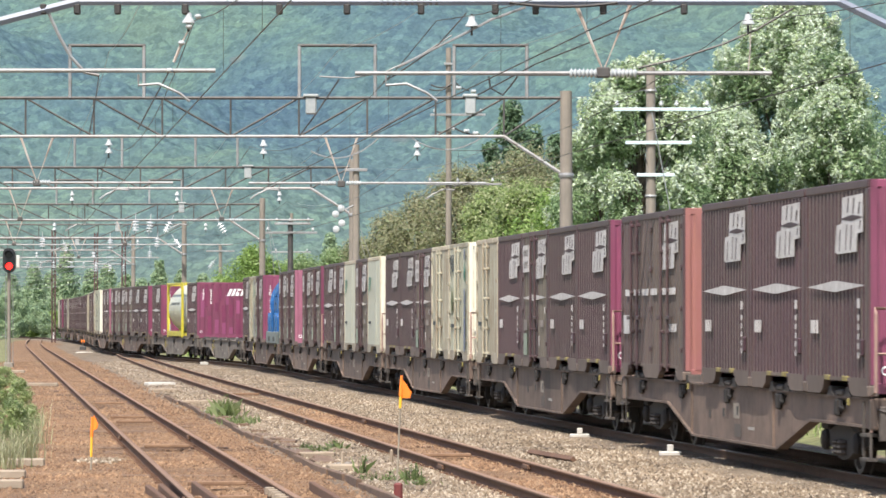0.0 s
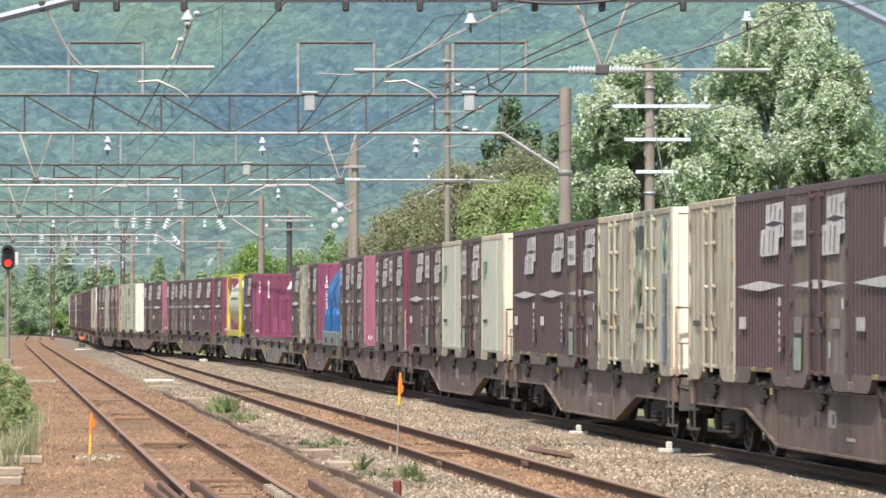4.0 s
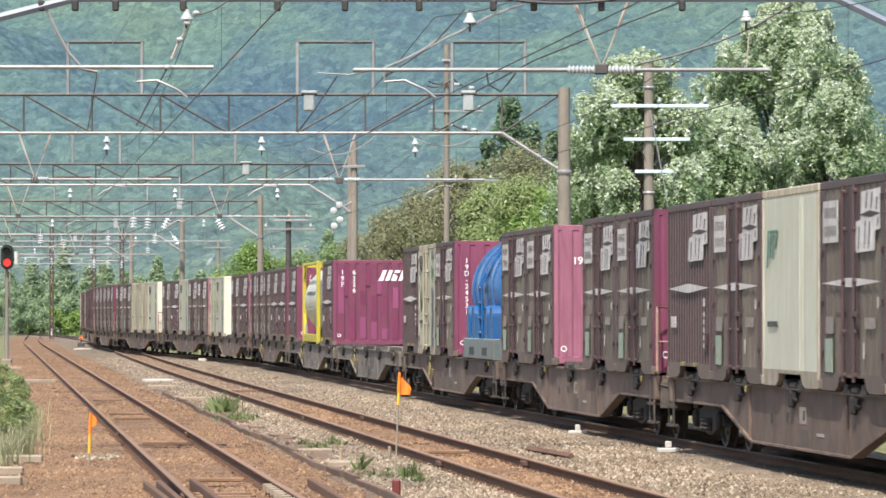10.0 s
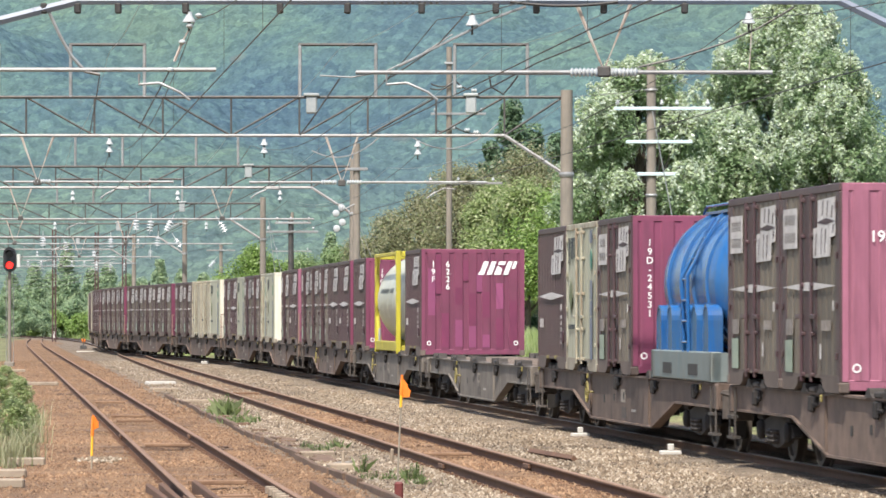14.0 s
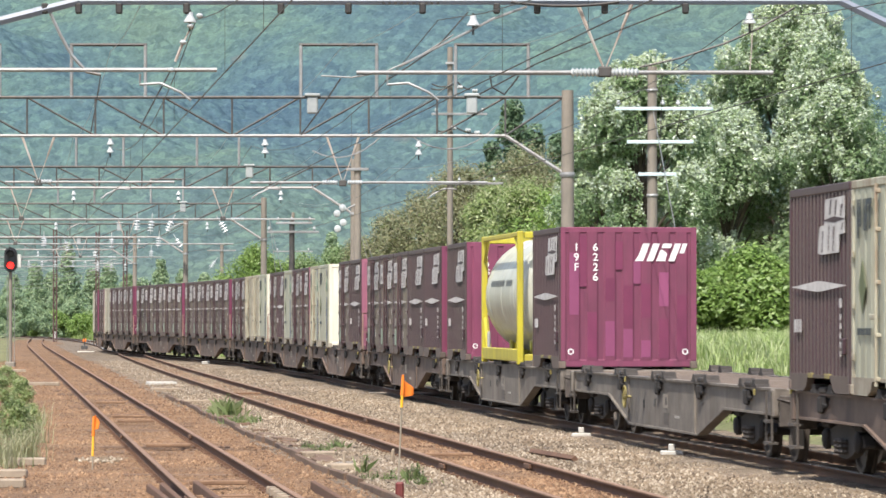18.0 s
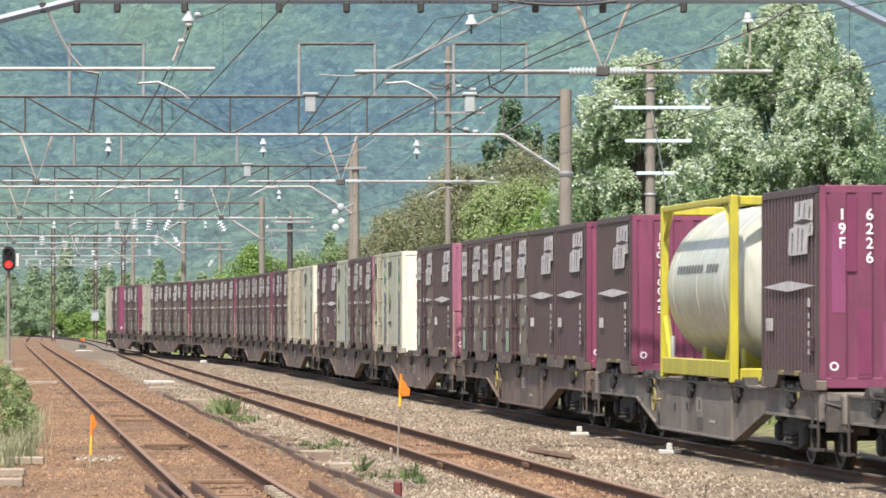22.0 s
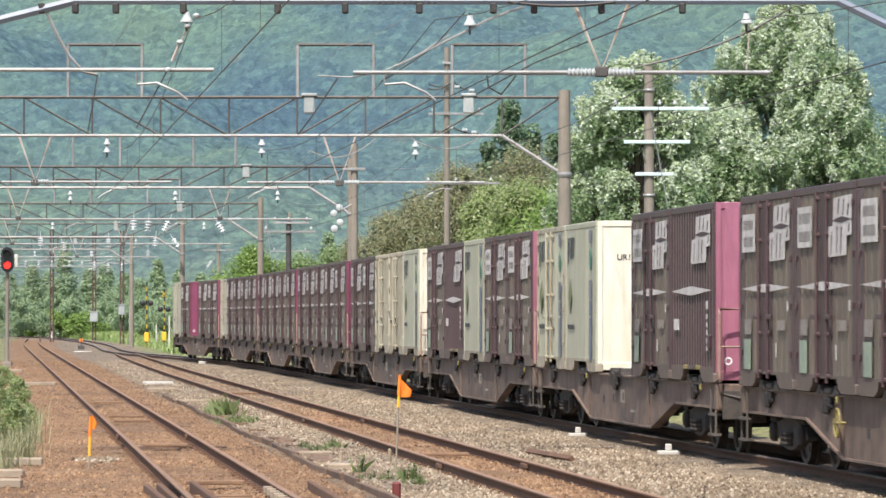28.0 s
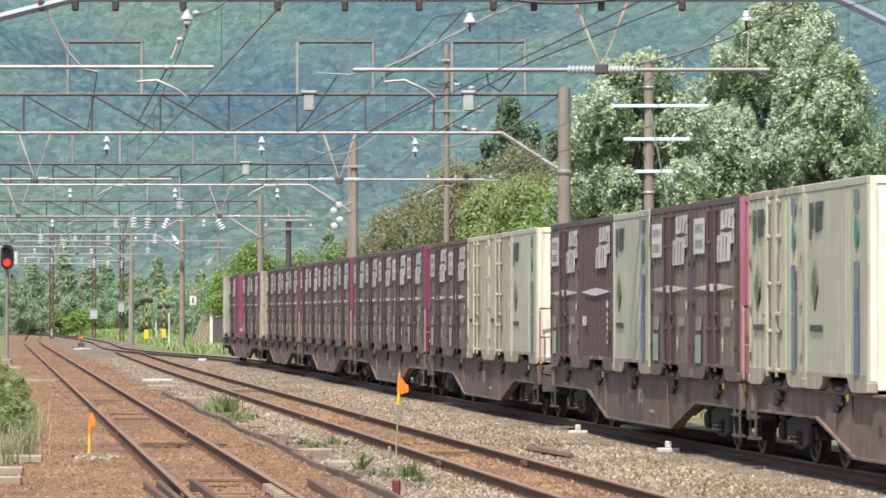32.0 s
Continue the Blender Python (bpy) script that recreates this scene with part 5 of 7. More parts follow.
def gantry(y, low, high, right_o, chord_mat, hangers, arms, spread=1.72, portals=(), lamps=(), pole_r=0.165, pole_top=None, left_o=-0.75, knee=1.6, rod=0.045, bells=(), knee_l=None):
    """A trussed beam across the tracks on two concrete poles, with droppers and registration tubes under it."""
    g = thing("overhead_line_gantry", "weathered steel lattice gantry on concrete poles over the tracks", "gantry", "overhead line gantries")

    def at(o, z):
        return off(o, y, z)

    for o in (left_o, right_o):
        b = at(o, GROUND + (1.0 if o > 12 and y < 300 else 0.0) - 0.4)
        topz = pole_top or high + 0.3
        part("pole", Mesh().tube([b, (b.x, b.y, topz)], [pole_r * 1.15, pole_r * 0.92], 16), concrete, g, "grey concrete pole", smooth=True)
        part("pole_band", Mesh().lathe([(pole_r + 0.02, -0.06), (pole_r + 0.035, 0), (pole_r + 0.02, 0.06)], (b.x, b.y, low - 1.0), 16), galv, g)
    l, r = left_o + 0.1, right_o - 0.1
    kl, kr = left_o + (knee_l or knee), right_o - knee
    w = 0.0
    part("top_chord", Mesh().tube([at(l, high), at(r, high)], rod, 6), chord_mat[0], g)
    part("bottom_chord", Mesh().tube([at(kl, low), at(kr, low)], rod, 6), chord_mat[1], g, "pale grey bottom chord")
    part("knee_brace", Mesh().tube([at(kr, low), at(r + 0.05, low - 1.0)], rod * 1.15, 6), chord_mat[1], g)
    part("knee_brace", Mesh().tube([at(kl, low), at(l - 0.05, low - 1.0)], rod * 1.15, 6), chord_mat[1], g)
    n = round((kr - kl) / spread)
    step = (kr - kl) / n
    for i in range(n + 1):
        o = kl + i * step
        part("strut", Mesh().tube([at(o, low), at(o, high)], rod * 0.6, 5), chord_mat[0], g)
        if i < n:
            a, b = (high, low) if i < n / 2 else (low, high)
            part("diagonal", Mesh().tube([at(o, a), at(o + step, b)], rod * 0.6, 5), chord_mat[0], g)
    part("diagonal", Mesh().tube([at(kr, low), at(r, high)], rod * 0.6, 5), chord_mat[0], g)
    part("diagonal", Mesh().tube([at(kl, low), at(l, high)], rod * 0.6, 5), chord_mat[0], g)
    for o0, o1, h in portals:
        pt = part("wire_portal", Mesh().tube([at(o0 - 0.04, high + h), at(o1 + 0.04, high + h)], rod * 0.95, 5), truss_paint, g, "dark steel bar of a portal above the beam")
        for o in (o0, o1):
            part("portal_post", Mesh().tube([at(o, high), at(o, high + h)], rod * 1.05, 5), galv, pt, "pale grey portal post")
    for o in lamps:
        m = Mesh().box(-0.14, 0.14, -0.1, 0.1, -0.42, 0.02, c=0.03).box(-0.2, 0.2, -0.14, 0.14, 0.02, 0.1, c=0.02)
        part("equipment_box", m, box_grey, g, "off-white equipment box", at=at(o, high))
    for o, zt in hangers:
        part("hanger", Mesh().tube([at(o - 0.42, low), at(o, zt), at(o + 0.42, low)], 0.036, 6), hanger_rust, g, "rust-brown V-shaped hanger")
        part("clamp", Mesh().box(-0.1, 0.1, -0.06, 0.06, -0.1, 0.06, c=0.02), truss_paint, g, at=at(o, zt))
    for o0, o1, z, ins in arms:
        a = part("support_tube", Mesh().tube([at(o0, z), at(o1, z)], 0.032, 8), galv, g, "galvanised horizontal tube", smooth=True)
        for q in ins:
            post_insulator(a, at(q, z), at(q + 0.48, z))
    for o, z, k in bells:
        bell(g, at(o, z), k)
    return g


def registration(y, o, side, g, z=5.45):
    """A curved arm that steadies the contact wire."""
    a = off(o + side * 0.75, y, z - 0.02)
    pts = [a, a + Vector((0, 0, -0.16)), off(o + side * 0.45, y - 0.05, z - 0.16), off(o + side * 0.15, y - 0.1, z - 0.3), off(o, y - 0.1, z - 0.42)]
    part("registration_arm", Mesh().tube(pts, 0.022, 6), galv, g, smooth=True)


Y0, Y1, Y2, Y3, Y4, Y5 = 63.4, 110.0, 163.0, 212.0, 258.0, 305.0
steel = (truss_paint, truss_pale)
TRACK_O = (O1, O2, O3)


def overhead():
    g = gantry(Y0, 6.60, 7.5, 14.6, (truss_blue, truss_blue), [(9.0, 5.57)], [(5.32, 8.55, 5.54, ()), (9.45, 11.5, 5.54, ()), (-1.0, 3.25, 5.58, ())],
               bells=[(2.85, 6.35, 1), (7.05, 6.3, 1), (11.15, 6.33, 1)], rod=0.06, knee=2.1, left_o=-2.8, knee_l=4.0)
    post_insulator(g, off(8.5, Y0, 5.54), off(8.92, Y0, 5.54), 0.075, 7)
    post_insulator(g, off(9.1, Y0, 5.54), off(9.5, Y0, 5.54), 0.075, 7)
    for i, o in enumerate((0.7, 1.2, 1.8, 2.8, 4.2, 5.2, 6.3, 7.4, 8.0, 9.0, 10.2)):
        part("clip", Mesh().box(-0.05, 0.05, -0.06, 0.06, -0.16, 0.0, c=0.02), black_steel, g, at=off(o, Y0, 6.57))
    part("conduit", Mesh().tube(sag(off(7.6, Y0 - 0.1, 6.58), off(9.2, Y0 - 0.1, 6.58), 0.06), 0.025, 6), black_steel, g)
    rack = Mesh()
    for i in range(10):
        rack.box(-0.4 + 0.09 * i, -0.36 + 0.09 * i, -0.05, 0.05, -0.07, 0.07)
    part("terminal_rack", rack, black_steel, g, "row of small black terminals", at=off(6.1, Y0, 6.62))
    for o, s in ((O1 + 0.2, -1), (O2, -1)):
        registration(Y0, o, s, g, 5.54)
    g = gantry(Y1, 6.58, 7.57, 14.66, steel, [(1.05, 5.40), (8.88, 5.38)], [(0.2, 4.55, 5.39, ()), (6.5, 8.7, 5.38, ()), (9.1, 12.6, 5.38, ())],
               portals=[(-0.6, 0.05, 1.35), (1.9, 3.8, 1.35), (7.8, 9.75, 1.35), (11.78, 13.65, 1.35)], lamps=(8.1, 12.2), pole_top=7.75, left_o=-2.6,
               bells=[(2.9, 6.42, 2), (6.88, 6.4, 2), (10.83, 6.36, 2)])
    post_insulator(g, off(0.95, Y1, 5.4), off(1.4, Y1, 5.4), 0.07, 6)
    post_insulator(g, off(8.35, Y1, 5.38), off(8.75, Y1, 5.38), 0.07, 6)
    post_insulator(g, off(9.0, Y1, 5.38), off(9.4, Y1, 5.38), 0.07, 6)
    for o, s in ((O1, 1), (O2, 1), (O3, 1)):
        registration(Y1, o, s, g, 5.38)
    for y, ro, hang in ((Y2, 13.6, (0.92, 8.6)), (Y3, 13.2, (6.4, 0.9)), (Y4, 11.35, (5.0,)), (Y5, 9.8, (4.6,))):
        low = 6.85 if y == Y2 else 6.75
        g = gantry(y, low, low + 0.8, ro, steel, [(o, low - 1.15) for o in hang], [(0.0, ro - 4.6, low - 1.2, ()), (ro - 4.2, ro - 1.5, low - 1.2, ())],
                   portals=[(3.0, 4.8, 1.2), (7.6, 9.2, 1.2)] if y < 230 else (), lamps=(ro - 4.0,), pole_r=0.15, bells=[(2.9, low - 0.2, 2), (6.9, low - 0.2, 2), (ro - 2.8, low - 0.2, 2)], rod=0.05, left_o=-2.6)
        for o, s in ((O1, 1), (O2, 1)):
            registration(y, o, s, g, low - 1.2)
        post_insulator(g, off(ro - 4.7, y, low - 1.2), off(ro - 4.2, y, low - 1.2), 0.07, 6)
    # contact wire, messenger wire and droppers over each track
    stops = [15.0, Y0, Y1, Y2, Y3, Y4, Y5]
    for k, o in enumerate(TRACK_O):
        for y0, y1 in zip(stops, stops[1:]):
            if k == 2 and y0 >= Y3 or k == 0 and y0 >= Y4:
                continue
            zc, zm = 5.08, 6.32
            ex = 0.28 if k == 0 else 0.0
            p0, p1 = off(o + ex, y0, zc), off(o + ex, y1, zc)
            if k == 2 and y0 >= Y2:
                p1.x -= 2.0
            wire("contact_wire", [p0, p1], 0.0085, wire_mat, "dark contact wire over the track")
            q0, q1 = p0 + Vector((0, 0, zm - zc)), p1 + Vector((0, 0, zm - zc))
            w = wire("messenger_wire", sag(q0, q1, 0.75), 0.007, wire_mat, "sagging messenger wire with droppers")
            for i in range(1, 6):
                u = i / 6
                c, m = p0.lerp(p1, u), q0.lerp(q1, u) - Vector((0, 0, 0.75 * 4 * u * (1 - u)))
                part("dropper", Mesh().tube([c, m], 0.0035, 4), wire_mat, w)
    # feeders on the portals and along the poles
    for o, z, dz in ((0.0, 8.7, 0.4), (2.9, 8.75, 0.5), (8.8, 8.8, 0.5), (12.7, 8.75, 0.5), (14.9, 7.6, 0.6)):
        for y0, y1 in zip(stops[:5], stops[1:5]):
            wire("feeder_wire", sag(off(o, y0, z), off(o, y1, z), dz), 0.006, pale_wire, "pale sagging feeder wire")
    # guy wires of a pole beside the far gantry
    def spot(px, py, y):
        return Vector((px_x(px, y), y, EYE_Z + (563.0 - py) / F_LEN * y))

    for x0, x1, y1 in ((622, 634, 438), (622, 642, 438), (621, 650, 440), (474, 484, 470), (474, 494, 472)):
        top_py = 360 if x0 > 600 else 390
        wire("guy_wire", [spot(x0, top_py, 170.0), spot(x0 + (x1 - x0) * (662 - top_py) / (y1 - top_py), 662, 170.0)], 0.011, pale_wire, "pale steel guy wire", "wire", "guy wires")
    # slanting jumpers that drop from the beams to the wires
    wire("jumper_cable", sag(off(9.9, Y1, 6.6), off(8.1, Y1, 6.2), 0.35), 0.018, pale_wire, "pale looped jumper cable", "cable")
    wire("jumper_cable", sag(off(12.9, Y1, 6.9), off(10.6, Y1, 6.6), 0.5), 0.018, pale_wire, "pale looped jumper cable", "cable")
    # cables that climb to the near beam
    def plane(px, py, y=Y0):
        return Vector((px_x(px, y), y, EYE_Z + (563.0 - py) / F_LEN * y))

    for name, pts, r, mat, lb in (
        ("jumper_cable", [(1130, 120), (1200, 104), (1280, 78), (1340, 52), (1405, 14)], 0.016, wire_mat, "thick dark jumper cable rising to the beam"),
        ("jumper_cable", [(826, 22), (770, 85), (700, 132), (678, 145)], 0.011, wire_mat, "thick dark jumper cable below the beam"),
        ("jumper_cable", [(930, 12), (870, 34), (830, 55), (760, 90), (705, 118)], 0.02, galv, "pale jumper cable with white beads"),
        ("jumper_cable", [(1232, 0), (1100, 52), (950, 112), (845, 168)], 0.012, wire_mat, "thin dark cable climbing to the beam"),
        ("jumper_cable", [(880, 132), (1010, 132), (1030, 132)], 0.018, galv, "pale cable beside the support tube"),
        ("jumper_cable", [(865, 135), (868, 155), (890, 168), (905, 150), (916, 135)], 0.014, wire_mat, "dark looped cable near the beam"),
        ("jumper_cable", [(85, 22), (105, 65), (125, 100), (150, 128), (175, 133)], 0.026, galv, "grey bent jumper cable"),
        ("jumper_cable", [(565, 135), (620, 138), (680, 128), (740, 100), (800, 62)], 0.011, galv, "pale looped jumper cable"),
        ("jumper_cable", [(300, 124), (275, 170), (244, 228)], 0.012, wire_mat, "dark cable hanging from the support tube"),
        ("jumper_cable", [(175, 133), (168, 180), (158, 235)], 0.009, wire_mat, "dark cable hanging from the beam"),
        ("jumper_cable", [(600, 140), (560, 200), (530, 240)], 0.012, wire_mat, "dark slanting cable under the beam"),
        ("jumper_cable", [(1330, 35), (1328, 90), (1325, 125)], 0.01, hanger_rust, "thin rod under the beam"),
    ):
        wire(name, [plane(x, y) for x, y in pts], r, mat, lb, "cable", "jumper cables")
    # a rusty hanger rod with white beads at its joints
    rod = wire("hanger_rod", [plane(335, 50), plane(321, 76), plane(307, 110)], 0.022, hanger_rust, "rusty slanting rod with white insulator beads", "rod", "hanger rods")
    for px, py in ((334, 46), (321, 75), (300, 124), (350, 28)):
        part("bead", Mesh().lathe([(0.02, -0.04), (0.05, -0.02), (0.055, 0.0), (0.03, 0.03)], plane(px, py, Y0 - 0.03), 12), porcelain, rod, "white porcelain bead", smooth=True)
    # slanting strings of insulator discs at the far gantries
    strings = thing("insulator_strings", "slanting strings of white insulator discs on thin stays", "insulator", "insulator strings")
    for px, py, yy, tilt in ((265, 400, Y3 - 1, 0.1), (298, 400, Y3 - 1, 0.5), (392, 402, Y3 - 1, -0.6), (278, 428, Y4 - 1, 0.1), (313, 430, Y4 - 1, -0.6), (195, 430, Y4 - 1, 0.0), (240, 398, Y3 - 1, 0.0), (265, 450, Y5 - 1, 0.0), (375, 468, Y5 - 1, 0.7), (75, 428, Y4 - 1, 0.0), (115, 436, Y4 - 1, -0.3)):
        m = Mesh()
        c = plane(px, py, yy)
        u = Vector((tilt, 0, 1)).normalized()
        for k in range(4):
            m.tube([c + u * (0.14 * k - 0.28), c + u * (0.14 * k - 0.24), c + u * (0.14 * k - 0.2)], [0.17, 0.15, 0.04], 12)
        m.tube([c - u * 0.45, c + u * 0.6], 0.02, 5)
        part("insulator_string", m, porcelain, strings)


overhead()


# ---- poles beside the line ----
def utility_pole(o, y, z0, z1, arms, label, r=0.15, mat=concrete):
    p = thing("utility_pole", label, "utility pole", "utility poles")
    b = off(o, y, 0)
    part("pole", Mesh().tube([(b.x, b.y, z0), (b.x, b.y, z1)], [r * 1.1, r * 0.9], 16), mat, p, smooth=True)
    for z, a0, a1, pins, am in arms:
        a = part("cross_arm", Mesh().box(a0, a1, -0.05 - r, 0.04 - r, -0.05, 0.05, c=0.012), am, p, at=(b.x, b.y, z))
        part("arm_band", Mesh().lathe([(r + 0.01, -0.05), (r + 0.03, 0), (r + 0.01, 0.05)], (b.x, b.y, z), 16), galv, p)
        for x in pins:
            m = Mesh().tube([(0, 0, 0.0), (0, 0, 0.1)], 0.015, 6, 1).lathe([(0.02, 0.06), (0.06, 0.08), (0.07, 0.12), (0.045, 0.16), (0.05, 0.19), (0.02, 0.22)], (0, 0, 0), 12)
            part("pin_insulator", m, [porcelain, black_steel], a, at=(x, -r, 0.04), smooth=True)
    return p


PALE_ARM = surface("pale_blue_arm_cover", (0.55, 0.66, 0.70), (0.46, 0.58, 0.63), 5.0, 0.4, vary=0.05)


def feeder_discs(pole):
    """Four big white disc insulators of the section feeder, on a bracket of the pole."""
    yy = 149.7
    part("bracket", Mesh().tube([(px_x(592, yy), yy, 5.5), (px_x(629, yy), yy + 0.25, 5.9)], 0.03, 6), galv, pole)
    for px, pz in ((604, 369), (594, 379), (605, 395), (595, 406)):
        c = Vector((px_x(px, yy), yy - 0.05, EYE_Z + (563 - pz) / F_LEN * yy))
        part("disc_insulator", Mesh().lathe([(0.03, -0.06), (0.11, -0.03), (0.125, 0.0), (0.09, 0.03), (0.03, 0.05)], c, 18, axis="y"), porcelain, pole, "large white disc insulator", smooth=True)


def roadside_poles():
    y = 126.0
    s = F_LEN / y
    o = (1152 - 784) / s + SLOPE * y
    p = utility_pole(o, y, 0.6, 9.3, [(8.05, -1.1, 1.77, (-1.0, 0.3, 0.75, 1.65), PALE_ARM), (7.07, -0.75, 1.2, (), PALE_ARM), (6.12, -0.42, 0.7, (), PALE_ARM)], "concrete utility pole with pale blue covered cross arms")
    b = off(o, y)
    guy = part("guy_wire", Mesh().tube([(b.x + 0.02, b.y - 0.15, 8.0), (b.x + 1.35, b.y - 0.6, 0.7)], 0.018, 6), pale_wire, p, "pale steel guy wire")
    part("guy_sleeve", Mesh().tube([(b.x + 1.02, b.y - 0.5, 2.45), (b.x + 1.25, b.y - 0.57, 1.2)], 0.05, 8), black_plastic, guy, "black plastic guy guard")
    for i, z in enumerate((1.0, 3.2, 4.1, 5.5, 8.6)):
        part("pole_band", Mesh().lathe([(0.165, -0.04), (0.185, 0), (0.165, 0.04)], (b.x, b.y, z), 16), galv, p)
    for x, z in ((-0.55, 7.9), (0.25, 7.75), (0.85, 7.8)):
        part("lead_wire", Mesh().tube(sag((b.x + x, b.y - 0.1, 8.0), (b.x + 0.2, b.y - 0.1, 5.9), 0.3), 0.01, 5), black_steel, p)
    for yy, px, z1, arms, mat in (
        (185.0, 794, 13.6, [(12.9, -0.2, 0.2, (), galv), (10.7, -0.8, 1.6, (-0.6, 1.4), galv), (7.7, -1.0, 2.3, (-0.8, 0.4, 1.9), galv)], concrete),
        (190.0, 514, 6.2, [(6.1, -0.7, 0.9, (-0.6, 0.0, 0.8), galv), (5.7, -1.1, 1.2, (-1.0, 1.0), galv)], truss_paint),
        (150.0, 630, 8.0, [(7.1, -0.4, 0.4, (), galv)], concrete),
        (300.0, 390, 7.0, [(6.6, -1.0, 1.0, (), galv)], concrete),
        (330.0, 516, 10.0, [(7.0, -1.5, 1.5, (-1.2, 1.2), galv)], concrete),
    ):
        q = utility_pole((px - 784) / F_LEN * yy + SLOPE * yy, yy, 0.0, z1, arms, "slim grey utility pole behind the tracks", 0.13, mat)
        if px == 794:
            for k, (ax, ay, bx, by) in enumerate(((762, 150, 800, 150), (800, 138, 830, 160), (760, 158, 796, 152), (770, 232, 800, 226), (800, 224, 850, 238))):
                a, c = (Vector((px_x(u, yy), yy - 0.2, EYE_Z + (563 - v) / F_LEN * yy)) for u, v in ((ax, ay), (bx, by)))
                part("cable_loop", Mesh().tube(sag(a, c, 0.12), 0.035, 6), black_steel, q)
            for u, v in ((812, 156), (838, 162), (800, 228), (826, 232), (842, 236)):
                c = Vector((px_x(u, yy), yy - 0.25, EYE_Z + (563 - v) / F_LEN * yy))
                part("switch_insulator", Mesh().lathe([(0.05, -0.12), (0.1, -0.06), (0.06, 0.0), (0.1, 0.06), (0.05, 0.12)], c, 10, axis="x"), porcelain, q, smooth=True)
        if px == 630:
            feeder_discs(q)
    # dark red steel masts of the far curve
    for px, yy, z1, zb in ((95, 360.0, 9.3, -0.3), (170, 385.0, 9.6, -0.3), (219, 340.0, 8.8, -0.3)):
        m = thing("lattice_mast", "dark red steel mast beside the far curve", "mast", "steel masts")
        x = (px - 784) / F_LEN * yy
        for sx in (-0.13, 0.13):
            part("leg", Mesh().box(x + sx - 0.05, x + sx + 0.05, yy - 0.1, yy + 0.1, zb, z1), red_mast, m)
        lace = Mesh().tube([(x + (0.13 if i % 2 else -0.13), yy, zb + 0.55 * i) for i in range(int((z1 - zb) / 0.55) + 1)], 0.025, 4)
        part("lacing", lace, red_mast, m)
        part("arm", Mesh().tube([(x - 2.6, yy, z1 - 2.6), (x + 0.5, yy, z1 - 2.6)], 0.04, 6), galv, m)
        if px > 100:
            w, h, z = (0.7, 0.9, 1.5) if px == 170 else (0.5, 0.8, 2.1)
            part("relay_cabinet", Mesh().box(x - w / 2, x + w / 2, yy - 0.6, yy - 0.09, z, z + h, c=0.04).box(x - w / 2 - 0.05, x + w / 2 + 0.05, yy - 0.65, yy - 0.09, z + h - 0.02, z + h + 0.05), box_grey, m, "light grey relay cabinet")
        for k in range(3):
            bell(m, (x - 2.2 + k * 1.1, yy - 0.1, z1 - 2.7), 3, 0.16)
    for i in range(9):
        z = 4.2 + 0.33 * i
        wire("feeder_wire", sag((-40.0 - i, 390, z + 0.4), (-24.5, 320 + 3 * i, z + 1.2), 0.5), 0.014, pale_wire, "pale wires crossing over the far curve")


roadside_poles()


# ---- signal, flags, cabinets and track-side clutter ----
def ground_at(px, py, z=GROUND):
    """A spot of the ground by its bearing and depression from the camera, in units of the focal length."""
    y = F_LEN * (EYE_Z - z) / (py - 563.0)
    return Vector(((px - 784.0) / F_LEN * y, y, z))


def signal():
    b = ground_at(16, 652)
    s = thing("railway_signal", "black signal head with lit red lamp on slim post", "signal", at=b)
    part("post", Mesh().tube([(0, 0, 0), (0, 0, 4.8)], 0.075, 12), concrete, s, smooth=True)
    h = part("head", Mesh().prism([(0.27 * math.sin(a), 0.27 * math.cos(a) + (0.25 if math.cos(a) > 0 else -0.25)) for a in [2 * math.pi * k / 24 for k in range(24)]], "y", -0.2, -0.05), black_plastic, s, at=(0.02, 0, 4.53))
    for z, mat, nm in ((-0.24, red_lens, "lamp"), (0.24, black_plastic, "dark_lamp")):
        part(nm, Mesh().lathe([(0.02, -0.03), (0.13, -0.02), (0.15, 0)], (0, -0.205, z), 18, axis="y"), mat, h, "lit red lamp" if nm == "lamp" else "")
        hood = Mesh()
        n = 12
        ring = [math.pi * k / n for k in range(n + 1)]
        hood.add([(0.18 * math.cos(a), -0.2, z + 0.18 * math.sin(a)) for a in ring] + [(0.18 * math.cos(a), -0.48, z + 0.18 * math.sin(a) * 0.9) for a in ring], [(k, k + 1, n + 2 + k, n + 1 + k) for k in range(n)])
        part("hood", hood, black_plastic, h)
    part("side_box", Mesh().box(0.3, 0.45, -0.1, 0.1, 4.2, 4.75, c=0.02), pale_paint, s)
    part("bracket", Mesh().tube([(0.1, 0, 4.3), (0.5, 0, 4.55), (0.62, 0, 5.1)], 0.02, 6), galv, s)
    part("base", Mesh().box(-0.2, 0.2, -0.2, 0.2, -0.1, 0.25, c=0.03), concrete, s)
    part("ladder", Mesh().tube([(-0.15, 0.15, 0), (-0.15, 0.15, 4.2)], 0.015).tube([(0.15, 0.15, 0), (0.15, 0.15, 4.2)], 0.015), galv, s)


signal()


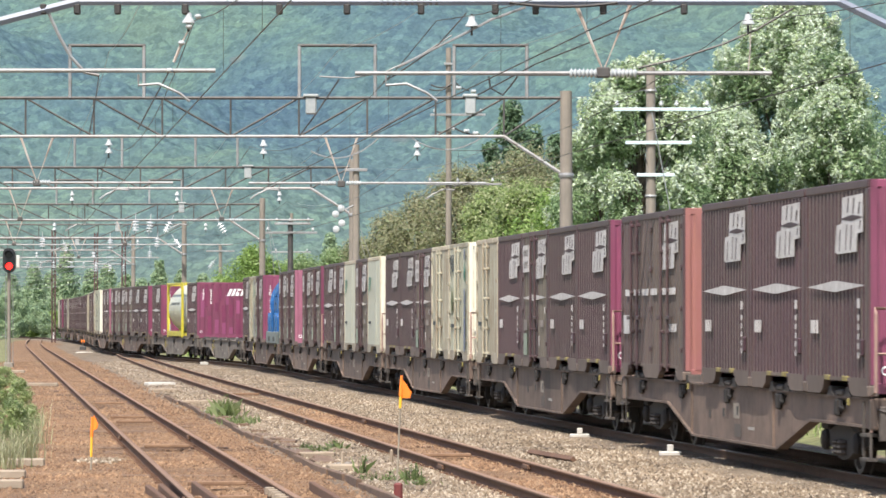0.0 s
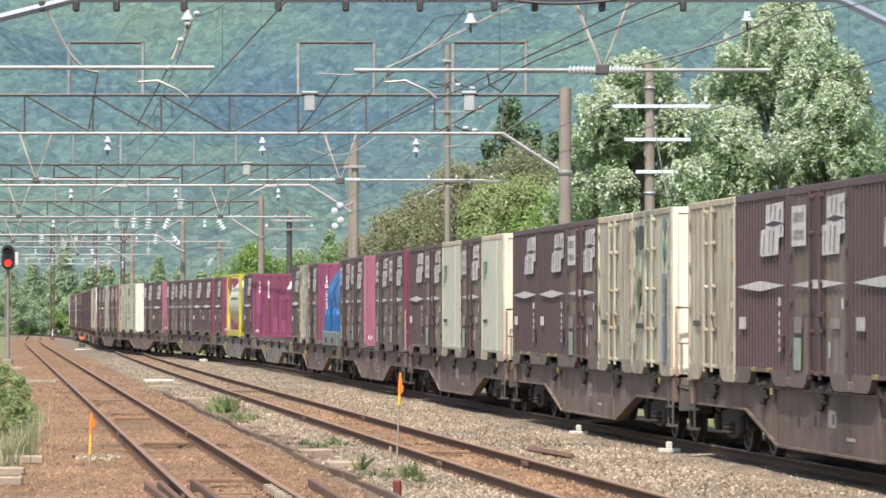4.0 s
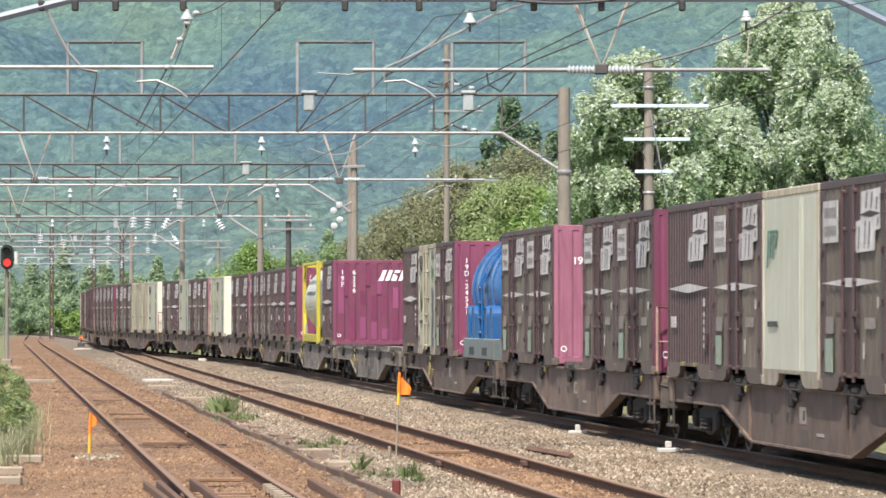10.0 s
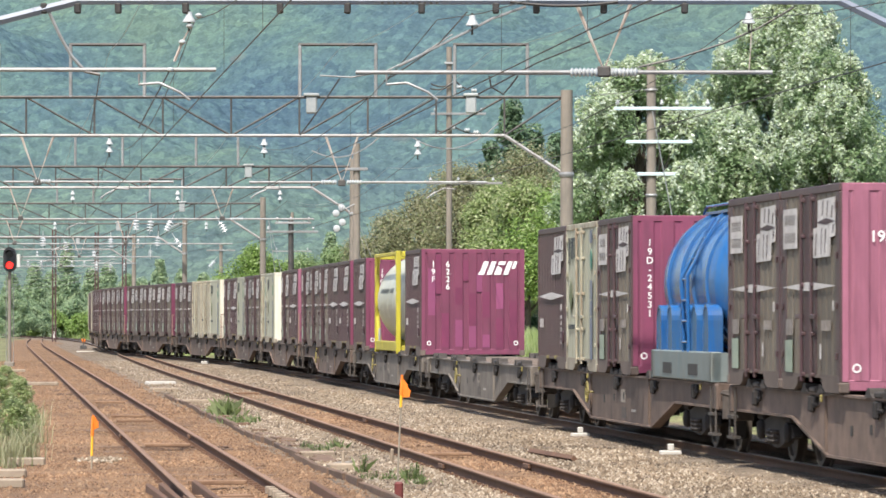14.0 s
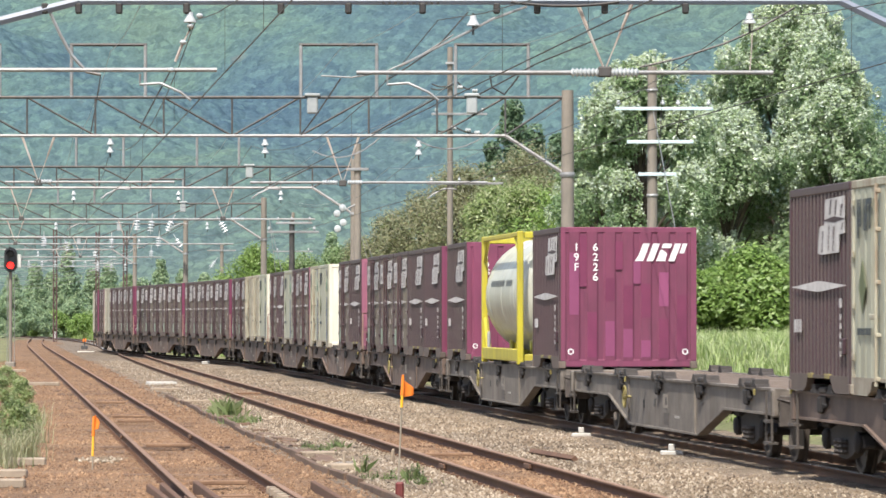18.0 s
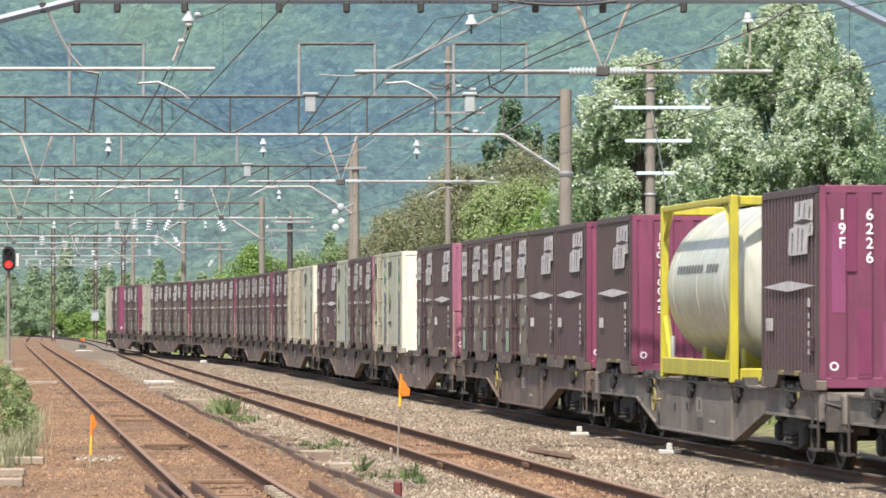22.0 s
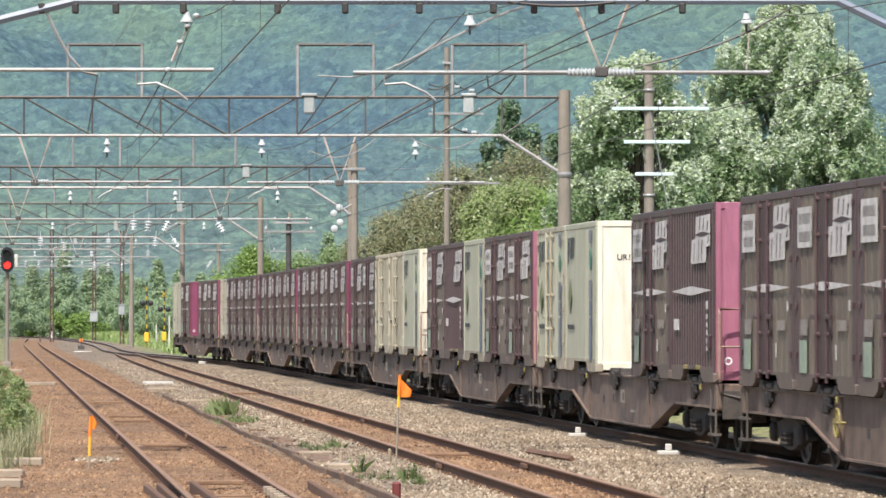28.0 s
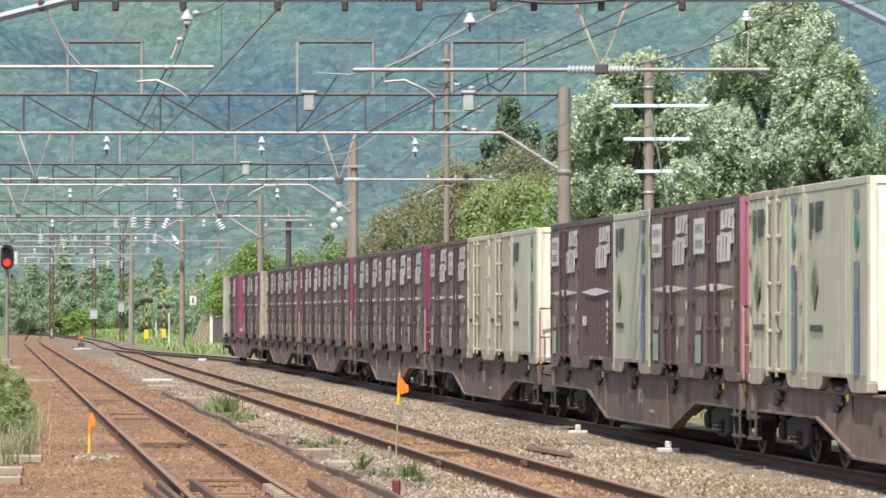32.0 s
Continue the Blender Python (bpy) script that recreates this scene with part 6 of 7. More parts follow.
def flag(px, py, height, name_label, size=1.0, lean=0.02, taped=0.68, wrapped=0.86):
    b = ground_at(px, py)
    f = thing("marker_flag", name_label, "flag", "orange marker flags", at=b)
    part("stake", Mesh().tube([(0, 0, -0.1), (lean, 0, height)], 0.011, 8), surface("grey_stake", (0.3, 0.26, 0.2), None, 5.0, 0.7), f, smooth=True)
    part("tape", Mesh().tube([(lean * taped, 0, height * taped), (lean * wrapped, 0, height * wrapped)], 0.017, 8), orange_paint, f, "yellow-orange taped band", smooth=True)
    part("sleeve", Mesh().tube([(lean * wrapped, 0, height * wrapped), (lean * 1.01, 0, height * 1.01)], [0.024, 0.015], 8), orange_cloth, f, "orange cloth wrapped round the stake", smooth=True)
    vs, fs = [], []
    n = 8
    for i in range(n + 1):
        u = i / n
        x = 0.15 * u * size
        wav = 0.02 * math.sin(u * 6.0) * u
        half = 0.1 * (1 - u * 0.7)
        vs += [(x, wav, 0.02 + half - 0.03 * u), (x, wav + 0.004, -half - 0.03 * u), (x, wav + 0.004, 0.02 + half - 0.03 * u), (x, wav, -half - 0.03 * u)]
    for i in range(n):
        a = 4 * i
        fs += [(a, a + 4, a + 7, a + 3), (a + 2, a + 1, a + 5, a + 6)]
    cl = part("cloth", Mesh().add(vs, fs), orange_cloth, f, "fluttering orange pennant", at=(lean * 0.9, 0, height * 0.89), smooth=True)
    return f, cl


FLAG1, CLOTH1 = flag(701, 880, 1.42, "thin stake with an orange pennant between the tracks", 1.0, 0.065, 0.74, 0.84)
FLAG2, CLOTH2 = flag(161, 838, 0.76, "short stake with an orange pennant in the ballast", 0.6, 0.02, 0.3, 0.66)


def block(name, px, py, w, d, h, mat, label, category, turn=0.0, lift=0.0):
    b = ground_at(px, py)
    ob = part(name, Mesh().box(-w / 2, w / 2, -d / 2, d / 2, 0, h, c=min(0.02, h / 3)), mat, at=pose(b.x, b.y, GROUND + 0.03 + lift, 0, 0, turn))
    return tagged(ob, label, category)


brown_plank = surface("rust_stained_plank", (0.26, 0.155, 0.09), (0.17, 0.095, 0.055), 4.0, 0.85, dirt=(0.10, 0.055, 0.033), dirt_amount=0.6, streak=False, bump_d=0.004)
tan_concrete = surface("tan_concrete", (0.36, 0.29, 0.21), (0.28, 0.22, 0.16), 5.0, 0.85, dirt=(0.18, 0.12, 0.08), dirt_amount=0.5, streak=False, bump_d=0.003)


def clutter():
    lean = math.degrees(LEAN)
    # edging boards and half-buried trough lids between the first and second track
    tr = thing("cable_trough", "weathered edging boards and sunken lids of a cable trough", "cable trough", kind="structure")
    rng = random.Random(5)
    for i in range(34):
        y = 43 + i * 2.02
        p = off(4.40 + 0.05 * math.sin(y * 0.4), y)
        part("edging_board", Mesh().box(-0.035, 0.035, -1.0, 1.0, -0.1, 0.02, c=0.008), dark_wood, tr, at=pose(p.x, y, GROUND + 0.115 + rng.uniform(-0.02, 0.015), rng.uniform(-0.6, 0.6), rng.uniform(-6, 6), lean + rng.uniform(-0.8, 0.8)))
    for i in range(30):
        y = 60 + i * 1.35
        p = off(4.72 + rng.uniform(-0.08, 0.12), y)
        part("lid", Mesh().box(-0.14, 0.14, -0.42, 0.42, -0.05, 0.03, c=0.012), dark_wood if i % 5 else concrete, tr, at=pose(p.x, y, GROUND + 0.035 + rng.uniform(-0.02, 0.03), rng.uniform(-3, 3), rng.uniform(-10, 10), lean + rng.uniform(-9, 9)))
    # the near end of a turnout in the first track: wing rail, check rail, slide chairs and boards
    for px0, py0, px1, py1, h in ((344, 856, 392, 892, 0.0), (552, 856, 612, 892, -0.05), (262, 862, 300, 892, -0.06), (285, 860, 322, 892, -0.06)):
        a, b = ground_at(px0, py0, h - 0.03), ground_at(px1, py1, h - 0.03)
        part("turnout_rail", Mesh().box(-0.035, 0.035, 0, (b - a).length, -0.12, 0.03, c=0.01), rail_rust, track1, at=Matrix.Translation(a) @ (b - a).to_track_quat("Y", "Z").to_matrix().to_4x4())
    for i in range(9):
        p = off(O1 + 0.50, 44.2 + i * 0.62)
        part("slide_chair", Mesh().box(-0.07, 0.05, -0.05, 0.05, -0.12, -0.03, c=0.01), plank_wood, track1, at=pose(p.x, p.y, 0, 0, 0, lean))
    for i in range(5):
        p = off(O1 - 0.1, 45.0 + i * 0.75)
        part("board", Mesh().box(-0.32, 0.32, -0.11, 0.11, -0.03, 0.02, c=0.008), brown_plank, track1, at=pose(p.x, p.y, -0.1, 0, 0, lean + 20 * (-1) ** i))
    for i, (px, py, w, d, tn) in enumerate(((283, 684, 0.85, 0.7, 8), (290, 696, 0.75, 0.4, 12), (345, 718, 0.8, 0.2, 5), (560, 815, 0.5, 0.25, 20), (606, 838, 0.4, 0.3, 8))):
        block("concrete_slab", px, py, w, d, 0.1, pale_concrete if i == 0 else tan_concrete, "pale concrete cover slab lying on the ballast", "slab", lean + tn)
    for px, py, w in ((65, 686, 1.3), (35, 830, 0.7), (12, 852, 0.5), (10, 870, 0.45), (30, 662, 0.6)):
        block("timber", px, py, w, 0.22, 0.12, plank_wood, "weathered timber lying beside the first track", "timber", lean - 4)
    for px, py in ((1026, 781), (1186, 814)):
        b = ground_at(px, py)
        m = thing("survey_marker", "white survey marker block beside the rail", "marker", "survey markers", at=pose(b.x, b.y, GROUND + 0.06, 0, 0, lean))
        part("base", Mesh().box(-0.16, 0.16, -0.1, 0.1, 0, 0.07, c=0.015), pale_concrete, m)
        part("stud", Mesh().box(-0.045, 0.045, -0.045, 0.045, 0.07, 0.17, c=0.012), pale_concrete, m)
    block("marker_box", 705, 893, 0.1, 0.1, 0.22, red_box, "rust-red box at the foot of the flag stake", "box")
    for px, py in ((607, 830), (693, 826), (645, 842)):
        block("stub_post", px, py, 0.05, 0.05, 0.22, tan_concrete, "short grey post beside the cable trough", "post")
    # loose rail and spare timbers
    b0, b1 = ground_at(938, 812), ground_at(1015, 826)
    tagged(part("loose_rail", Mesh().tube([b0 + Vector((0, 0, 0.1)), b1 + Vector((0, 0, 0.1))], 0.05, 4), rail_rust), "short rusty rail lying on the ballast", "rail")
    for i, o in enumerate((O1, O1, O1, O1, O1, O2, O2)):
        y = (51.5, 66.5, 82.0, 86.0, 100.0, 62.0, 112.0)[i]
        p = off(o, y)
        tagged(part("crossing_board", Mesh().box(-0.35, 0.35, -0.09, 0.09, 0, 0.05, c=0.01), brown_plank, at=pose(p.x, p.y, -0.1, 0, 0, lean)), "brown timber board between the rails", "board", "boards between the rails")
    # fishplates at the rail joints
    for o, ys, t in ((O1, (46.5, 71.0), track1), (O2, (57.0, 82.0), track2)):
        for y in ys:
            for sd in (-0.566, 0.566):
                p = off(o + sd, y)
                part("fishplate", Mesh().box(-0.055, 0.055, -0.3, 0.3, -0.1, -0.035, c=0.01), rail_rust, t, at=pose(p.x, p.y, 0, 0, 0, lean))
    # level crossing and relay cabinets beyond the turnout
    stripe = [surface("yellow_stripe", (0.48, 0.35, 0.05), None, 4.0, 0.6), black_plastic]
    for px, yy, z1 in ((263, 300.0, 4.4), (294, 315.0, 4.0)):
        x = (px - 784) / F_LEN * yy
        c = thing("crossing_signal", "black and yellow striped level crossing post", "crossing signal", "level crossing signals")
        n = 14
        for i in range(n):
            part("band", Mesh().tube([(x, yy, GROUND + (z1 - GROUND) * i / n), (x, yy, GROUND + (z1 - GROUND) * (i + 1) / n)], 0.055, 8), stripe[i % 2], c)
        if px > 280:
            part("crossbuck", Mesh().tube([(x - 0.2, yy - 0.08, z1 - 0.6), (x + 0.2, yy - 0.08, z1 - 0.2)], 0.04, 4).tube([(x + 0.2, yy - 0.08, z1 - 0.6), (x - 0.2, yy - 0.08, z1 - 0.2)], 0.04, 4), stripe[0], c, "yellow crossbuck")
        for sx in (-0.28, 0.28):
            part("lamp_disc", Mesh().lathe([(0.05, -0.05), (0.2, 0), (0.19, 0.04)], (x + sx, yy - 0.12, z1 - 1.5), 16, axis="y"), black_plastic, c)
        part("drive_box", Mesh().box(x - 0.15, x + 0.15, yy - 0.25, yy + 0.15, 0.2, 0.85, c=0.03), orange_paint, c, "orange barrier drive box")
    for px, yy, z1 in ((233, 310.0, 2.8), (303, 300.0, 2.0), (280, 330.0, 2.4)):
        x = (px - 784) / F_LEN * yy
        tagged(part("white_post", Mesh().tube([(x, yy, GROUND), (x, yy, z1)], 0.06, 8), pale_paint), "white post near the level crossing", "post", "white posts")
    x, yy = (345 - 784) / F_LEN * 262, 262
    sg = thing("lineside_sign", "small white lineside sign with a dark mark on a post", "sign")
    part("board", Mesh().box(x - 0.2, x + 0.2, yy - 0.02, yy + 0.02, 2.5, 3.05, c=0.01), pale_paint, sg)
    part("mark", Mesh().box(x - 0.05, x + 0.05, yy - 0.03, yy - 0.022, 2.62, 2.92), dark_letter, sg)
    part("post", Mesh().tube([(x, yy + 0.05, GROUND), (x, yy + 0.05, 3.0)], 0.03, 8), galv, sg)
    # shed and leaning timbers behind the tail of the train
    yy = 285.0
    x = (388 - 784) / F_LEN * yy
    sh = thing("lineside_shed", "small pale lineside shed with a flat roof", "shed")
    part("wall", Mesh().box(x - 0.5, x + 1.2, yy, yy + 2.0, GROUND, 2.1, c=0.02), pale_paint, sh)
    part("roof", Mesh().box(x - 0.75, x + 1.4, yy - 0.2, yy + 2.2, 2.1, 2.25, c=0.02), truss_pale, sh)
    part("door", Mesh().box(x - 0.3, x + 0.4, yy - 0.03, yy - 0.004, GROUND, 1.7, c=0.01), truss_paint, sh)
    for i in range(6):
        a = x - 1.7 + 0.17 * i
        tagged(part("leaning_timber", Mesh().tube([(a, yy, GROUND), (a + 0.75, yy + 0.3, 1.9)], 0.06, 5), plank_wood), "weathered timber leaning beside the shed", "timber", "leaning timbers")
    # markers at the far turnout
    for px, py, mat, h, lb in ((52, 598, pale_paint, 0.9, "white clearance post at the far curve"), (95, 602, pale_paint, 0.75, "white clearance post at the far curve")):
        b = ground_at(px, py)
        tagged(part("clearance_post", Mesh().tube([b, b + Vector((0, 0, h))], 0.08, 8), mat), lb, "post", "clearance posts")
    b = ground_at(147, 621)
    sw = thing("point_machine", "orange point indicator beside the turnout", "point indicator", at=b)
    part("stand", Mesh().box(-0.2, 0.2, -0.2, 0.2, 0, 0.3, c=0.03).tube([(0, 0, 0.3), (0, 0, 0.8)], 0.04, 8), truss_paint, sw)
    part("target", Mesh().lathe([(0.05, -0.03), (0.13, 0.0), (0.05, 0.03)], (0, 0, 0.62), 14, axis="y"), orange_cloth, sw, "orange disc")
    block("white_plate", 150, 626, 1.0, 0.6, 0.08, pale_concrete, "pale plate beside the far turnout", "plate")
    block("white_plate", 362, 648, 0.35, 0.2, 0.16, pale_concrete, "pale block beside the main track", "plate")


clutter()


# ---- vegetation and distance ----
def leaf_cloud(rng, centres, radii, count, size, droop=0.3, lo=0.55, hi=1.08, lift=0.0, tall=0.85):
    """Corner points and faces of many small leaves that fill uneven clumps."""
    centres, radii = np.asarray(centres, float), np.asarray(radii, float)
    w = radii ** 2
    pick = rng.choice(len(centres), count, p=w / w.sum())
    d = rng.normal(size=(count, 3))
    d[:, 2] += lift
    d /= np.linalg.norm(d, axis=1)[:, None]
    rad = radii[pick] * rng.uniform(lo, hi, count) ** 0.6
    p = centres[pick] + d * rad[:, None] * np.array([1, 1, tall])
    out = d * 0.7 + rng.normal(size=(count, 3)) * 0.42
    out[:, 2] += 0.65
    out /= np.linalg.norm(out, axis=1)[:, None]
    side = np.cross(out, rng.normal(size=(count, 3)))
    side /= np.linalg.norm(side, axis=1)[:, None] + 1e-9
    up = np.cross(side, out)
    s = (size * rng.uniform(0.6, 1.4, count))[:, None]
    a = p - side * s * 0.5
    b = p + up * s * 0.28 - out * s * 0.1
    c = p + side * s * 0.6 - out * s * droop * 0.4
    e = p - up * s * 0.28 - out * s * 0.1
    vs = np.stack([a, b, c, e], 1).reshape(-1, 3)
    fs = np.arange(count * 4).reshape(-1, 4)
    return vs, fs


def clumps(rng, base, height, spread, n, r, power=0.8):
    """Clump centres in an uneven crown over base."""
    cs, rs = [], []
    for i in range(n):
        u = rng.uniform(0.12, 1.0) ** power
        prof = math.sin(math.pi * min(1, 0.16 + 0.84 * u) ** 0.8) ** 0.7
        a = rng.uniform(0, 2 * math.pi)
        q = spread * prof * rng.uniform(0.35, 1.0) ** 0.5
        cs.append((base[0] + q * math.cos(a), base[1] + q * math.sin(a), base[2] + height * (0.1 + 0.86 * u)))
        rs.append(r * rng.uniform(0.6, 1.25))
    return cs, rs


SWAYING = []


def tree(x, y, z, height, spread, n, r, leaves, size, mat, label, seed, name="tree", sway=False):
    rng = np.random.default_rng(seed)
    t = thing(name, label, "tree", "trees beside the line")
    cs, rs = clumps(rng, (x, y, z + height * 0.08), height * 0.92, spread, n, r)
    limb = Mesh()
    top = Vector((x, y, z + height * 0.8))
    limb.tube([(x, y, z - 0.4), (x + 0.1, y, z + height * 0.3), (x - 0.1, y, z + height * 0.55), top], [height * 0.022, height * 0.017, height * 0.011, 0.03], 10)
    for c in cs[:: max(1, len(cs) // 26)]:
        s = Vector((x, y, z + max(height * 0.12, (c[2] - z) * 0.6)))
        mid = s.lerp(Vector(c), 0.5) + Vector((0, 0, 0.15))
        limb.tube([s, mid, c], [height * 0.008, height * 0.005, 0.015], 6)
    part("trunk", limb, bark, t, smooth=True)
    if not sway:
        vs, fs = leaf_cloud(rng, cs, rs, leaves, size, lo=0.4, hi=1.5)
        part("crown", fast_mesh("crown", vs, fs, mat), None, t)
        return t
    # a crown in boughs that sway one by one
    ids = np.array([int((math.atan2(c[1] - y, c[0] - x) + math.pi) / (2 * math.pi) * 3.999) + 4 * (c[2] > z + height * 0.55) for c in cs])
    for k in range(8):
        sub = [i for i in range(len(cs)) if ids[i] == k]
        if not sub:
            continue
        mid = np.mean([cs[i] for i in sub], 0) * 0.5 + np.array([x, y, z + height * 0.35]) * 0.5
        vs, fs = leaf_cloud(rng, [cs[i] for i in sub], [rs[i] for i in sub], int(leaves * 0.50 * len(sub) / len(cs)), size, hi=0.95)
        bough = part("bough", fast_mesh("bough", vs - mid, fs, mat), None, t, at=tuple(mid))
        # pale sprays gather on each clump's sunward upper side, sunlight given as colour
        tips = []
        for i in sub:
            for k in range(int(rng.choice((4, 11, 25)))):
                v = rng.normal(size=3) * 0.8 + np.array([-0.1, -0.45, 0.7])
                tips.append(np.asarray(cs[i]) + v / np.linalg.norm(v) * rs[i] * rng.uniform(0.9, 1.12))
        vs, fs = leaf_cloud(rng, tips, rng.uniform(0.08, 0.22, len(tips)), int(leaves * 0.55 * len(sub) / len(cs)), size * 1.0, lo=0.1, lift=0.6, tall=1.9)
        part("leaf_sprays", fast_mesh("leaf_sprays", vs - mid, fs, leaf_spray), None, bough, "silvery leaf undersides with sunlit paleness in their colour")
        SWAYING.append(bough)
    return t


def conifer(x, y, z, height, spread, leaves, size, mat, label, seed):
    rng = np.random.default_rng(seed)
    t = thing("conifer", label, "tree", "conifers beside the line")
    part("trunk", Mesh().tube([(x, y, z - 0.3), (x, y, z + height * 0.97)], [height * 0.018, 0.02], 8), bark, t)
    cs, rs = [], []
    for i in range(70):
        u = rng.uniform(0, 1) ** 0.8
        a = rng.uniform(0, 6.28)
        q = spread * (1 - u) * rng.uniform(0.45, 1.0)
        cs.append((x + q * math.cos(a), y + q * math.sin(a), z + height * (0.1 + 0.88 * u) - q * 0.3))
        rs.append(spread * (0.2 + 0.2 * (1 - u)))
    vs, fs = leaf_cloud(rng, cs, rs, leaves, size, 0.6)
    part("crown", fast_mesh("crown", vs, fs, mat), None, t)


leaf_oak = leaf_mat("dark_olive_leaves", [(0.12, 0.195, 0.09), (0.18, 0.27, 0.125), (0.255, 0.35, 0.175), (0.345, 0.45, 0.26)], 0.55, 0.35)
# silvery undersides, made paler still by sunlight put into the colour
leaf_spray = leaf_mat("sunlit_silvery_undersides", [(0.33, 0.42, 0.21), (0.44, 0.52, 0.31), (0.52, 0.60, 0.43), (0.60, 0.67, 0.55), (0.70, 0.75, 0.68)], 0.45, 0.3)
leaf_green = leaf_mat("fresh_green_leaves", [(0.12, 0.20, 0.04), (0.17, 0.27, 0.06), (0.22, 0.33, 0.085), (0.30, 0.39, 0.14)], 0.45)
leaf_brown = leaf_mat("dull_olive_leaves", [(0.19, 0.205, 0.11), (0.25, 0.26, 0.14), (0.33, 0.30, 0.19), (0.23, 0.29, 0.13)], 0.5)
leaf_dark = leaf_mat("dark_conifer_needles", [(0.095, 0.16, 0.095), (0.135, 0.215, 0.12), (0.185, 0.28, 0.15)], 0.5)
leaf_mid = leaf_mat("mid_green_leaves", [(0.14, 0.215, 0.08), (0.19, 0.275, 0.105), (0.25, 0.335, 0.145), (0.36, 0.43, 0.24)], 0.45)
# leaves of distant trees, with the paleness of haze mixed into the colour
leaf_far = leaf_mat("haze_tinted_far_leaves", [(0.18, 0.265, 0.165), (0.25, 0.345, 0.205), (0.32, 0.42, 0.25), (0.41, 0.50, 0.29)], 0.5)
leaf_shrub = leaf_mat("soft_shrub_leaves", [(0.18, 0.25, 0.085), (0.25, 0.33, 0.12), (0.34, 0.41, 0.18), (0.46, 0.47, 0.29)], 0.5)
pale_grass = leaf_mat("pale_dry_grass", [(0.24, 0.27, 0.12), (0.34, 0.34, 0.19), (0.42, 0.40, 0.26)], 0.45)
weed_leaf = leaf_mat("weed_leaves", [(0.09, 0.13, 0.045), (0.13, 0.18, 0.06), (0.20, 0.25, 0.10)], 0.35)
weed_grass = leaf_mat("weed_grass_blades", [(0.13, 0.18, 0.06), (0.19, 0.24, 0.09), (0.28, 0.31, 0.15)], 0.4)
tuft_mat = leaf_mat("bright_reed_blades", [(0.24, 0.34, 0.10), (0.33, 0.43, 0.15), (0.42, 0.50, 0.22), (0.55, 0.58, 0.36)], 0.5)
grass_mat = leaf_mat("grass_blades", [(0.20, 0.29, 0.08), (0.27, 0.37, 0.11), (0.34, 0.43, 0.16), (0.46, 0.50, 0.27)], 0.5)


def px_at(px, y):
    return (px - 784.0) / F_LEN * y


def z_at(py, y):
    return EYE_Z + (563.0 - py) / F_LEN * y


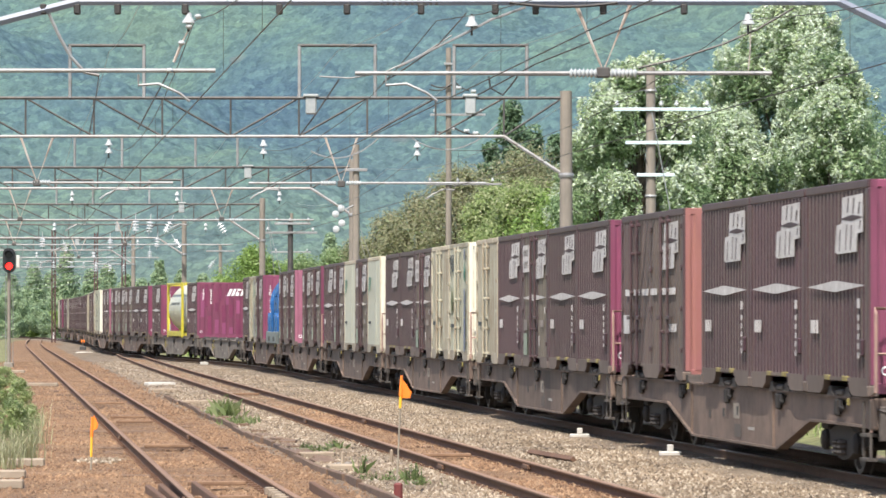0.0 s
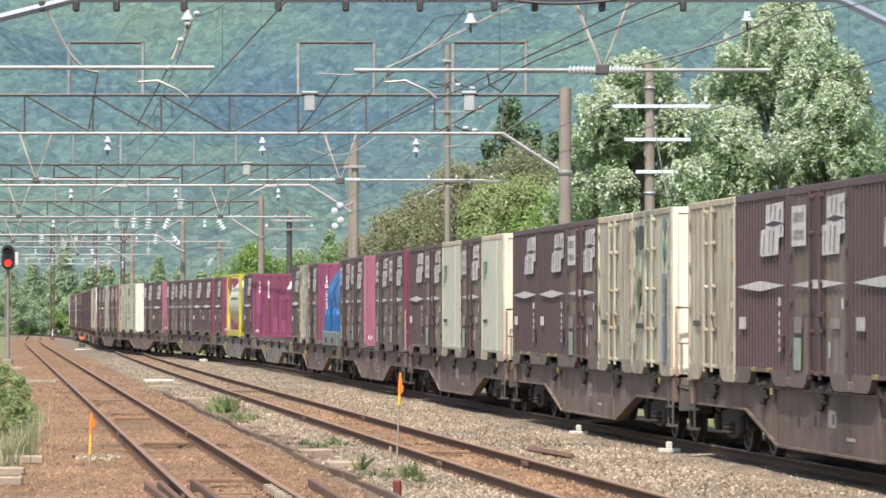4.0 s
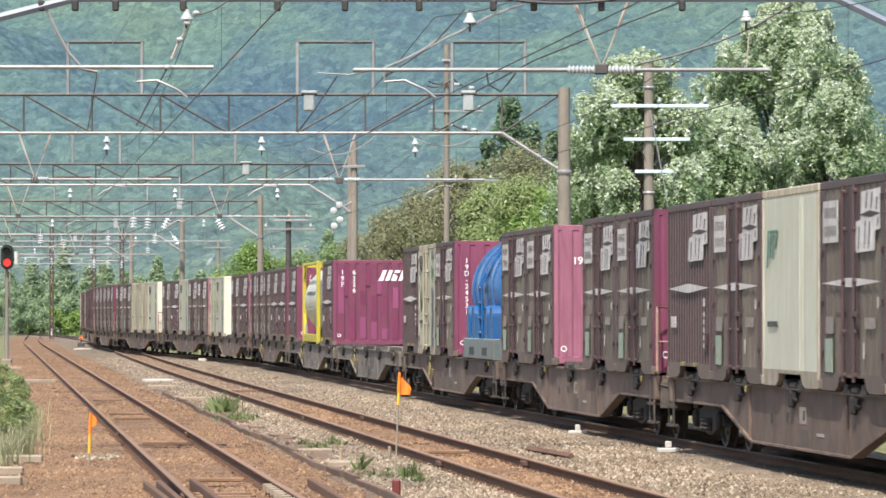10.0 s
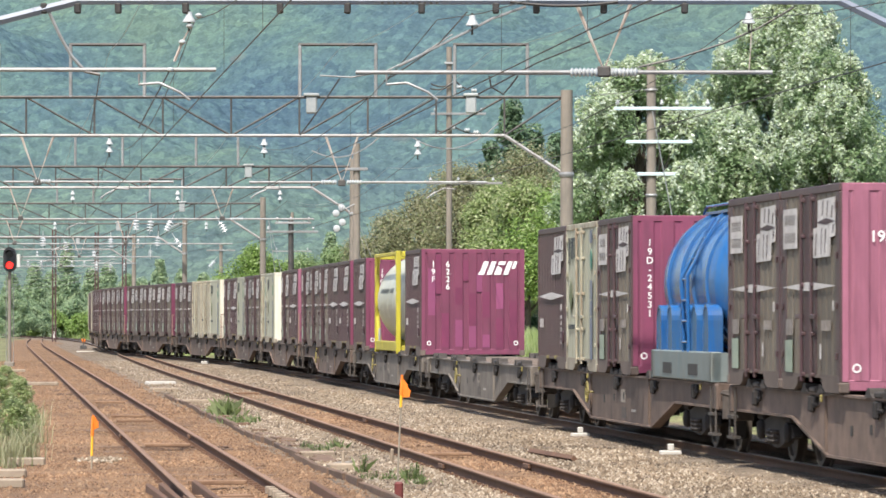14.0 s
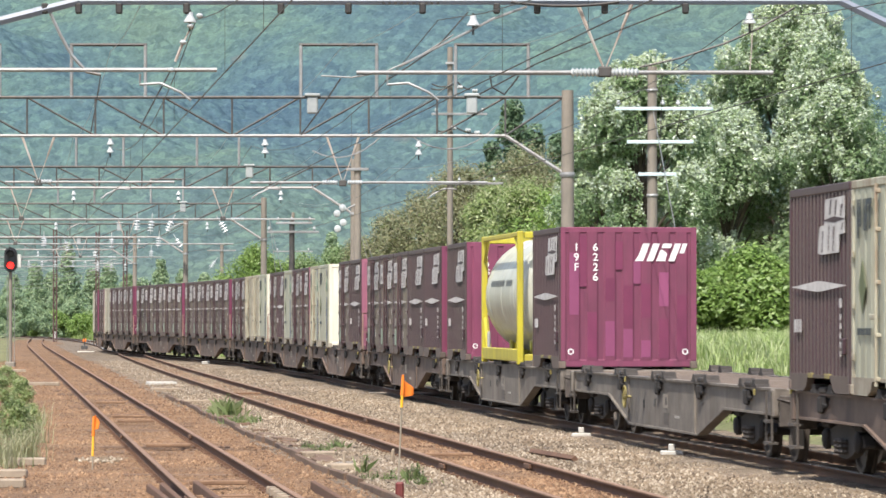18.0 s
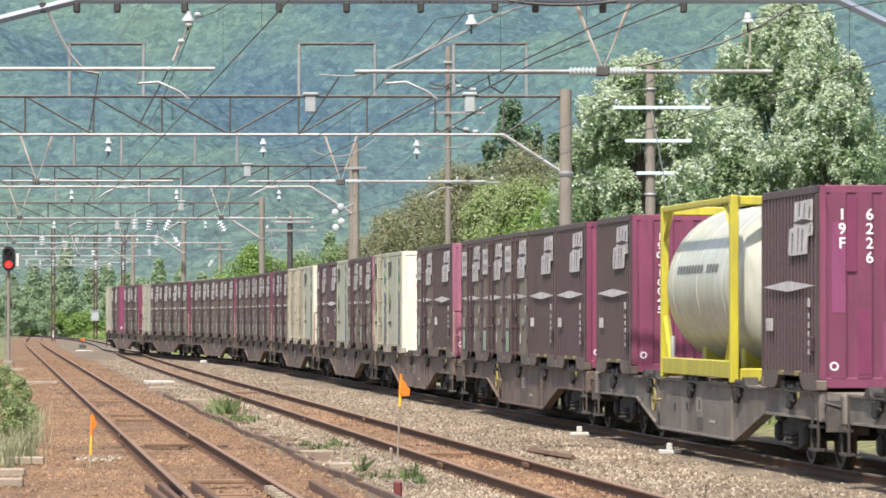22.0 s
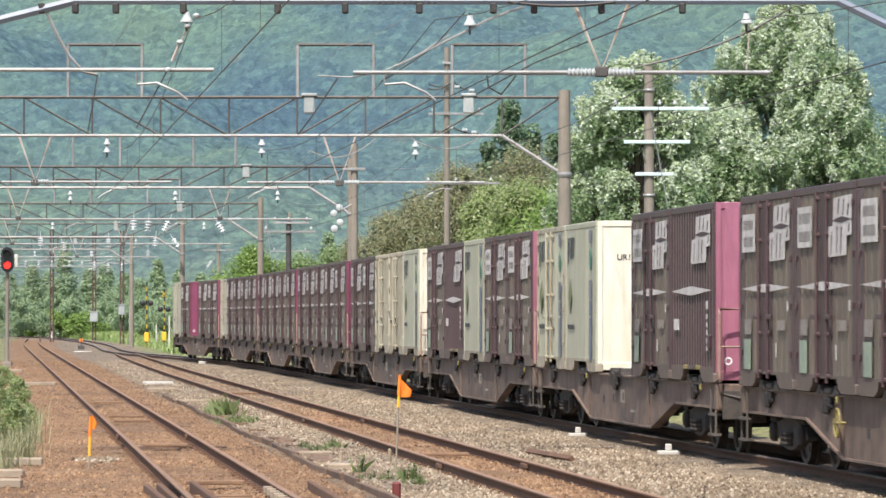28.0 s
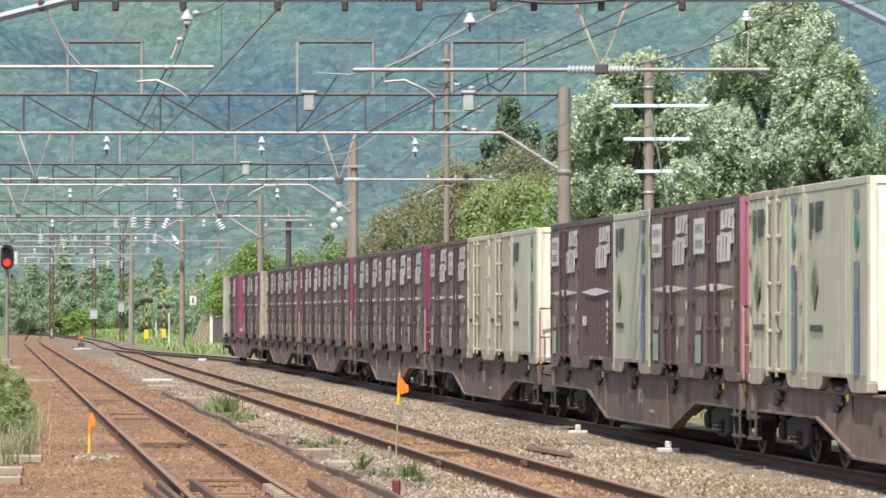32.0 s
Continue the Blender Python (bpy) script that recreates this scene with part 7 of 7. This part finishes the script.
def woods():
    big = "tall broad-leaved tree with silvery wind-turned leaves"
    for i, (px, y, top_py, spread, n, r, lv) in enumerate((
        (1395, 165.0, 15, 4.1, 105, 1.12, 60000), (1130, 150.0, 128, 2.6, 44, 0.95, 28000), (1462, 160.0, 78, 1.9, 42, 0.9, 21000), (1290, 158.0, 215, 2.6, 42, 0.95, 22000), (1075, 160.0, 150, 1.9, 60, 0.6, 14000), (1540, 163.0, 250, 1.7, 34, 0.85, 15000), (1480, 154.0, 165, 1.7, 34, 0.8, 15000))):
        z0 = 0.7
        tree(px_at(px, y), y, z0, z_at(top_py, y) - z0, spread, n, r, int(lv * 2.7), 0.128, leaf_oak, big, 20 + i, sway=True)
    for i, (px, y, top_py, spread, n, r, lv, mat) in enumerate((
        (1500, 190.0, 200, 3.2, 80, 0.9, 16000, leaf_mid), (1240, 185.0, 270, 5.0, 90, 1.1, 20000, leaf_mid), (1070, 180.0, 300, 4.0, 70, 1.0, 14000, leaf_green), (1440, 145.0, 420, 3.2, 70, 0.7, 16000, leaf_mid), (1330, 140.0, 460, 2.6, 60, 0.6, 12000, leaf_green), (1540, 142.0, 380, 2.6, 60, 0.7, 12000, leaf_mid), (1200, 138.0, 490, 1.7, 60, 0.45, 12000, leaf_green), (1240, 140.0, 500, 1.6, 50, 0.45, 9000, leaf_green))):
        tree(px_at(px, y), y, 0.7, z_at(top_py, y) - 0.7, spread, n, r, int(lv * 1.25), 0.17, mat, "leafy green tree behind the train", 40 + i)
    for i, (px, y, top_py, spread, n, r, lv, mat) in enumerate((
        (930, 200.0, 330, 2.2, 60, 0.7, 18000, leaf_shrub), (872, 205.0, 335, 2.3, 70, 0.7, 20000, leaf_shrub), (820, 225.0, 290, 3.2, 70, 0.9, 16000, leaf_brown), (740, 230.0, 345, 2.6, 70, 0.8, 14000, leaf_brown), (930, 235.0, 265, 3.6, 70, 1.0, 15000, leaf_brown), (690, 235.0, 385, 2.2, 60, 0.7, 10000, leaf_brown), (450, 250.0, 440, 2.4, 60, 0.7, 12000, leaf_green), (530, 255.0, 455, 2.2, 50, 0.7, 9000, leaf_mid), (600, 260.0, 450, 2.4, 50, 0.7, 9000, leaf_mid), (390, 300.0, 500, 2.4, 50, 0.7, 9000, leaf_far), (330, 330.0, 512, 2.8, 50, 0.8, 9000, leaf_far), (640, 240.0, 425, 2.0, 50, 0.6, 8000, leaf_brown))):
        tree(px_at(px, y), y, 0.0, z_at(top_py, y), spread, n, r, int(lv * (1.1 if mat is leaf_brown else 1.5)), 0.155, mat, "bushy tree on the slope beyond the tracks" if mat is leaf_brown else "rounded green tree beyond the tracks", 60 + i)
    for i, (px, y, top_py, spread, lv) in enumerate(((905, 250.0, 178, 3.3, 12000), (945, 255.0, 222, 2.6, 8000), (985, 258.0, 240, 2.8, 8000), (868, 252.0, 250, 2.4, 6000), (282, 420.0, 462, 2.4, 5000), (118, 440.0, 430, 2.6, 6000), (60, 450.0, 470, 3.0, 6000), (160, 450.0, 480, 3.0, 6000), (320, 430.0, 478, 2.2, 4000), (20, 440.0, 490, 3.0, 6000), (225, 450.0, 490, 3.4, 6000), (360, 420.0, 485, 2.4, 4000), (585, 300.0, 415, 2.0, 4000), (90, 455.0, 485, 3.4, 6000), (190, 460.0, 470, 3.2, 6000), (250, 440.0, 495, 3.0, 5000))):
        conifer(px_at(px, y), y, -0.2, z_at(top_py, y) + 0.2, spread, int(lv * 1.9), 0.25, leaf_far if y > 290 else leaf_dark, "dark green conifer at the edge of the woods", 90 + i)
    for i, (px, y, top_py, spread, lv, mat) in enumerate(((90, 432.0, 556, 2.6, 5000, leaf_green), (150, 415.0, 560, 2.4, 4000, leaf_green), (60, 425.0, 545, 2.2, 4000, leaf_mid), (205, 420.0, 520, 3.0, 5000, leaf_mid), (20, 420.0, 520, 2.6, 5000, leaf_mid), (130, 436.0, 535, 3.0, 5000, leaf_mid), (260, 400.0, 530, 3.2, 5000, leaf_mid), (310, 390.0, 540, 3.0, 5000, leaf_mid), (370, 350.0, 530, 2.6, 5000, leaf_mid), (430, 330.0, 535, 2.6, 5000, leaf_green))):
        h = z_at(top_py, y) + 0.2
        cs, rs = clumps(np.random.default_rng(130 + i), (px_at(px, y), y, -0.2), h, spread, 40, 0.6)
        vs, fs = leaf_cloud(np.random.default_rng(150 + i), cs, rs, int(lv * 1.8), 0.2)
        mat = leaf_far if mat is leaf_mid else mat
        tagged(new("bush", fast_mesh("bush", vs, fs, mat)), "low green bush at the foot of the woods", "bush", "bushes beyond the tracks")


def blades(name, label, spots, height, mat, seed, width=0.02):
    """Grass blades, two faces each, standing on the given spots."""
    rng = np.random.default_rng(seed)
    p = np.asarray(spots, float)
    n = len(p)
    a = rng.uniform(0, 6.28, n)
    lean = rng.uniform(0.15, 1.0, n)
    h = height * rng.uniform(0.5, 1.25, n)
    dx, dy = np.cos(a), np.sin(a)
    w = width * rng.uniform(0.7, 1.5, n)
    b0 = p + np.stack([-dy * w, dx * w, 0 * w], 1)
    b1 = p + np.stack([dy * w, -dx * w, 0 * w], 1)
    m0 = p + np.stack([dx * lean * h * 0.3, dy * lean * h * 0.3, h * 0.65], 1)
    m1 = m0 + np.stack([dy * w, -dx * w, 0 * w], 1) * 1.2
    t = p + np.stack([dx * lean * h, dy * lean * h, h], 1)
    vs = np.stack([b0, b1, m1, m0, t], 1).reshape(-1, 3)
    k = np.arange(n)[:, None] * 5
    fs = np.concatenate([k + np.array([0, 1, 2, 3]), k + np.array([3, 2, 4, 4])])
    fs4 = fs[:n]
    me = bpy.data.meshes.new(name)
    tri = np.concatenate([k + np.array([0, 1, 2]), k + np.array([0, 2, 3]), k + np.array([3, 2, 4])])
    me = fast_mesh(name, vs, tri, mat)
    return tagged(new(name, me), label, "grass", kind="stuff")


def undergrowth():
    rng = np.random.default_rng(7)
    n = 40000
    y = rng.uniform(70, 175, n)
    o = rng.uniform(14.2, 30, n)
    x = o - SLOPE * y
    blades("short_grass", "short green grass on the bank behind the train", np.stack([x, y, bank(x, y) - 0.02], 1), 0.22, grass_mat, 8, 0.018)
    n, per = 1500, 26
    ty, to = np.repeat(rng.uniform(72, 160, n), per), np.repeat(rng.uniform(14.6, 27, n), per)
    th = np.repeat(rng.uniform(-0.1, 0.12, n), per)
    y, o = ty + rng.normal(size=n * per) * 0.12, to + rng.normal(size=n * per) * 0.12
    x = o - SLOPE * y
    blades("tall_grass", "tall arching tufts of bright green grass on the bank", np.stack([x, y, bank(x, y) - 0.05 + th], 1), 0.55, tuft_mat, 18, 0.014)
    n = 22000
    y = rng.uniform(230, 420, n)
    x = np.interp(y, Y_ALL, X_ALL) + rng.uniform(3.2, 26, n)
    blades("far_grass", "green grass beside the far curve", np.stack([x, y, 0 * x + GROUND - 0.05], 1), 0.36, grass_mat, 9, 0.04)
    n = 9000
    y = rng.uniform(395, 440, n)
    x = np.interp(y, Y_ALL, X_ALL) + rng.uniform(3.5, 22, n)
    blades("far_verge", "green verge beyond the far curve", np.stack([x, y, 0 * x + GROUND], 1), 0.7, grass_mat, 10, 0.06)
    # weeds between the tracks and the bush beside the first track
    for i, (px, py, h, sp, stems, grass) in enumerate(((398, 742, 0.50, 0.24, 22, 60), (428, 755, 0.26, 0.3, 22, 70), (378, 736, 0.28, 0.18, 14, 40), (640, 846, 0.34, 0.06, 5, 8), (655, 856, 0.13, 0.16, 16, 16), (690, 858, 0.16, 0.10, 10, 12), (728, 858, 0.25, 0.12, 16, 26), (745, 866, 0.16, 0.14, 12, 16), (560, 806, 0.16, 0.22, 16, 46), (595, 800, 0.22, 0.12, 6, 30), (540, 800, 0.16, 0.10, 6, 20))):
        b = ground_at(px, py)
        g = np.random.default_rng(200 + i)
        m = Mesh()
        for k in range(stems):
            x, y = b.x + g.normal() * sp * 0.5, b.y + g.normal() * sp
            hh, tx, ty = h * g.uniform(0.5, 1.1), g.normal() * 0.12 * h, g.normal() * 0.12 * h
            m.tube([(x, y, GROUND), (x + tx * 0.4, y + ty * 0.4, GROUND + hh * 0.6), (x + tx, y + ty, GROUND + hh)], [0.006, 0.005, 0.003], 4)
            for q in range(int(5 + hh * 22)):
                u, a = g.uniform(0.25, 1.0), g.uniform(0, 6.28)
                s0 = g.uniform(0.025, 0.05)
                p, d = Vector((x + tx * u, y + ty * u, GROUND + hh * u)), Vector((math.cos(a), math.sin(a), g.uniform(0.1, 0.8)))
                w = Vector((-d.y, d.x, 0)) * 0.32
                m.add([p, p + (d * 0.5 + w) * s0, p + d * s0 * 1.2, p + (d * 0.5 - w) * s0], [(0, 1, 2, 3)])
        for k in range(grass):
            x, y, a = b.x + g.normal() * sp * 0.7, b.y + g.normal() * sp * 1.3, g.uniform(0, 6.28)
            hh, w, l = h * g.uniform(0.4, 0.9), 0.006, g.uniform(0.2, 0.7) * h
            dx, dy = math.cos(a), math.sin(a)
            m.add([(x - dy * w, y + dx * w, GROUND), (x + dy * w, y - dx * w, GROUND), (x + dx * l * 0.3 + dy * w, y + dy * l * 0.3 - dx * w, GROUND + hh * 0.7), (x + dx * l, y + dy * l, GROUND + hh)], [(0, 1, 2), (0, 2, 3)], 1)
        tagged(part("weed", m, [weed_leaf, weed_grass]), "thin green weeds and grass growing in the ballast", "weeds", "weeds between the tracks", "stuff")
    for i, (px, py, h, sp, lv) in enumerate(((24, 800, 0.8, 0.26, 2400), (-4, 775, 1.05, 0.36, 3600), (34, 756, 0.9, 0.26, 2400), (8, 705, 0.8, 0.4, 2600), (50, 770, 0.5, 0.2, 1000))):
        b = ground_at(px, py)
        cs, rs = clumps(np.random.default_rng(240 + i), (b.x, b.y, GROUND + 0.02), h, sp, 46, 0.12)
        vs, fs = leaf_cloud(np.random.default_rng(260 + i), cs, rs, int(lv * 1.8), 0.036)
        tagged(new("shrub", fast_mesh("shrub", vs, fs, leaf_shrub)), "soft green shrub beside the first track", "shrub", "shrubs beside the first track")
    spots = []
    for px, py, n in ((40, 822, 160), (18, 822, 180), (56, 790, 120), (60, 760, 90), (10, 835, 120), (30, 790, 120)):
        b = ground_at(px, py)
        q = rng.normal(size=(n, 2)) * 0.13
        spots += [(b.x + u, b.y + v * 2, GROUND) for u, v in q]
    blades("trackside_grass", "pale seeding grass beside the first track", spots, 0.5, pale_grass, 12, 0.006)


def hill_mat(name="haze_tinted_hillside", crowns=False):
    """Woods with distance haze mixed into their colour: broad changes from blue-green to green, a few bare brown spots,
    and crowns that differ.
    """
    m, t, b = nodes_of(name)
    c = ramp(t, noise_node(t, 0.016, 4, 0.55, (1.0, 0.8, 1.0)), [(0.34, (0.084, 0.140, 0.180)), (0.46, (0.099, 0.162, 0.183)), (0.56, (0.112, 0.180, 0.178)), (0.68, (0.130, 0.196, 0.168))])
    c = mix(t, ramp(t, noise_node(t, 0.045, 3, 0.5), [(0.70, grey(0)), (0.76, grey(0.55))]), c, (0.20, 0.185, 0.175))
    # haze painted by height: the colour turns paler and greyer toward the foot
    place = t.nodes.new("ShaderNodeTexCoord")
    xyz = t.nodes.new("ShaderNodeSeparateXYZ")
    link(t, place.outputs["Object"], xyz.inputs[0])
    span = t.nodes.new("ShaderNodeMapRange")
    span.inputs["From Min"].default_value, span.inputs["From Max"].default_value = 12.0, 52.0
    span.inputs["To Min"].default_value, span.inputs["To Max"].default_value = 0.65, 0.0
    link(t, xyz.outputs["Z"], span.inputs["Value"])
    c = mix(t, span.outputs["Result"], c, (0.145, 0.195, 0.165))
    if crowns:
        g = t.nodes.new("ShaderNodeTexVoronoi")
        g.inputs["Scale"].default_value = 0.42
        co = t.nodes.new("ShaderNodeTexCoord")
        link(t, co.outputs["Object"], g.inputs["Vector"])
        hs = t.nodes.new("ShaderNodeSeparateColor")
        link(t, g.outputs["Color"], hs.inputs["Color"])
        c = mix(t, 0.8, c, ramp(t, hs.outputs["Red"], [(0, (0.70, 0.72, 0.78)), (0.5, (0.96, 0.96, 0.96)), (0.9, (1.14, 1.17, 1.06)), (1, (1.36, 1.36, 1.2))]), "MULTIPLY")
    c = mix(t, 0.6, c, ramp(t, noise_node(t, 1.1, 5, 0.7), [(0.34, grey(0.66)), (0.66, grey(1.32))]), "MULTIPLY")
    link(t, c, b.inputs["Base Color"])
    b.inputs["Roughness"].default_value = 1.0
    b.inputs["Specular IOR Level"].default_value = 0.0
    if crowns:
        bump(t, b, noise_node(t, 1.6, 5, 0.7), 0.35, 0.4)
        tr = t.nodes.new("ShaderNodeBsdfTranslucent")
        link(t, c, tr.inputs["Color"])
        ms = t.nodes.new("ShaderNodeMixShader")
        ms.inputs[0].default_value = 0.35
        link(t, b.outputs[0], ms.inputs[1])
        link(t, tr.outputs[0], ms.inputs[2])
        link(t, ms.outputs[0], t.nodes["Material Output"].inputs["Surface"])
    return m


def hill_height(X, Y):
    """A steep mountainside with slanting spurs and gullies."""
    u = (Y - 900) / 1400
    Z = -5 + 470 * np.clip(u, 0, None) ** 1.05
    w = np.clip(u * 12, 0, 1)
    Z = Z + w * (5.0 * np.sin((X * 0.9 + (Y - 900) * 0.55) / 17.0 + 0.8 * np.sin(Y / 47.0)) + 3.0 * np.sin((X * 0.5 - (Y - 900) * 0.7) / 11.0 + 1.3) + 12.0 * np.sin(X / 58.0 + 0.6 + Y / 210.0))
    return Z


def hills():
    """A long wooded mountainside far behind, with the crowns of its woods standing on it."""
    rng = np.random.default_rng(3)
    nx, ny = 120, 150
    X, Y = np.meshgrid(np.linspace(-205, 215, nx), np.linspace(0, 1, ny) ** 1.3 * 1500 + 900)
    X = X * (Y / 1500.0) - 0.005 * Y
    vs = np.stack([X, Y, hill_height(X, Y)], -1).reshape(-1, 3)
    idx = np.arange(nx * ny).reshape(ny, nx)
    fs = np.stack([idx[:-1, :-1], idx[:-1, 1:], idx[1:, 1:], idx[1:, :-1]], -1).reshape(-1, 4)
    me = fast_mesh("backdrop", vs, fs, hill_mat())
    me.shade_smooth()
    tagged(new("backdrop", me), "wooded mountainside with blue-green distance haze in its colour", "mountain", kind="structure")
    # the closed canopy: a dome for each crown, smaller puffs of leaves on it
    Y, T = np.meshgrid(np.linspace(896, 1285, 640), np.linspace(-0.110, 0.110, 450), indexing="ij")
    X = T * Y
    Z = hill_height(X, Y) + 0.6 + 1.0 * np.sin(X / 9.0 + np.sin(Y / 13.0)) * np.sin(Y / 8.0 + 0.7 * np.sin(X / 6.0))

    def puffs(cell, high, seed):
        """Domes round the points of an uneven grid."""
        g = np.random.default_rng(seed)
        ox, oy, ht = g.uniform(0.1, 0.9, (256, 512)), g.uniform(0.1, 0.9, (256, 512)), g.uniform(0.35, 1.0, (256, 512))
        u, v = (X + 160) / cell, (Y - 880) / cell
        iu, iv = np.floor(u).astype(int), np.floor(v).astype(int)
        best = np.zeros_like(X)
        for du in (-1, 0, 1):
            for dv in (-1, 0, 1):
                a, b = (iu + du) % 256, (iv + dv) % 512
                d2 = (u - iu - du - ox[a, b]) ** 2 + (v - iv - dv - oy[a, b]) ** 2
                best = np.maximum(best, np.sqrt(np.clip(1.0 - d2 / 0.85, 0, 1)) * ht[a, b])
        return high * best

    Z = Z + puffs(2.9, 2.1, 5) + puffs(1.3, 0.8, 6) + rng.normal(size=X.shape) * 0.05
    idx = np.arange(X.size).reshape(X.shape)
    f = np.stack([idx[:-1, :-1], idx[:-1, 1:], idx[1:, 1:], idx[1:, :-1]], -1).reshape(-1, 4)
    me = fast_mesh("hillside_woods", np.stack([X, Y, Z], -1).reshape(-1, 3), f, hill_mat("haze_tinted_hillside_leaves", True))
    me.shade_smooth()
    tagged(new("hillside_woods", me), "rounded crowns of the mountainside woods, distance haze in their colour", "woods", kind="stuff")


woods()
undergrowth()
hills()


# ---- loose stones, nearest ground first ----
def beds(lo, hi, y0, y1, z):
    def area(rng, n):
        y = y0 + (y1 - y0) * rng.uniform(0, 1, n) ** 1.5
        o = rng.uniform(lo, hi, n)
        return np.stack([o - SLOPE * y, y, z + rng.uniform(-0.012, 0.014, n)], 1)
    return area


scatter_stones("rust_ballast_stones", 46000, beds(O1 - 3.2, O1 + 1.8, 43, 95, BED - 0.002), rust_stone, "loose rust-brown stones round the first track", (0.009, 0.026))
scatter_stones("middle_ballast_stones", 14000, beds(O2 - 0.6, O2 + 0.6, 43, 100, BED + 0.018), rust_stone, "loose brown stones between the rails of the middle track")
scatter_stones("grey_ballast_stones", 42000, beds(O2 + 0.6, O3 - 0.7, 43, 115, BED + 0.015), grey_stone, "loose grey stones beside the main track")
scatter_stones("grey_edge_stones", 22000, beds(4.55, O2 - 0.6, 43, 115, BED + 0.01), grey_stone, "loose grey stones beside the cable trough")



def far_beds(lo, hi, z):
    def area(rng, n):
        y = 92 + 110 * rng.uniform(0, 1, n) ** 1.4
        o = rng.uniform(lo, hi, n)
        return np.stack([o - SLOPE * y, y, z + rng.uniform(-0.02, 0.02, n)], 1)
    return area


scatter_stones("far_rust_stones", 16000, far_beds(O1 - 3.0, 4.5, BED), rust_stone, "stained stones round the far end of the first track", (0.014, 0.04))
scatter_stones("far_grey_stones_beyond", 22000, far_beds(4.6, O3 - 0.9, BED + 0.01), grey_stone, "grey stones beside the far tracks", (0.016, 0.042))


def heap(px, py, r):
    b = ground_at(px, py)

    def area(rng, n):
        q = rng.normal(size=(n, 2)) * r
        return np.stack([b.x + q[:, 0], b.y + q[:, 1] * 2.5, GROUND + 0.045 + rng.uniform(0, 0.03, n)], 1)
    return area


scatter_stones("pale_stones", 420, heap(178, 822, 0.13), grey_stone, "pale grey stones heaped round the first flag", (0.016, 0.045))
scatter_stones("coarse_rust_stones", 700, beds(O1 - 2.6, O1 + 1.7, 43, 75, BED + 0.01), rust_stone, "larger stained stones round the first track", (0.02, 0.036))


# ---- what moves ----
def motions():
    ts = [0.5 * i for i in range(65)]
    for ob, mid, dx, dz in MOVERS:
        walk(ob, [(t, wagon_pose(mid, t) @ Matrix.Translation((dx, 0, dz))) for t in ts])
    # wheels roll on the rails; each row turns them by under 90 degrees
    fine = [0.1 * i for i in range(321)]
    for ob, mid, dx, dz in MOVERS:
        if not ob.name.startswith("container_wagon"):
            continue
        for b in ob.children:
            if not b.name.startswith("bogie"):
                continue
            for w in b.children:
                if w.name.startswith("wheelset"):
                    p = w.matrix_basis.translation.copy()
                    walk(w, [(t, Matrix.Translation(p) @ Matrix.Rotation(run(t) / 0.43, 4, "Y")) for t in fine])
    # boughs sway a little in the wind
    for k, ob in enumerate(SWAYING):
        p = ob.matrix_basis.translation.copy()
        walk(ob, [(t, Matrix.Translation(p) @ pose(0, 0, 0, 1.6 * math.sin(1.3 * t + k * 1.7), 1.9 * math.sin(1.05 * t + k * 2.3), 1.0 * math.sin(0.8 * t + k))) for t in ts])
    # the pennants flutter in the wind
    rng = random.Random(11)
    for cl in (CLOTH1, CLOTH2):
        foot = cl.matrix_basis.translation.copy()
        rows = []
        for i in range(65):
            t = 0.5 * i
            yaw = -30 + 55 * math.sin(t * 1.1) * math.sin(t * 0.37 + 1) + rng.uniform(-18, 18)
            rows.append((t, pose(foot.x, 0, foot.z, rng.uniform(-6, 6), 8 + rng.uniform(-8, 8), yaw)))
        walk(cl, rows)


motions()
